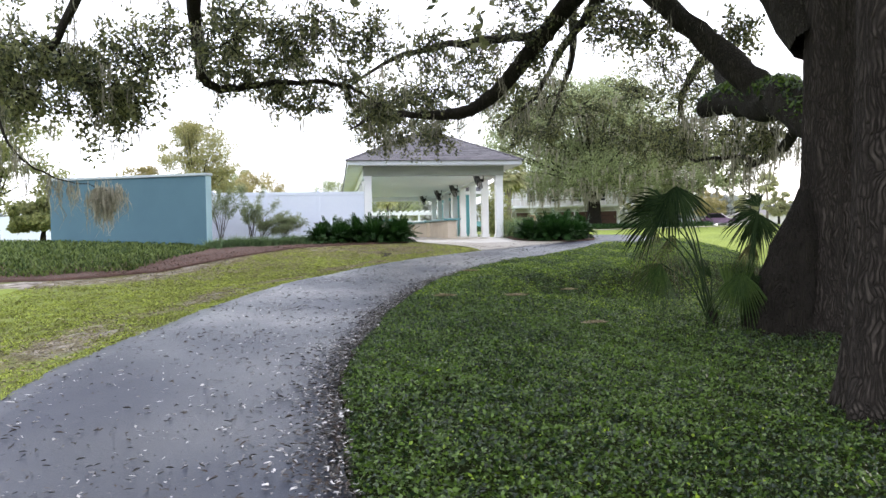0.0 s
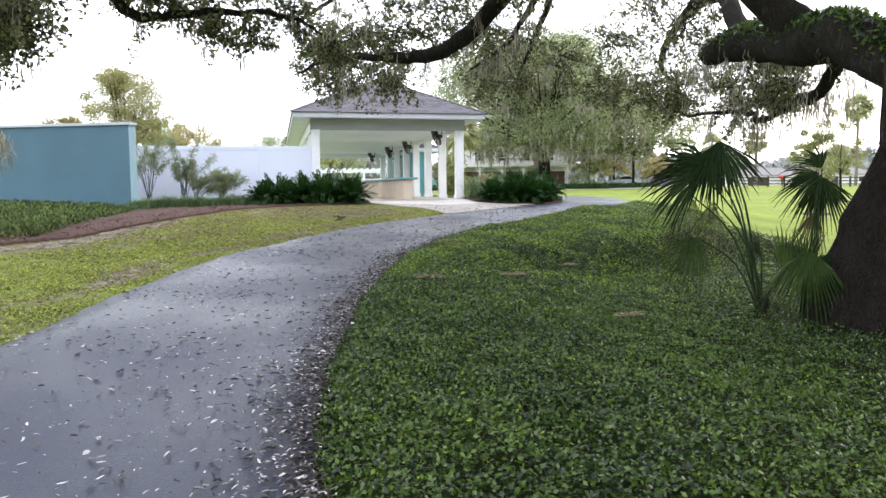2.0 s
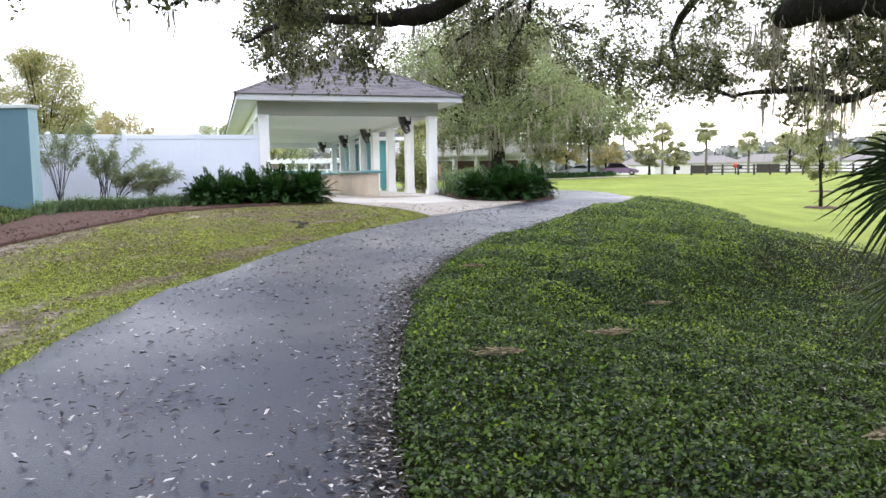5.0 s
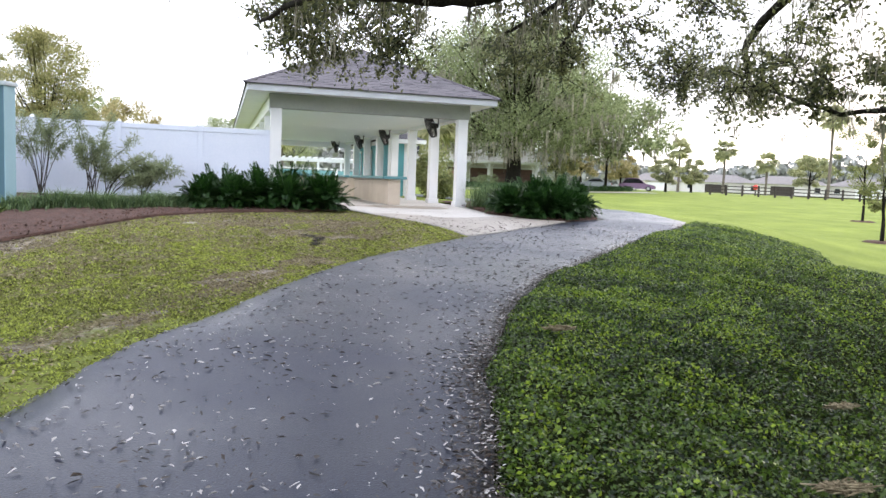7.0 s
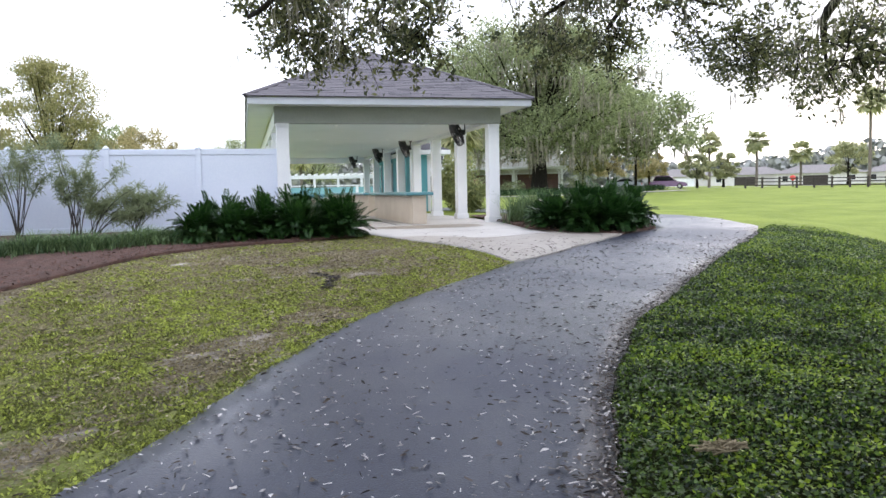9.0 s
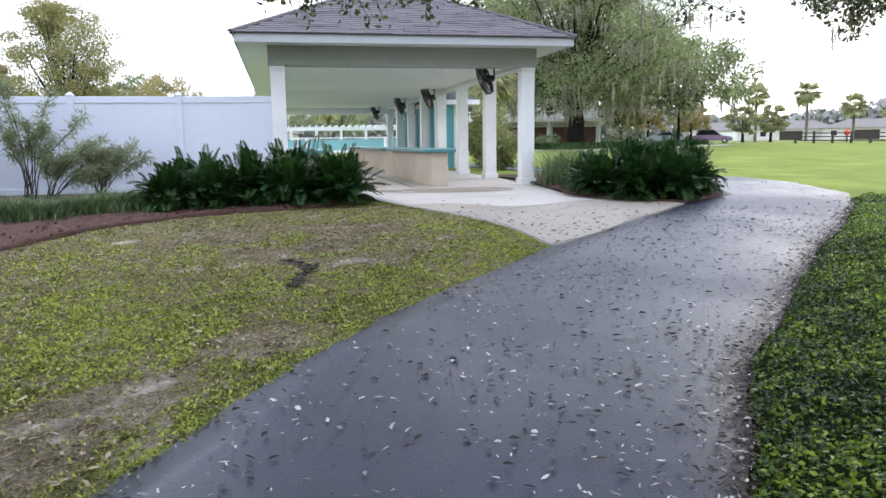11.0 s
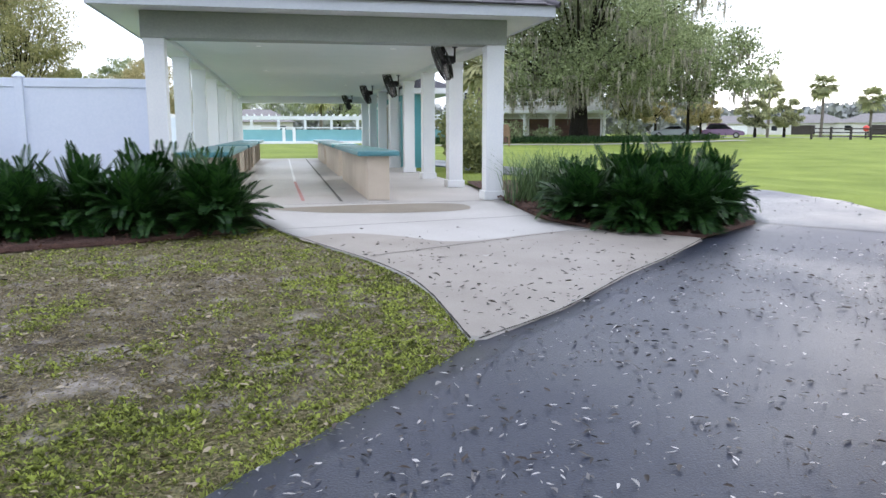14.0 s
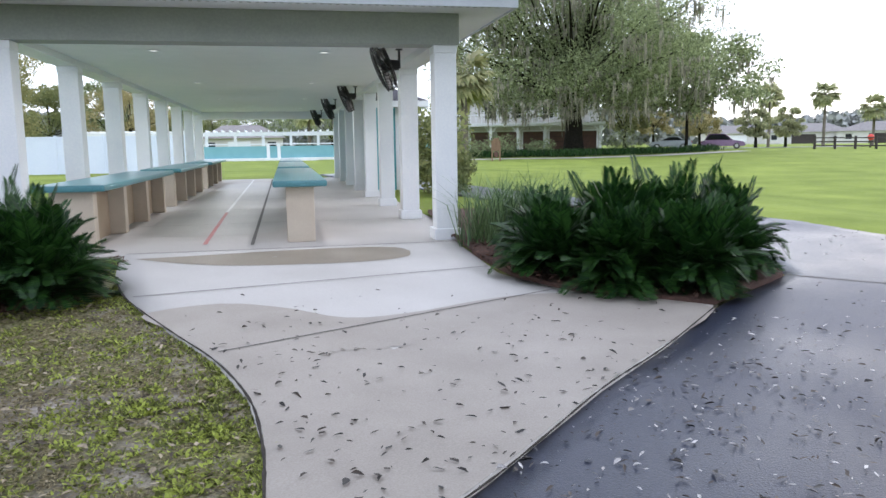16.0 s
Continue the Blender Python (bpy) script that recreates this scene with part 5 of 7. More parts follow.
def build_oak():
    rng = np.random.default_rng(11)
    oak = thing("live_oak", 6.85, 10.0, 0, "great live oak with rough bark, sprawling limbs and hanging moss", "tree")
    oak.location = (0, 0, 0)
    v, f = trunk_arrays(6.98, 9.97, gz(6.98, 9.97), 0.44, 7.0, (0.03, 0.0), 1, 64, 0.75)
    raw("trunk", v, f, M_BARK, oak, smooth=True)
    # root buttress on the dark side, its shade painted into the bark
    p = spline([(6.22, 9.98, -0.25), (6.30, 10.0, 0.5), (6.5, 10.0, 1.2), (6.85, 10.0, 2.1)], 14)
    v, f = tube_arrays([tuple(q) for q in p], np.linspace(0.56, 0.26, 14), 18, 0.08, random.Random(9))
    raw("root_buttress", v, f, M_SHADEBARK, oak, smooth=True)
    limbs = {
        "over_path": ([(6.9, 10.1, 4.3), (6.7, 12.3, 6.8), (6.1, 15.5, 7.6), (5.25, 18.0, 6.6), (4.25, 19.6, 5.3), (3.4, 20.3, 4.86), (2.4, 21.3, 4.95), (1.3, 22.8, 5.15), (0.5, 24.6, 5.0)], (0.34, 0.28, 0.25, 0.21, 0.19, 0.17, 0.10, 0.07, 0.03)),
        "low_stub": ([(7.1, 9.9, 2.9), (7.45, 11.6, 3.7), (8.1, 13.6, 4.05), (8.6, 15.6, 4.45), (8.9, 17.3, 4.5), (8.95, 17.65, 4.5)], (0.30, 0.36, 0.35, 0.31, 0.22, 0.03)),
        "low_branch": ([(7.9, 12.6, 4.0), (8.9, 13.5, 3.8), (9.15, 14.4, 3.3), (9.9, 15.6, 3.45), (10.1, 17.2, 3.15), (10.6, 18.6, 3.5), (10.1, 20.4, 3.6), (10.3, 22.4, 4.2)], (0.17, 0.13, 0.10, 0.085, 0.065, 0.055, 0.04, 0.02)),
        "right_riser": ([(8.0, 13.2, 4.1), (7.4, 14.6, 5.6), (6.5, 16.4, 7.3), (6.4, 19.5, 8.0), (7.4, 23.0, 7.0), (7.6, 26.4, 5.4)], (0.30, 0.24, 0.19, 0.15, 0.10, 0.04)),
        "far_right": ([(8.7, 15.8, 4.6), (10.0, 18.8, 6.2), (11.0, 22.0, 6.4), (12.2, 25.5, 5.8), (14.0, 27.6, 5.0)], (0.2, 0.17, 0.13, 0.09, 0.03)),
        "left_reach": ([(6.8, 10.0, 5.4), (4.2, 9.8, 8.2), (1.0, 11.0, 9.2), (-1.6, 13.2, 8.6), (-2.7, 15.8, 7.0), (-2.98, 17.6, 5.9), (-3.05, 18.6, 5.28), (-2.3, 18.8, 5.2), (-1.2, 18.8, 5.35), (0.1, 19.2, 5.4), (1.0, 20.2, 5.2)], (0.33, 0.30, 0.26, 0.22, 0.17, 0.13, 0.11, 0.09, 0.07, 0.05, 0.02)),
        "left_low": ([(-1.6, 13.2, 8.6), (-4.2, 14.4, 6.6), (-5.3, 15.0, 5.0), (-6.4, 15.4, 4.4)], (0.14, 0.10, 0.06, 0.03)),
        "left_tip": ([(-6.4, 15.4, 4.4), (-5.7, 14.3, 3.3), (-4.8, 13.5, 2.75), (-3.75, 13.3, 2.45)], (0.03, 0.022, 0.014, 0.006)),
        "mid_fork": ([(5.3, 17.9, 6.4), (3.6, 19.6, 6.6), (1.8, 21.4, 6.6), (0.2, 23.4, 6.0)], (0.13, 0.10, 0.07, 0.03)),
        "mid_drop": ([(6.0, 16.5, 6.85), (6.0, 20.0, 6.3), (6.2, 23.2, 5.7), (5.6, 25.0, 5.3)], (0.13, 0.09, 0.06, 0.03)),
        "crown_a": ([(7.0, 10.0, 6.5), (8.5, 8.0, 9.5), (11.0, 6.0, 11.0)], (0.36, 0.26, 0.12)),
        "crown_b": ([(7.0, 10.0, 6.5), (6.0, 13.0, 9.5), (5.5, 17.0, 10.5)], (0.34, 0.24, 0.10)),
    }
    for pts, rad in limbs.values():
        n = len(pts) * 5
        p = spline(pts, n)
        p += rng.normal(0, 0.02, p.shape)
        r = np.interp(np.linspace(0, 1, n), np.linspace(0, 1, len(rad)), rad)
        v, f = tube_arrays([tuple(q) for q in p], r, 10, 0.10, random.Random(3))
        raw("limb", v, f, M_LIMB, oak, smooth=True)
    # leafy ends that hang into view: centre, radius, twigs
    low = [((-0.8, 16.8, 6.0), 0.9, 28), ((0.8, 17.6, 6.2), 0.9, 28), ((2.2, 18.6, 6.2), 0.9, 28), ((-2.1, 16.0, 5.9), 0.9, 26), ((6.0, 15.0, 5.9), 0.75, 22), ((8.6, 15.6, 5.9), 0.75, 22), ((7.5, 17.0, 6.2), 0.8, 22), ((5.2, 18.6, 6.3), 0.8, 22), ((6.2, 17.5, 6.9), 0.9, 24), ((4.4, 17.6, 6.9), 0.9, 24), ((1.3, 26.2, 5.15), 0.8, 28), ((2.2, 27.1, 5.1), 0.95, 30), ((3.6, 25.7, 5.05), 0.9, 30), ((1.5, 25.0, 5.8), 1.1, 34), ((3.0, 24.4, 5.8), 1.1, 34), 
           ((6.8, 27.4, 5.5), 1.0, 34), ((7.6, 26.2, 5.2), 0.95, 30), ((5.9, 24.6, 5.9), 1.1, 34), ((5.2, 22.6, 6.0), 1.1, 30), ((8.6, 25.4, 5.9), 1.1, 34), ((7.2, 24.6, 6.2), 1.1, 30),
           ((10.3, 25.8, 5.0), 1.0, 30), ((11.2, 26.4, 5.1), 1.0, 30), ((12.6, 27.0, 5.2), 1.1, 30), ((14.2, 27.7, 5.1), 1.1, 30), ((13.2, 25.0, 6.0), 1.3, 30), ((10.9, 22.5, 4.6), 1.0, 22), ((9.8, 22.5, 4.3), 0.9, 20), ((10.8, 19.4, 3.9), 0.8, 14), ((10.0, 24.0, 6.2), 1.2, 30),
           ((-2.6, 19.2, 5.8), 1.0, 30), ((-1.0, 18.6, 6.0), 1.0, 34), ((0.3, 19.6, 5.6), 0.85, 30), ((1.2, 20.8, 5.2), 0.75, 26), ((-3.6, 17.6, 6.2), 1.0, 30), ((-5.2, 15.2, 5.2), 0.9, 30), ((-6.2, 15.4, 4.6), 0.9, 26), ((-4.6, 16.8, 5.4), 0.9, 24),
           ((1.6, 22.4, 5.4), 1.0, 30), ((2.9, 21.4, 5.7), 1.0, 28), ((4.0, 21.0, 6.0), 1.0, 26), ((9.4, 19.0, 5.6), 1.0, 22), ((9.8, 21.5, 6.6), 1.2, 26), ((3.8, 19.4, 6.4), 0.9, 22), ((9.7, 15.8, 3.8), 0.7, 18), ((10.3, 17.4, 3.7), 0.8, 20), ((10.9, 18.8, 3.7), 0.8, 20), ((9.9, 20.4, 4.0), 0.8, 22), ((11.6, 20.6, 4.4), 0.9, 22), ((-4.4, 14.6, 4.5), 0.8, 24), ((-5.2, 15.6, 4.9), 0.9, 26), ((-3.7, 15.4, 5.2), 0.9, 24), ((-6.6, 16.2, 5.6), 1.0, 26), ((-2.2, 17.4, 6.5), 1.0, 28), ((-0.2, 18.0, 6.6), 1.0, 28), ((2.0, 23.2, 5.9), 1.0, 28), ((-1.4, 20.4, 5.9), 0.9, 26), ((1.0, 25.6, 5.3), 0.9, 26), ((3.2, 26.6, 5.4), 0.9, 26),
           ((10.0, 17.6, 4.7), 0.8, 14), ((10.5, 17.2, 4.3), 0.75, 13), ((11.0, 18.0, 4.7), 0.8, 14),
           ((-5.6, 13.2, 4.6), 0.8, 24), ((-5.2, 13.6, 4.2), 0.7, 20), ((-6.0, 14.6, 5.2), 0.9, 24), ((-2.2, 18.8, 5.6), 0.8, 22), ((-4.0, 15.1, 4.2), 0.6, 20), ((-4.6, 15.6, 4.0), 0.65, 20), ((-4.3, 16.6, 4.6), 0.6, 18), ((-1.2, 18.6, 4.9), 0.5, 16), ((-0.5, 18.9, 4.8), 0.45, 14)]
    lv, tw = [], []
    for c, r, n in low:
        a, b = spray(c, r * 1.06, n, 42, rng)
        lv += a
        tw += b
    v, f = merged(lv)
    tagged(raw("foliage", v, f, M_LEAF, oak), kind="stuff")
    v, f = merged(tw)
    tagged(raw("twig_growth", v, f, M_DARKBARK, oak), kind="stuff")
    # unseen crown overhead, added to shade the bank and the path
    cv = []
    for _ in range(480):
        c = np.array([rng.uniform(-3, 15), rng.uniform(-3, 17.5), 0])
        if rng.uniform() < 0.45:
            c[:2] = rng.normal(7.0, 3.0), rng.normal(5.5, 3.5)
        c[2] = rng.uniform(7.6, 11.5) + (1.0 if c[1] < 12 else 0)
        a, _b = spray(c, 1.5, 9, 17, rng, 0.30, 0.2, 0.5)
        cv += a
    v, f = merged(cv)
    tagged(raw("crown", v, f, M_LEAF, oak), kind="stuff")
    # moss
    an, ln = [], []
    for pts, rad in limbs.values():
        p = spline(pts, 60)
        for q in p[12:]:
            if q[1] > 9 and rng.uniform() < 0.55:
                an.append(q + np.array([rng.normal(0, 0.15), rng.normal(0, 0.15), -0.05]))
                ln.append(rng.uniform(0.25, 0.95))
    for c, r, n in low:
        for _ in range(5):
            an.append(np.array(c) + rng.normal(0, r * 0.5, 3))
            ln.append(rng.uniform(0.2, 0.7))
    for q, l in (((9.4, 15.2, 3.3), 1.0), ((9.7, 16.2, 3.3), 1.3), ((10.0, 17.2, 3.2), 1.5), ((10.2, 18.3, 3.2), 1.3), ((10.2, 19.4, 3.4), 1.2), ((9.2, 14.6, 3.5), 0.9), ((9.6, 15.8, 3.3), 1.4), ((10.1, 17.6, 3.2), 1.0)):
        an.append(np.array(q))
        ln.append(l)
    for _ in range(38):
        an.append(np.array((rng.uniform(9.2, 11.0), rng.uniform(14.6, 18.4), rng.uniform(3.2, 4.6))))
        ln.append(rng.uniform(0.5, 1.3))
    tip = []
    for _ in range(46):
        o = rng.normal(0, 1, 3) * np.array([0.15, 0.08, 0.05])
        tip.append(np.array((-3.85, 13.3, 2.42)) + o)
    v, f = moss_strands(an, ln, rng)
    tagged(raw("hanging_moss", v, f, M_MOSS, oak), kind="stuff")
    v, f = moss_strands(tip, 0.3 + 0.6 * rng.uniform(0, 1, len(tip)) ** 1.5, rng, 7, 0.026)
    tagged(raw("hanging_moss", v, f, M_MOSSFAR, oak), kind="stuff")
    # small ferns and leaves growing along the top of the low limb
    fern = []
    p = spline(limbs["low_stub"][0][:-1], 60)
    r = np.interp(np.linspace(0, 1, 60), np.linspace(0, 1, 5), limbs["low_stub"][1][:-1])
    for q, w in zip(p, r):
        n = 46
        a = rng.normal(math.pi / 2, 0.8, n)
        o = np.column_stack([np.cos(a) * w * 0.98, rng.normal(0, 0.06, n), np.sin(a) * w * 0.98 + rng.uniform(0, 0.10, n)])
        fern.append(cards(q + o, rng.uniform(0.06, 0.16, n), rng, 0.35, -0.3))
    v, f = merged(fern)
    tagged(raw("fern_growth", v, f, M_COVER, oak), kind="stuff")
    # second stem
    oak2 = thing("oak_trunk", 4.4, 5.7, 0, "second rough-barked oak trunk close to the path", "tree")
    oak2.location = (0, 0, 0)
    v, f = trunk_arrays(4.6, 5.68, gz(4.6, 5.68), 0.36, 9.0, (0.035, 0.01), 4, 56, 0.35)
    raw("trunk", v, f, M_BARK, oak2, smooth=True)
    for pts in ([(4.85, 5.7, 7.5), (3.6, 4.5, 9.0), (2.0, 3.5, 9.6)], [(4.9, 5.8, 8.5), (6.0, 4.4, 10.0), (7.2, 3.0, 10.6)]):
        p = spline(pts, 10)
        v, f = tube_arrays([tuple(q) for q in p], np.linspace(0.2, 0.06, 10), 10, 0.08, random.Random(6))
        raw("limb", v, f, M_BARK, oak2, smooth=True)


build_oak()


# ---- ground cover, lawn and litter ----
def bank_keep(x, y):
    s = x - edge_r(y)
    return (s > 0.02) & (s < np.interp(y, [-5, 12, 16, 20, 25, 27.5], [13, 10, 8.4, 7.0, 4.2, 0.3]))


def lumps(x, y, seed, short, long_):
    """Uneven swells between 0 and 1, of wavelengths from short to long_."""
    r = np.random.default_rng(seed)
    total, weight = np.zeros(len(x)), 0.0
    for k in range(14):
        w = short * (long_ / short) ** (k / 13)
        a, p = r.uniform(0, 2 * math.pi, 2)
        total += w ** 0.6 * np.sin((x * math.cos(a) + y * math.sin(a)) * 2 * math.pi / w + p)
        weight += w ** 1.2 / 2
    return smooth01(0.5 + total / math.sqrt(weight) / 3.6)


def build_cover():
    rng = np.random.default_rng(91)
    x, y = scatter(1180000, -0.5, 14.5, 0.5, 27.4, rng, bank_keep)
    # denser close to the path walked
    keep = rng.uniform(0, 1, len(x)) < np.clip(1.25 - 0.15 * (x - edge_r(y)), 0.18, 1)
    x, y = x[keep], y[keep]
    lump = lumps(x, y, 17, 0.22, 1.1)
    ed = np.clip((x - edge_r(y)) / 0.3, 0.15, 1)
    z = ground_z(x, y) + 0.012 + (0.075 + 0.07 * lump) * rng.uniform(0.25, 1.0, len(x)) * ed
    # lime leaves in patches, thickest towards the far end of the bank: backlight put into colour
    young = rng.uniform(0, 1, len(x)) < np.clip((0.9 * (lumps(x, y, 31, 0.35, 2.0) - 0.5) + 0.42) * smooth01((y - 9) / 8), 0.02, 0.8) * np.clip((z - ground_z(x, y)) / 0.08, 0.2, 1)
    for k, material, name, label in ((~young, M_COVER, "ground_cover", "dense dark green vine cover on the bank"), (young, M_COVERLIME, "backlit_ground_cover", "patches of lime-green vine leaves with the bank's backlight in their colour")):
        v, f = cards(np.column_stack([x[k], y[k], z[k]]), rng.uniform(0.020, 0.046, k.sum()), rng, 0.62, 0.0, 0.45)
        stuff(name, v, f, material, label, "ground cover")


build_cover()


def lawn_keep(x, y):
    ap = (y > 23.95) & (x > np.interp(y, APRON_L[:, 0], APRON_L[:, 1]) + 0.05 * np.sin(y * 9) * np.sin(y * 23))
    front = np.interp(x, BED_FRONT[:, 0], BED_FRONT[:, 1])
    return (x < edge_l(y) + 0.03) & ~ap & (y < front - 0.02)


def tufts(roots, rng, per=6):
    """Small rosettes of short blades that lean outwards from shared roots."""
    c = np.repeat(np.asarray(roots)[::per], per, axis=0)
    n = len(c)
    yaw, rise = rng.uniform(0, 2 * math.pi, n), rng.uniform(0.15, 1.1, n)
    a = np.column_stack([np.cos(yaw) * np.cos(rise), np.sin(yaw) * np.cos(rise), np.sin(rise)])
    w = np.column_stack([-np.sin(yaw), np.cos(yaw), rng.normal(0, 0.4, n)])
    ln = np.repeat(rng.uniform(0.7, 1.3, len(c) // per), per)[:n] * rng.uniform(0.022, 0.055, n)
    ln, half = ln[:, None], (ln * rng.uniform(0.12, 0.22, n))[:, None]
    p = c + a * 0.004 + rng.normal(0, 0.006, c.shape) * np.array([1, 1, 0])
    droop = np.array([0, 0, -1.0]) * ln * rng.uniform(0.1, 0.4, n)[:, None]
    v = np.stack([p, p + a * ln * 0.5 + w * half, p + a * ln + droop, p + a * ln * 0.5 - w * half], 1).reshape(-1, 3)
    return v, np.arange(4 * n).reshape(n, 4)


def build_lawn():
    rng = np.random.default_rng(92)
    x, y = scatter(1350000, -7, 4.7, 5, 29.2, rng, lawn_keep)
    x2, y2 = scatter(520000, -3, 4.7, 17, 29.2, rng, lawn_keep)
    x, y = np.concatenate([x, x2]), np.concatenate([y, y2])
    near = np.clip(1.2 - 0.13 * (np.interp(y, PATH_L[:, 0], PATH_L[:, 1]) - x), 0.22, 1)
    patch = np.array([noise.noise((a * 1.1, b * 1.1, 4.0)) for a, b in zip(x, y)])
    dens = near * np.clip(1.0 - 3.4 * worn_at(x, y) + 1.7 * patch - 0.24 * smooth01((y - 19) / 4), 0.04, 1)
    dens = np.maximum(dens, 0.38 * near * (worn_at(x, y) < 0.09)) * np.clip(1.9 * (lumps(x, y, 29, 0.09, 0.6) - 0.08), 0.35, 1.3)
    k = rng.uniform(0, 1, len(x)) < dens
    xs, ys = x[k], y[k]
    z = ground_z(xs, ys) - 0.005
    v, f = tufts(np.column_stack([xs, ys, z]), rng)
    stuff("lawn_grass", v, f, M_LAWNBLADE, "short uneven bright green lawn grass", "grass")
    k2 = (~k) & (rng.uniform(0, 1, len(x)) < 0.6 * np.clip(worn_at(x, y) * 3 + 0.14 + 0.4 * smooth01((y - 18) / 4), 0, 0.85))
    xs, ys = x[k2], y[k2]
    v, f = cards(np.column_stack([xs, ys, ground_z(xs, ys) + rng.uniform(0.002, 0.016, len(xs))]), rng.uniform(0.02, 0.05, len(xs)), rng, 0.22, 0.0, 0.75)
    stuff("dry_grass", v, f, M_DRYBLADE, "straw-coloured dry grass on the worn patches", "grass")


build_lawn()


def build_edge_grass():
    """Tufts leaning over the path's and the apron's lawn edge."""
    rng = np.random.default_rng(94)
    y1 = rng.uniform(6, 23.9, 9000)
    x1 = edge_l(y1) + np.abs(rng.normal(0, 0.05, len(y1))) * -1 + 0.03
    y2 = rng.uniform(23.95, 29.6, 3200)
    x2 = np.interp(y2, APRON_L[:, 0], APRON_L[:, 1]) - np.abs(rng.normal(0, 0.045, len(y2))) + 0.015
    x, y = np.concatenate([x1, x2]), np.concatenate([y1, y2])
    keep = np.sin(y * 3.1) + np.sin(y * 7.7) + rng.normal(0, 0.8, len(y)) > -0.9
    x, y = x[keep], y[keep]
    v, f = blades(np.column_stack([x, y, ground_z(x, y) - 0.005]), rng.uniform(0.02, 0.05, len(x)), rng, 0.010, 1.4)
    stuff("edge_grass", v, f, M_LAWNBLADE, "ragged grass leaning over the lawn's edge", "grass")


build_edge_grass()


def build_litter():
    rng = np.random.default_rng(93)

    def lay(x, y, lift, size, mat_, name, label):
        z = np.where((y > 23.95) & (x > np.interp(y, APRON_L[:, 0], APRON_L[:, 1])) & (x < np.interp(y, APRON_R[:, 0], APRON_R[:, 1])), 0.047, 0.03)
        v, f = fallen(np.column_stack([x, y, ground_z(x, y) + z + lift - 0.006]), size, rng)
        stuff(name, v, f, mat_, label, "leaves")

    on = lambda x, y: (x > edge_l(y) + 0.03) & (x < edge_r(y) - 0.02)
    x, y = scatter(185000, -3.5, 13, 1, 34, rng, on)
    s = (x - edge_l(y)) / (edge_r(y) - edge_l(y))
    clump = np.array([noise.noise((a * 0.8, b * 0.8, 1.0)) for a, b in zip(x, y)])
    k = rng.uniform(0, 1, len(x)) < np.clip(0.34 + 0.4 * clump + 0.66 * np.clip((s - 0.72) / 0.28, 0, 1) ** 1.5 * (1 - 0.7 * smooth01((y - 18) / 3)) - 0.35 * smooth01((y - 25.5) / 2.5), 0.03, 1)
    x, y = x[k], y[k]
    pale = rng.uniform(0, 1, len(x)) < 0.5
    lay(x[pale], y[pale], 0.004, 0.018 + 0.05 * rng.uniform(0, 1, pale.sum()) ** 1.6, M_LITTERL, "pale_fallen_leaves", "pale upturned fallen oak leaves on the path")
    lay(x[~pale], y[~pale], 0.004, 0.018 + 0.058 * rng.uniform(0, 1, (~pale).sum()) ** 1.5, M_LITTERD, "dark_fallen_leaves", "dark wet fallen oak leaves on the path")
    # crumbs of leaf and twig trodden into the path
    xc, yc = scatter(30000, -3.5, 11, 2, 27.5, rng, on)
    kc = rng.uniform(0, 1, len(xc)) < 0.55
    lay(xc[kc], yc[kc], 0.001, rng.uniform(0.008, 0.024, kc.sum()), M_LITTERD, "leaf_crumbs", "dark crumbs of leaf trodden into the path")
    # drift along the path's edge
    y = np.concatenate([rng.uniform(2, 16, 5600), rng.uniform(16, 26, 1300)])
    x = edge_r(y) - 0.04 - np.abs(rng.normal(0, 0.20, len(y))) + rng.uniform(0, 0.12, len(y))
    half_ = rng.uniform(0, 1, len(y)) < 0.3
    lay(x[half_], y[half_], 0.012, rng.uniform(0.02, 0.05, half_.sum()), M_LITTERL, "pale_leaf_drift", "pale leaves drifted along the path's edge")
    lay(x[~half_], y[~half_], 0.008, rng.uniform(0.02, 0.06, (~half_).sum()), M_LITTERD, "dark_leaf_drift", "dark leaves drifted along the path's edge")
    # crumbled leaves and soil washed along the bank's edge
    y = rng.uniform(3, 27, 9000)
    x = edge_r(y) + 0.03 - np.abs(rng.normal(0, 0.09, len(y)))
    lay(x, y, 0.002, rng.uniform(0.012, 0.04, len(y)), M_LITTERD, "edge_crumbs", "dark crumbs of leaf and soil along the bank's edge")
    ap = lambda x, y: (x > np.interp(y, APRON_L[:, 0], APRON_L[:, 1]) + 0.05) & (x < np.interp(y, APRON_R[:, 0], APRON_R[:, 1]) - 0.03)
    x, y = scatter(1500, 2.6, 8.6, 24, 28.8, rng, ap)
    k = rng.uniform(0, 1, len(x)) < np.clip((28.6 - y) / 3.2, 0.05, 1)
    lay(x[k], y[k], 0.003, rng.uniform(0.025, 0.075, k.sum()), M_LITTERD, "apron_fallen_leaves", "dark fallen leaves scattered on the concrete")
    x, y = scatter(36000, -5, 4.7, 6, 29, rng, lawn_keep)
    k = rng.uniform(0, 1, len(x)) < np.clip(0.10 + 2.4 * worn_at(x, y) + 0.36 * smooth01((y - 17) / 4), 0, 0.9)
    lay(x[k], y[k], -0.005, rng.uniform(0.025, 0.075, k.sum()), M_DRYLEAF, "dry_lawn_leaves", "dry brown leaves scattered on the worn lawn")
    # dark scar of rotted leaves in the lawn
    u = rng.uniform(0, 3, 420)
    x = np.interp(u, [0, 1, 2, 3], [1.36, 1.48, 1.58, 1.30]) + rng.normal(0, 0.045, 420)
    y = np.interp(u, [0, 1, 2, 3], [22.45, 22.95, 23.3, 23.75]) + rng.normal(0, 0.05, 420)
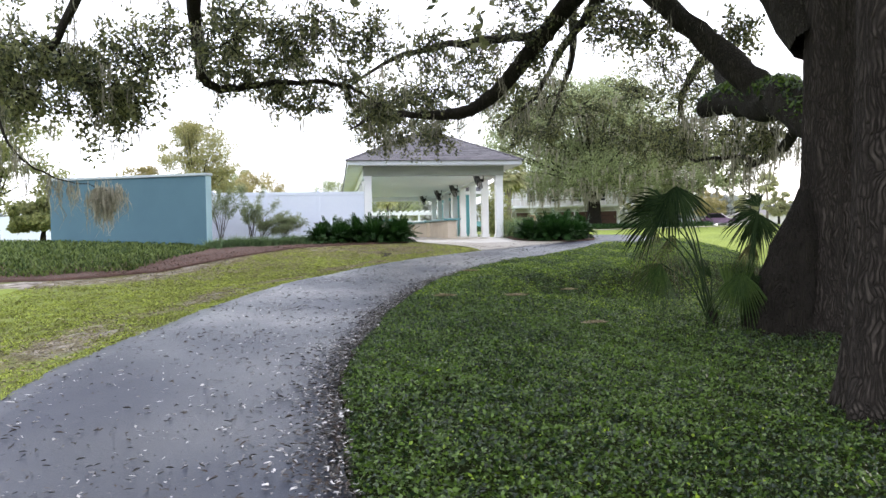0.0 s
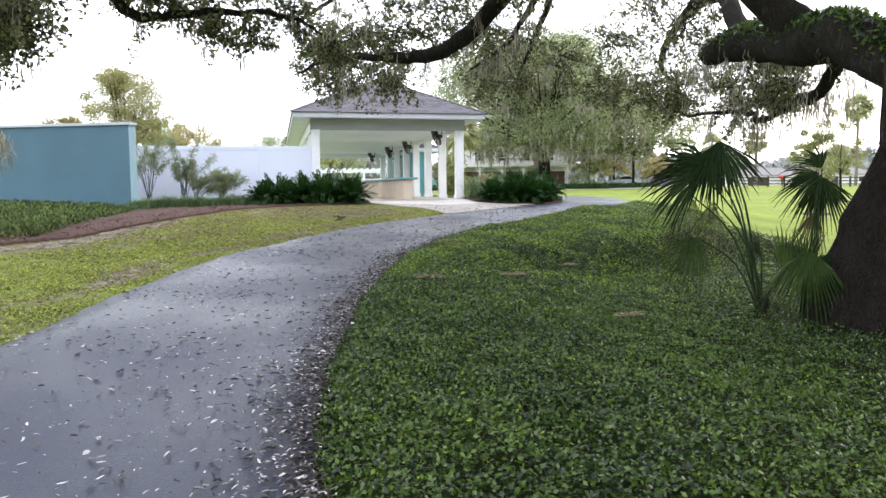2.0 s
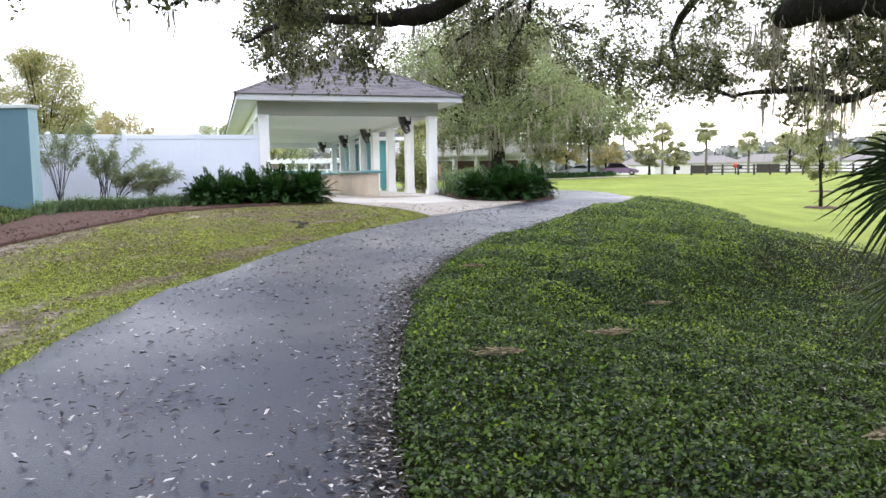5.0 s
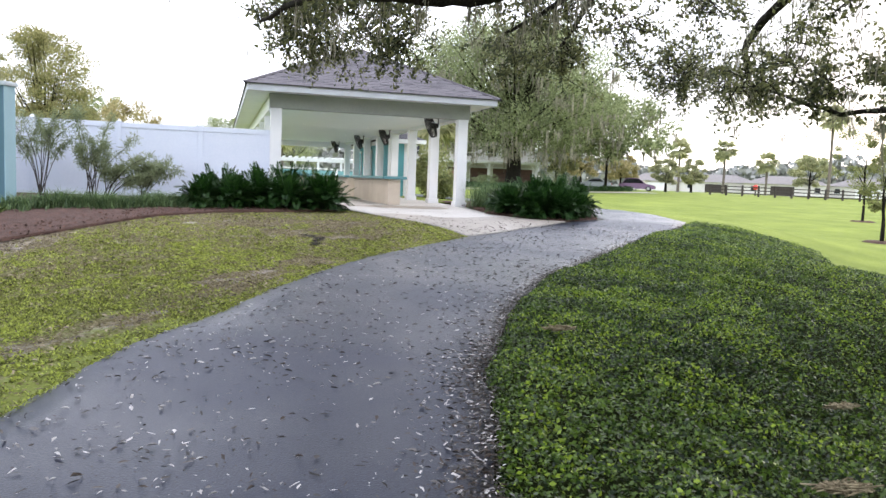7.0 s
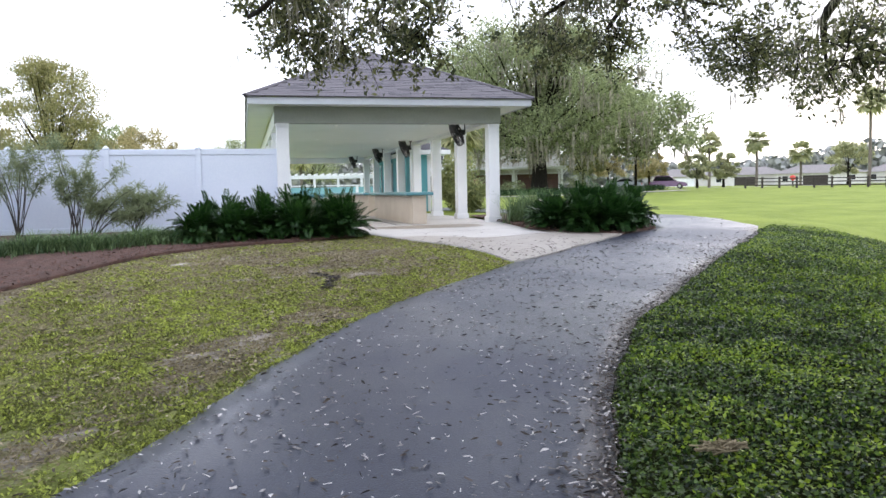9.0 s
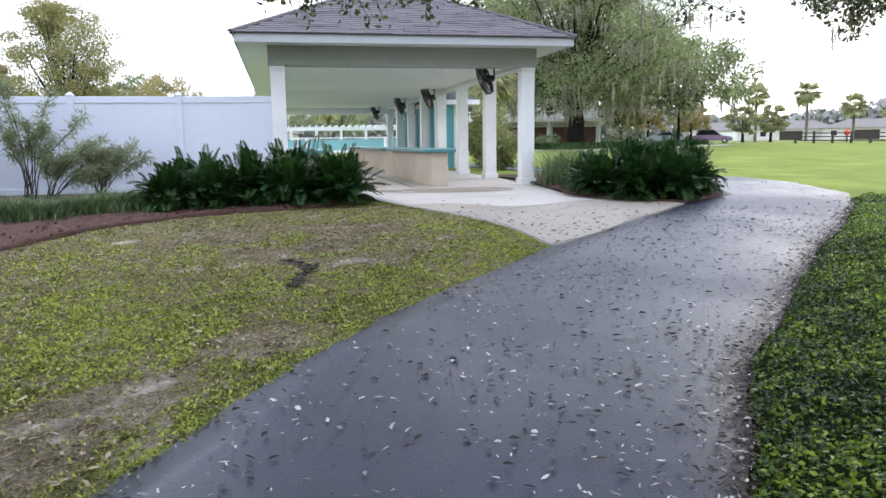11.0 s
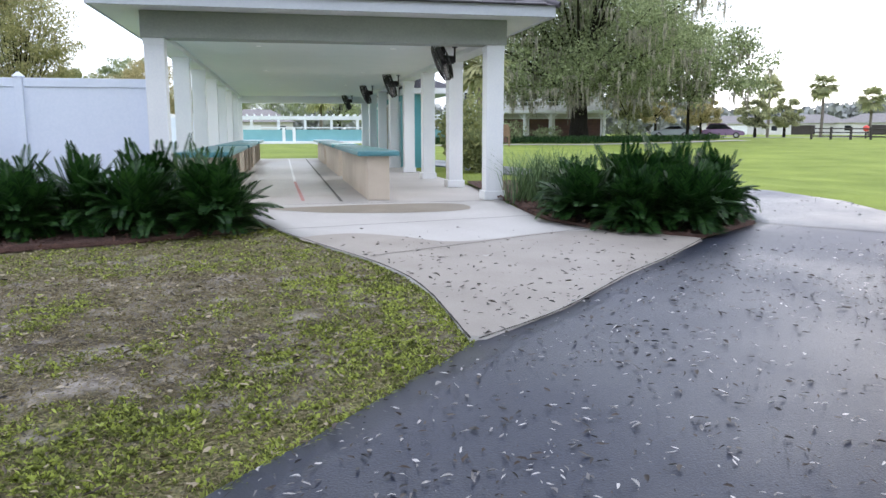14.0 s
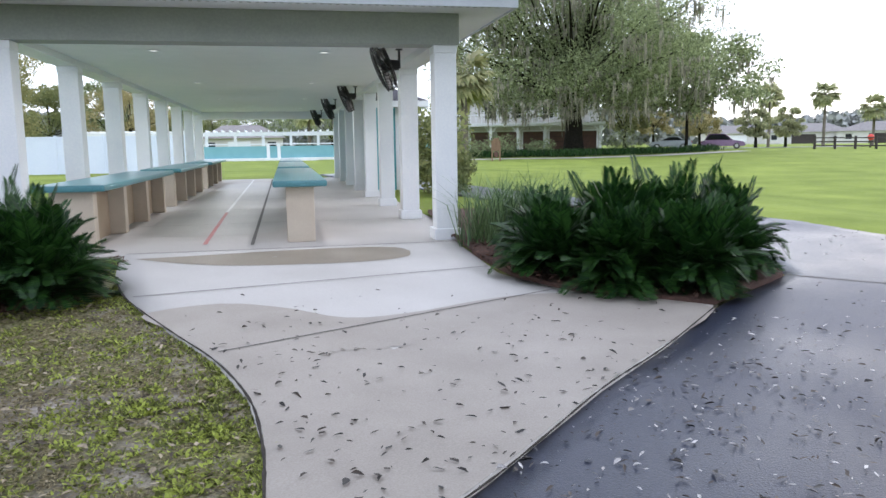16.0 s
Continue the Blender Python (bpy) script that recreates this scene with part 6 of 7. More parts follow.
    lay(x, y, -0.008, rng.uniform(0.03, 0.08, 420), M_LITTERD, "rotted_leaf_scar", "dark streak of rotted leaves in the lawn")
    # chips in the mulch
    x, y = scatter(26000, -6, 2.85, 18, 31, rng, lambda x, y: (y > np.interp(x, BED_FRONT[:, 0], BED_FRONT[:, 1]) - 0.05) & (y < np.interp(x, BED_FRONT[:, 0], BED_FRONT[:, 1]) + 2.2))
    v, f = cards(np.column_stack([x, y, ground_z(x, y) + rng.uniform(0.03, 0.10, len(x))]), rng.uniform(0.03, 0.09, len(x)), rng, 0.35, 0, 0.5)
    stuff("mulch_chips", v, f, M_CHIP, "loose red-brown bark chips", "mulch")
    x, y = scatter(5000, 6.98, 10.2, 27.6, 31.5, rng, lambda x, y: y > np.interp(x, [6.98, 7.05, 7.4, 8.45, 9.0, 10.4], [30.5, 29.3, 28.4, 27.6, 28.3, 30.4]))
    v, f = cards(np.column_stack([x, y, ground_z(x, y) + rng.uniform(0.03, 0.10, len(x))]), rng.uniform(0.03, 0.09, len(x)), rng, 0.35, 0, 0.5)
    stuff("mulch_chips", v, f, M_CHIP, "loose bark chips under the cycads", "mulch")


build_litter()


# tangles of fallen moss on the bank
def build_fallen_moss(x, y, size, seed):
    rng = np.random.default_rng(seed)
    t = thing("fallen_moss", x, y, gz(x, y) + 0.17, "tan tangle of fallen moss on the bank", "moss", "fallen moss tangles")
    ch = []
    for _ in range(150):
        p = np.cumsum(rng.normal(0, size * 0.16, (6, 3)) * np.array([1, 0.5, 0.12]), 0)
        p -= p.mean(0)
        p[:, 2] = np.abs(p[:, 2]) * 1.6
        ch.append(tube_arrays([tuple(q) for q in p], [0.006] * 6, 3))
    v, f = merged(ch)
    tagged(raw("tangle", v, f, M_TANMOSS, t), kind="stuff")


for i, (mx, my, ms) in enumerate(((1.7, 11.9, 0.35), (3.05, 12.6, 0.4), (2.77, 15.6, 0.35), (4.4, 14.0, 0.3), (3.6, 10.2, 0.35))):
    build_fallen_moss(mx, my, ms, 600 + i)


# ---- the distance ----
def bearing(deg, d):
    """A place on the ground d metres from the apron, deg clockwise from +y."""
    x, y = 4.74 + d * math.sin(radians(deg)), 21.37 + d * math.cos(radians(deg))
    return x, y, gz(x, y)


def build_tree(name, x, y, height, radius, trunk_r, material, seed, label, clumps=40, leaf=0.35, per=120, base=0.35, moss=0, bark=None, lean=0.0):
    """A broad-leaved tree: tapered trunk, limbs, a crown of many small leaves, and moss where it has any."""
    rng = np.random.default_rng(seed)
    z = gz(x, y)
    t = thing(name, x, y, z, label, "tree")
    bark = bark or M_DARKBARK
    h0 = height * base
    p = spline([(0, 0, -0.2), (lean * 0.3, 0, h0 * 0.6), (lean, 0.1, h0 * 1.3), (lean, 0, height * 0.75)], 12)
    v, f = tube_arrays([tuple(q) for q in p], np.linspace(trunk_r * 1.15, trunk_r * 0.25, 12), 12, 0.06, random.Random(seed))
    raw("trunk", v, f, bark, t, smooth=True)
    cs, limb = [], []
    for k in range(clumps):
        a = rng.uniform(0, 2 * math.pi)
        u = rng.uniform(0, 1) ** 0.6
        hh = rng.uniform(0, 1)
        rr = radius * u * math.sin(math.pi * (0.18 + 0.72 * hh)) ** 0.7
        c = np.array([rr * math.cos(a) + lean, rr * math.sin(a), h0 + (height - h0) * hh * 0.95])
        cs.append(c)
        if k % 3 == 0:
            q = spline([(lean * 0.7, 0, h0 * rng.uniform(0.8, 1.3)), tuple(c * 0.5 + np.array([0, 0, h0 * 0.55])), tuple(c)], 7)
            limb.append(tube_arrays([tuple(s) for s in q], np.linspace(trunk_r * 0.26, trunk_r * 0.04, 7), 6))
    v, f = merged(limb)
    tagged(raw("branchwork", v, f, bark, t, smooth=True), kind="stuff")
    pts = []
    for c in cs:
        s = radius * rng.uniform(0.13, 0.26)
        d = rng.normal(size=(per, 3))
        d /= np.linalg.norm(d, axis=1)[:, None]
        pts.append(c + d * (s * rng.uniform(0.35, 1.1, per)[:, None]) * np.array([1, 1, 0.75]))
    pts = np.concatenate(pts)
    v, f = cards(pts, leaf * rng.uniform(0.5, 1.3, len(pts)), rng, 0.55, 0.25)
    tagged(raw("crown", v, f, material, t), kind="stuff")
    if moss:
        low = [c + np.array([rng.normal(0, 0.6), rng.normal(0, 0.6), -radius * 0.1]) for c in cs for _ in range(moss)]
        v, f = moss_strands(low, 0.4 + 1.7 * rng.uniform(0, 1, len(low)) ** 2 * radius / 11, rng, 7, 0.12)
        tagged(raw("hanging_moss", v, f, M_MOSSFAR, t), kind="stuff")
    return t


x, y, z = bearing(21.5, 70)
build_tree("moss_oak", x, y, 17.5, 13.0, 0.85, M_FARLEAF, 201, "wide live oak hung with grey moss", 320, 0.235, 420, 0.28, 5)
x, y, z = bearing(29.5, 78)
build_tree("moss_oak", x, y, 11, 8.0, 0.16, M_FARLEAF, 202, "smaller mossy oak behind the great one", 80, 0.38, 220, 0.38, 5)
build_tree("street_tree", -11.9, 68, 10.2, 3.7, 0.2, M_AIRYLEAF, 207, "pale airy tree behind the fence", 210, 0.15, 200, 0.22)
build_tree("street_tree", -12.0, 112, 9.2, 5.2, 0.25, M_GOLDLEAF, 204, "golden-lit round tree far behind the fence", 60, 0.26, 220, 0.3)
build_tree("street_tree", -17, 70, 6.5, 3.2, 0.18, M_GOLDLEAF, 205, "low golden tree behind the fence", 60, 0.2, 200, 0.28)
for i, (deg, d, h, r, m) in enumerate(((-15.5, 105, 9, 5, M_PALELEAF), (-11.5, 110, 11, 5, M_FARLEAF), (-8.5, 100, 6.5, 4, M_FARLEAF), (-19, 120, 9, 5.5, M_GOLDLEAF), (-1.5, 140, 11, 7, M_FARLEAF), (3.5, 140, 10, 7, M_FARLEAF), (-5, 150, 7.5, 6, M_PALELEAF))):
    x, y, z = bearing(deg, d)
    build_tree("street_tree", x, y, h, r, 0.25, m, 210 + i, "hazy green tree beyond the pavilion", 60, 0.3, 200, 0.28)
for i, (px, py, h, r) in enumerate(((-17.5, 42, 7.5, 3.4), (-22, 46, 8.5, 4.0), (-14.5, 40, 2.4, 1.8), (-19.5, 39, 2.2, 2.0))):
    build_tree("street_tree", px, py, h, r, 0.16, M_PALELEAF, 220 + i, "leafy tree beyond the blue wall", 60, 0.2, 180, 0.25)
# trees on the open field
for i, (px, py, h, r, m, lab) in enumerate(((22.3, 30.6, 3.6, 1.25, M_PALELEAF, "staked sapling on the open lawn"), (33.5, 42.5, 5.6, 1.7, M_PALELEAF, "young tree on the open lawn"), (44, 47.0, 6.2, 2.2, M_PALELEAF, "young leafy tree on the open lawn"))):
    build_tree("sapling", px, py, h, r, 0.07, m, 230 + i, lab, 26, 0.12, 120, 0.34)
    bm = bmesh.new()
    bmesh.ops.create_cone(bm, cap_ends=True, segments=20, radius1=0.7, radius2=0.5, depth=0.08, matrix=pose(px, py, gz(px, py) + 0.03))
    tagged(part("mulch_ring", bm, M_MULCH), "ring of mulch round a young tree", "mulch")
for i, (deg, d, h, r, m) in enumerate(((34.1, 100, 4.6, 2.3, M_HAZELEAF), (36.0, 106, 5.0, 2.2, M_HAZELEAF), (25.2, 92, 7, 3.0, M_PALELEAF), (27.2, 100, 7, 3.0, M_GOLDLEAF), (30.4, 110, 6, 3.2, M_GOLDLEAF), (44.5, 110, 6, 3.2, M_HAZELEAF))):
    x, y, z = bearing(deg, d)
    build_tree("street_tree", x, y, h, r, 0.2, m, 240 + i, "rounded tree by the far road", 40, 0.3, 170, 0.30)


def build_cabbage_palm(x, y, height, size, seed, label, material=M_PALMFAR, n=40):
    rng = np.random.default_rng(seed)
    p = thing("cabbage_palm", x, y, gz(x, y), label, "palm", "cabbage palms")
    path = spline([(0, 0, -0.2), (0.05, 0, height * 0.5), (0.0, 0.05, height)], 9)
    v, f = tube_arrays([tuple(q) for q in path], np.linspace(0.22, 0.16, 9), 9, 0.05, random.Random(seed))
    raw("trunk", v, f, M_PALMBARK, p)
    chunks = []
    for k in range(n):
        yaw, el = rng.uniform(0, 6.28), math.asin(rng.uniform(-0.75, 1.0))
        d = np.array([math.cos(yaw) * math.cos(el), math.sin(yaw) * math.cos(el), math.sin(el)])
        hub = np.array([0, 0, height]) + d * size * 0.55
        leaf, stalk = fan_leaf((0, 0, height), tuple(hub), tuple(d), size * 0.75, rng, 14, 2.6, 0.30, 0.10)
        chunks += [leaf, stalk]
    v, f = merged(chunks)
    tagged(raw("crown", v, f, material, p), kind="stuff")


build_cabbage_palm(13.1, 56.7, 4.6, 1.5, 301, "cabbage palm with yellow-green crown near the pavilion", M_PALMFAR, 40)
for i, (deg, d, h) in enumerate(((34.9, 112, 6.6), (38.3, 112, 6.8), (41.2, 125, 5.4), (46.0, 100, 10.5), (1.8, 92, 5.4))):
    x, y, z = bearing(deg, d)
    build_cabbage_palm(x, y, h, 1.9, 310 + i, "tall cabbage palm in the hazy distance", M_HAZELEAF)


# far woods along the skyline
def build_woods():
    rng = np.random.default_rng(401)
    pts = []
    for deg in np.arange(-75, 100, 0.35):
        d = 235 + rng.uniform(-12, 12)
        x, y, z = bearing(float(deg), d)
        h = 7.5 + 2.5 * math.sin(deg * 0.31) + rng.uniform(-1, 2)
        n = 95
        q = np.column_stack([rng.normal(x, 1.6, n), rng.normal(y, 2.0, n), z + h * rng.uniform(0, 1, n) ** 0.8])
        pts.append(q)
    pts = np.concatenate(pts)
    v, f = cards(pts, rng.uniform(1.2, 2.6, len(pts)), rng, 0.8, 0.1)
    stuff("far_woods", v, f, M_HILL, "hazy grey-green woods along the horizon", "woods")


build_woods()


# ---- buildings across the lawn ----
def build_barn():
    """White two-storey building with a porch of braced posts and brown garage doors, behind the oak."""
    x, y, z = bearing(17.6, 82)
    b = thing("carriage_house", x, y, z, "white building with braced porch posts and brown garage doors", "building")
    b.matrix_basis = pose(x, y, z, 0, 0, -18)
    part("wall", boxes((-9, 3.0, 0, 8.5, 10, 6.2)), M_HOUSE, b)
    part("porch_roof", boxes((-9.4, -0.3, 2.75, 8.9, 2.99, 3.1), bevel=0.03), M_WHITE, b)
    for k in range(7):
        px = -9.0 + k * 2.9
        post = part("post", boxes((px - 0.13, -0.1, 0, px + 0.13, 0.16, 2.75), bevel=0.01), M_WHITE, b)
        for s in (-1, 1):
            bm = boxes((-0.06, -0.06, 0, 0.06, 0.06, 0.9))
            bmesh.ops.transform(bm, matrix=Matrix.Translation((px + s * 0.1, 0.03, 2.1)) @ pose(0, 0, 0, 0, 42 * s, 0), verts=bm.verts)
            part("brace", bm, M_WHITE, post)
    for k in range(6):
        px = -8.6 + k * 2.9
        d = part("garage_door", boxes((px + 0.15, 2.9, 0.02, px + 2.35, 2.996, 2.2), bevel=0.01), M_BROWN, b, "brown panelled garage door")
        for j in range(3):
            part("panel_line", boxes((px + 0.2, 2.88, 0.5 + j * 0.55, px + 2.3, 2.898, 0.53 + j * 0.55)), M_DARKWOOD, d)
        part("door_frame", boxes((px + 0.03, 2.86, 0, px + 0.145, 2.998, 2.36), (px + 2.355, 2.86, 0, px + 2.47, 2.998, 2.36), (px + 0.146, 2.86, 2.202, px + 2.354, 2.998, 2.36)), M_WHITE, b)
    for k in range(5):
        px = -7.2 + k * 3.2
        w = part("window", boxes((px, 2.93, 3.7, px + 1.1, 2.996, 5.2)), M_DARKGLASS, b)
        part("window_frame", boxes((px - 0.1, 2.9, 3.6, px - 0.002, 2.998, 5.3), (px + 1.102, 2.9, 3.6, px + 1.2, 2.998, 5.3), (px - 0.002, 2.9, 5.202, px + 1.102, 2.998, 5.3)), M_WHITE, w)
    for k in range(30):
        px = -9.0 + k * 0.6
        part("baluster", boxes((px, 0.0, 3.1, px + 0.06, 0.06, 3.95)), M_WHITE, b)
    part("handrail", boxes((-9.2, -0.03, 3.95, 8.7, 0.09, 4.05)), M_WHITE, b)
    bm = bmesh.new()
    p = [bm.verts.new(c) for c in ((-9.6, 2.4, 6.2), (9.1, 2.4, 6.2), (9.1, 10.6, 6.2), (-9.6, 10.6, 6.2), (-6, 6.5, 8.2), (5.5, 6.5, 8.2))]
    for f in ((0, 1, 5, 4), (1, 2, 5), (2, 3, 4, 5), (3, 0, 4), (3, 2, 1, 0)):
        bm.faces.new([p[i] for i in f])
    part("roof", bm, M_ROOFBROWN, b)


build_barn()


def build_house(deg, d, width, seed, label, wall=M_HOUSE):
    x, y, z = bearing(deg, d)
    h = thing("bungalow", x, y, z, label, "house", "far bungalows")
    h.matrix_basis = pose(x, y, z, 0, 0, -deg)
    w = width / 2
    part("wall", boxes((-w, 0, 0, w, 7, 2.6)), wall, h)
    part("garage_door", boxes((-w * 0.35, -0.05, 0, w * 0.2, -0.002, 2.1)), M_DARKWOOD if seed < 3 else M_WHITE, h, "dark garage door" if seed < 3 else "white garage door")
    for s in (-0.75, 0.72):
        q = part("window", boxes((s * w - 0.6, -0.05, 0.9, s * w + 0.6, -0.002, 2.0)), M_DARKGLASS, h)
        part("sill", boxes((s * w - 0.7, -0.12, 0.8, s * w + 0.7, -0.003, 0.9)), M_WHITE, q)
    bm = bmesh.new()
    p = [bm.verts.new(c) for c in ((-w - 0.5, -0.6, 2.6), (w + 0.5, -0.6, 2.6), (w + 0.5, 7.6, 2.6), (-w - 0.5, 7.6, 2.6), (-w * 0.45, 3.5, 4.6), (w * 0.45, 3.5, 4.6))]
    for f in ((0, 1, 5, 4), (1, 2, 5), (2, 3, 4, 5), (3, 0, 4), (3, 2, 1, 0)):
        bm.faces.new([p[i] for i in f])
    part("roof", bm, M_ROOFBROWN, h)


build_house(37.3, 190, 18, 1, "pale bungalow with a dark garage beyond the fence")
build_house(42.0, 186, 19, 2, "pale bungalow with hip roof beyond the fence")
build_house(33.0, 200, 18, 3, "low pale bungalow beyond the road")
build_house(47.5, 190, 19, 4, "pale bungalow at the field's far side")
build_house(-23, 95, 16, 6, "low white-roofed building behind the blue wall")
build_house(-3.0, 118, 12, 7, "brown-roofed pool house behind the pergola")


def build_pergola():
    """Pale pool wall and white pergola at the lawn's far end."""
    x0, x1, y0, z = -14.0, 20.0, 96.0, 1.4
    w = thing("pool_wall", 0, 0, 0, "pale blue pool enclosure wall with a white base", "wall")
    part("wall", boxes((x0, y0, z, x1, y0 + 0.2, z + 1.35)), M_POOLWALL, w)
    part("base_course", boxes((x0, y0 - 0.5, z - 0.1, x1, y0 - 0.002, z + 0.22), bevel=0.02), M_WHITE, w)
    for px in (3.2, 4.2, -6.0, 12.5):
        part("gate_post", boxes((px - 0.15, y0 - 0.1, z, px + 0.15, y0 - 0.003, z + 1.6), bevel=0.01), M_WHITE, w)
    p = thing("pergola", 0, 0, 0, "long white timber pergola beside the pool", "pergola")
    for k in range(13):
        px = x0 + 0.5 + k * 2.7
        part("post", boxes((px - 0.13, y0 + 3, z, px + 0.13, y0 + 3.26, z + 2.4), bevel=0.01), M_WHITE, p)
    part("beam", boxes((x0, y0 + 2.95, z + 2.4, x1, y0 + 3.3, z + 2.75)), M_WHITE, p)
    part("beam", boxes((x0, y0 + 5.95, z + 2.4, x1, y0 + 6.3, z + 2.75)), M_WHITE, p)
    for k in range(46):
        px = x0 + 0.2 + k * 0.74
        part("rafter", boxes((px - 0.04, y0 + 2.5, z + 2.752, px + 0.04, y0 + 6.8, z + 2.95)), M_WHITE, p)
    part("rail", boxes((x0, y0 + 3.05, z + 1.5, x1, y0 + 3.2, z + 1.62)), M_WHITE, p)


build_pergola()


# ---- fences, cars and small things on the field ----
def build_rail_fence():
    f = thing("rail_fence", 0, 0, 0, "dark timber three-rail fence beyond the lawn", "fence")
    a, b = np.array(bearing(37.8, 88)), np.array(bearing(56, 96))
    n = 16
    for k in range(n + 1):
        p = a + (b - a) * k / n
        z = gz(p[0], p[1])
        part("post", boxes((p[0] - 0.09, p[1] - 0.09, z - 0.1, p[0] + 0.09, p[1] + 0.09, z + 1.3)), M_DARKWOOD, f)
        if k < n:
            q = a + (b - a) * (k + 1) / n
            zq = gz(q[0], q[1])
            for h in (0.3, 0.7, 1.1):
                v, fc = tube_arrays([(p[0], p[1], z + h), (q[0], q[1], zq + h)], (0.08, 0.08), 4)
                raw("rail", v, fc, M_DARKWOOD, f)


build_rail_fence()


def build_car(deg, d, yaw, paint, label, tall):
    """A parked car seen side on: shaped body, glass, wheels and lamps."""
    x, y, z = bearing(deg, d)
    c = thing("parked_car", x, y, z, label, "car", "cars by the road")
    c.matrix_basis = pose(x, y, z + 0.02, 0, 0, yaw)
    top = 1.68 if tall else 1.46
    low = [(-2.25, 0.30), (-2.32, 0.62), (-2.2, 0.92), (-1.3, 1.0), (0.9, 0.98), (2.05, 0.80), (2.3, 0.60), (2.25, 0.30)]
    cab = [(-1.95 if tall else -1.5, 0.98), (-1.55 if tall else -0.85, top - 0.05), (-0.6, top), (0.15, top - 0.05), (1.05, 0.96)]

    def shell(pts, hw, hw_top):
        bm = bmesh.new()
        zs = [p[1] for p in pts]
        lo, hi = min(zs), max(zs)
        L, R = [], []
        for px, pz in pts:
            w = hw + (hw_top - hw) * (pz - lo) / (hi - lo)
            L.append(bm.verts.new((px, -w, pz)))
            R.append(bm.verts.new((px, w, pz)))
        n = len(pts)
        bm.faces.new(L[::-1])
        bm.faces.new(R)
        for i in range(n):
            bm.faces.new((L[i], L[(i + 1) % n], R[(i + 1) % n], R[i]))
        bmesh.ops.recalc_face_normals(bm, faces=bm.faces)
        bmesh.ops.bevel(bm, geom=bm.edges[:], offset=0.05, segments=2, affect="EDGES")
        return bm

    body = part("body", shell(low, 0.90, 0.86), paint, c)
    part("roof", shell(cab, 0.84, 0.66), paint, c)
    side = [(-1.75 if tall else -1.25, 1.03), (-1.4 if tall else -0.8, top - 0.12), (0.12, top - 0.13), (0.82, 1.03)]
    for s in (-1, 1):
        bm = bmesh.new()
        vs = [bm.verts.new((px, s * (0.845 - 0.18 * (pz - 0.98) / (top - 0.98) + 0.02), pz)) for px, pz in side]
        bm.faces.new(vs)
        bmesh.ops.solidify(bm, geom=bm.faces[:], thickness=0.01)
        part("side_window", bm, M_DARKGLASS, c)
    for wx in (-1.4, 1.4):
        for s in (-1, 1):
            bm = bmesh.new()
            bmesh.ops.create_cone(bm, cap_ends=True, segments=20, radius1=0.33, radius2=0.33, depth=0.22, matrix=pose(wx, s * 0.82, 0.33, 90, 0, 0))
            bmesh.ops.bevel(bm, geom=[e for e in bm.edges if len(e.link_faces) == 2], offset=0.02, segments=1, affect="EDGES")
            wh = part("wheel", bm, M_RUBBER, c)
            bm = bmesh.new()
            bmesh.ops.create_cone(bm, cap_ends=True, segments=16, radius1=0.2, radius2=0.17, depth=0.06, matrix=pose(wx, s * 0.94, 0.33, 90 * -s, 0, 0))
            part("rim", bm, M_CHROME, wh)
    for s in (-1, 1):
        part("headlight", boxes((2.12, s * 0.66 - 0.14, 0.62, 2.31, s * 0.66 + 0.14, 0.76), bevel=0.03), M_LAMP, c)
        part("tail_light", boxes((-2.33, s * 0.68 - 0.1, 0.68, -2.2, s * 0.68 + 0.1, 0.86), bevel=0.03), M_TAIL, c)
        part("mirror", boxes((0.72, s * 0.98 - 0.08, 0.98, 0.85, s * 0.98 + 0.08, 1.1), bevel=0.03), paint, c)


build_car(28.4, 88, 150, M_CARGREY, "silver hatchback parked by the road", False)
build_car(32.0, 90, -35, M_CARWINE, "dark wine-coloured crossover parked by the road", True)


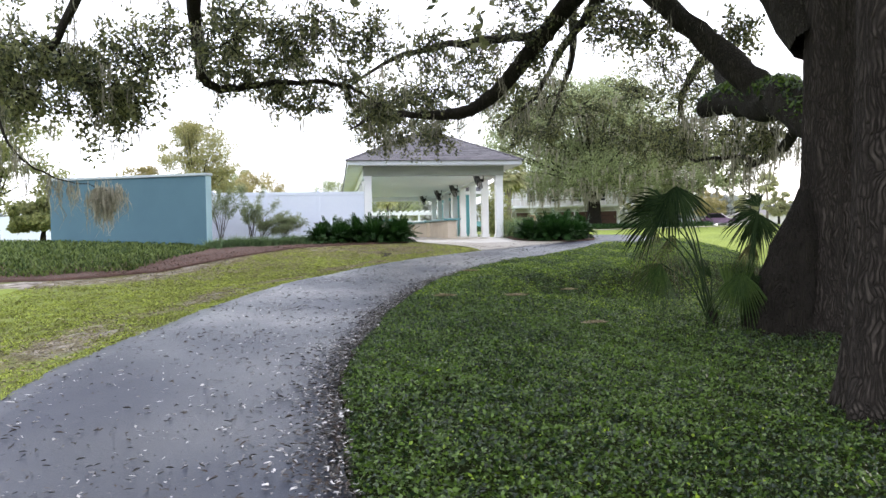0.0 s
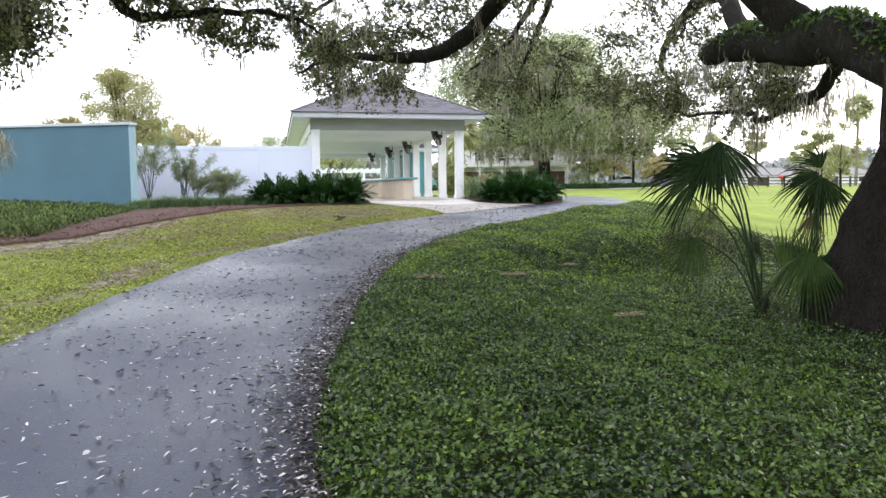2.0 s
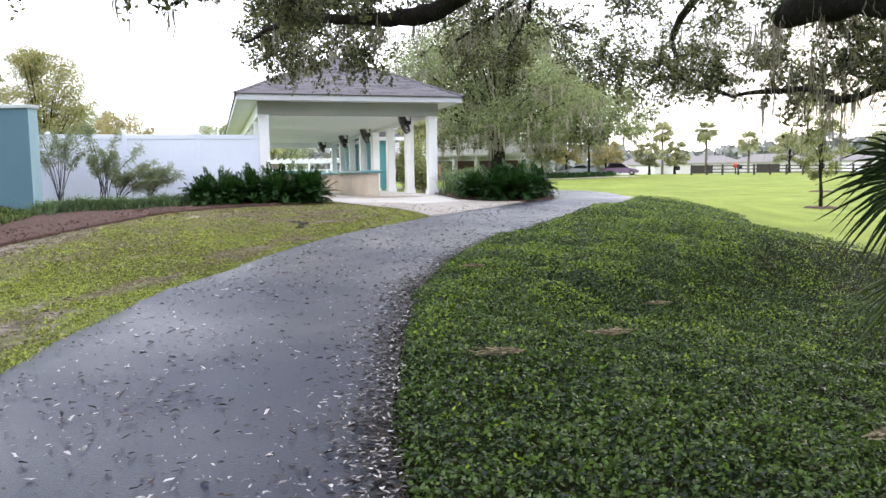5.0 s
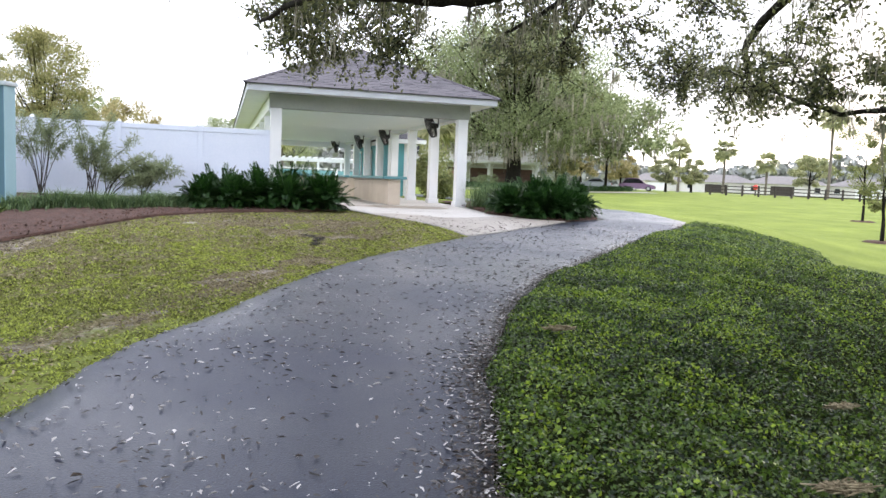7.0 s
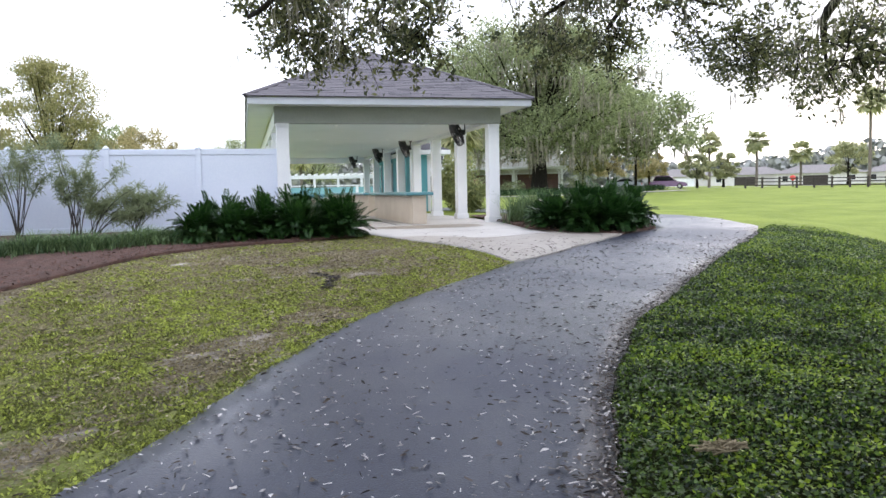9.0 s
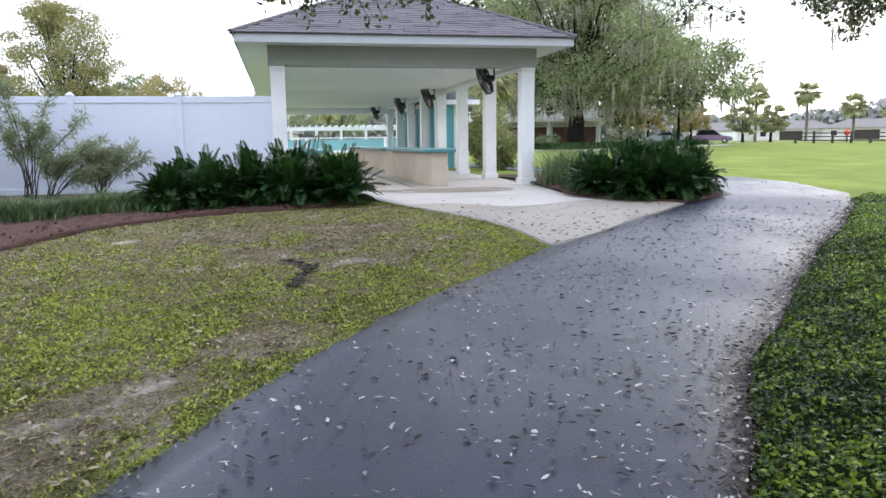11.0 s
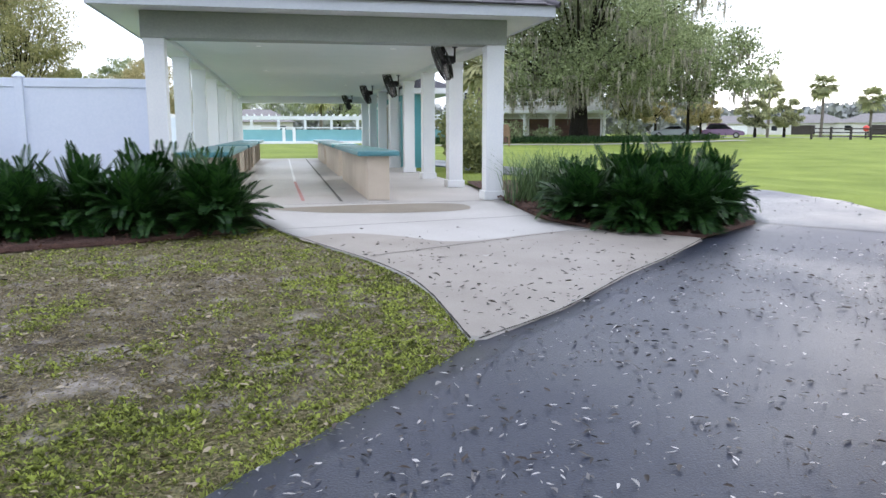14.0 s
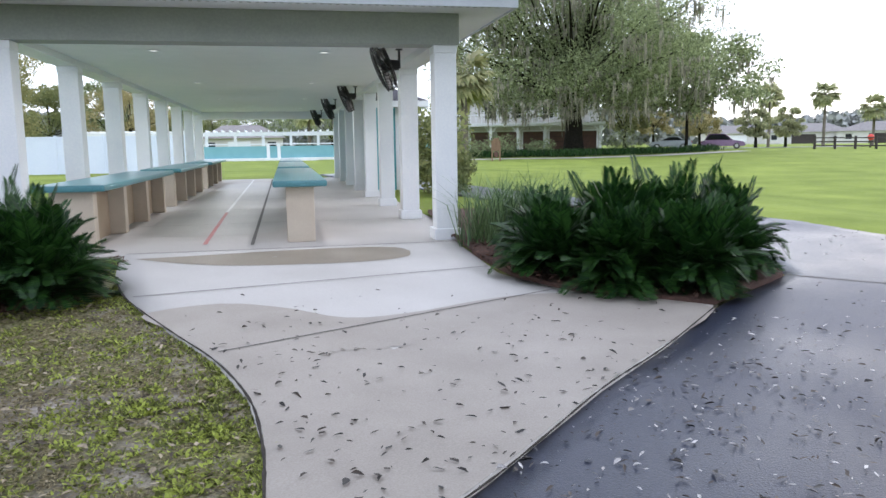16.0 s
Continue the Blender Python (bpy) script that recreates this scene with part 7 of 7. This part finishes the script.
def build_far_bed():
    """Planted strip with a pale walk in front, before the carriage house."""
    rng = np.random.default_rng(501)
    b = bearing
    for dd, lift, w, m, nm, lab in ((58.5, 0.03, 1.6, M_CONCRETE, "far_walk", "pale curving concrete walk across the lawn"),):
        degs = np.linspace(6, 33.5, 60)
        dist_ = dd + np.interp(degs, [6, 22, 28, 33.5], [0, 2, 8, 20])
        c = np.array([b(float(a), float(q))[:2] for a, q in zip(degs, dist_)])
        t = np.gradient(c, axis=0)
        nn = np.column_stack([-t[:, 1], t[:, 0]]) / np.linalg.norm(t, axis=1)[:, None]
        p = np.concatenate([c - nn * w / 2, c + nn * w / 2])
        k = len(c)
        v = np.column_stack([p, ground_z(p[:, 0], p[:, 1]) + lift])
        tagged(raw(nm, v, [(i, i + 1, i + 1 + k, i + k) for i in range(k - 1)], m), lab, "path", kind="structure")
    pts = []
    for a in np.linspace(8, 31.5, 900):
        q = 60.5 + np.interp(a, [8, 22, 28, 31.5], [0, 2.5, 9, 17]) + rng.uniform(0, 5)
        x, y, z = b(float(a), float(q))
        n = 16
        pts.append(np.column_stack([rng.normal(x, 0.4, n), rng.normal(y, 0.4, n), z + rng.uniform(0.02, 0.3, n)]))
    pts = np.concatenate(pts)
    v, f = blades(pts, rng.uniform(0.2, 0.5, len(pts)), rng, 0.06, 0.5)
    stuff("planted_strip", v, f, M_CYCAD, "dark green grasses planted along the walk", "plants")
    for i, (a, q, r, h) in enumerate(((13.6, 62, 1.4, 1.5), (16.0, 63, 1.6, 1.9), (19.0, 66, 1.3, 1.4), (25.0, 72, 1.8, 2.2), (10.8, 21.0, 0.65, 2.2), (12.2, 19.6, 0.6, 1.2), (11.6, 24, 0.9, 2.6))):
        x, y, z = b(a, q)
        s = thing("round_shrub", x, y, z, "leafy green shrub beside the lawn", "shrub", "shrubs round the lawn")
        n = 1500
        d = rng.normal(size=(n, 3))
        d /= np.linalg.norm(d, axis=1)[:, None]
        p = d * (rng.uniform(0.55, 1.08, n) * (1 + 0.2 * np.sin(d[:, 0] * 7 + d[:, 2] * 5)))[:, None] * np.array([r, r, h / 2]) + np.array([0, 0, h / 2])
        p[:, 2] = np.maximum(p[:, 2], 0.03)
        v, f = cards(p, rng.uniform(0.1, 0.22, n), rng, 0.5)
        raw("foliage", v, f, M_FARLEAF if i < 4 else M_PALELEAF, s)


build_far_bed()


def build_swing_frame():
    x, y, z = bearing(15.75, 56)
    s = thing("timber_frame", x, y, z, "small weathered timber post frame on the lawn", "post frame")
    s.matrix_basis = pose(x, y, z, 0, 0, -16)
    for px in (-0.28, 0.28):
        part("post", boxes((px - 0.06, -0.06, 0, px + 0.06, 0.06, 1.5), bevel=0.01), M_WOOD, s)
    part("head_board", boxes((-0.22, -0.05, 0.75, 0.22, 0.05, 1.68), bevel=0.06), M_WOOD, s)
    part("box", boxes((-0.15, -0.1, 0.3, 0.15, 0.1, 0.7), bevel=0.02), M_BROWN, s)


build_swing_frame()


def build_marker():
    x, y, z = bearing(41.1, 92)
    s = thing("red_marker", x, y, z, "bright red rounded marker by the far fence", "marker")
    bm = bmesh.new()
    bmesh.ops.create_uvsphere(bm, u_segments=14, v_segments=10, radius=0.4)
    for v in bm.verts:
        v.co = Vector((v.co.x, v.co.y * 0.5, v.co.z * 0.85 + 1.1))
    part("panel", bm, M_RED, s)
    part("post", boxes((-0.06, -0.06, 0, 0.06, 0.06, 0.85)), M_DARKWOOD, s)


build_marker()
# road beyond the field
rd = [bearing(a, d) for a, d in ((20, 84), (27, 92), (33, 97), (40, 104), (50, 112), (62, 120))]
rc = spline([(p[0], p[1]) for p in rd], 50)
rt = np.gradient(rc, axis=0)
rn = np.column_stack([-rt[:, 1], rt[:, 0]]) / np.linalg.norm(rt, axis=1)[:, None]
rp = np.concatenate([rc - rn * 3.2, rc + rn * 3.2])
tagged(raw("road", np.column_stack([rp, ground_z(rp[:, 0], rp[:, 1]) + 0.04]), [(i, i + 1, i + 51, i + 50) for i in range(49)], M_ASPHALT), "grey road past the far side of the lawn", "road", kind="structure")
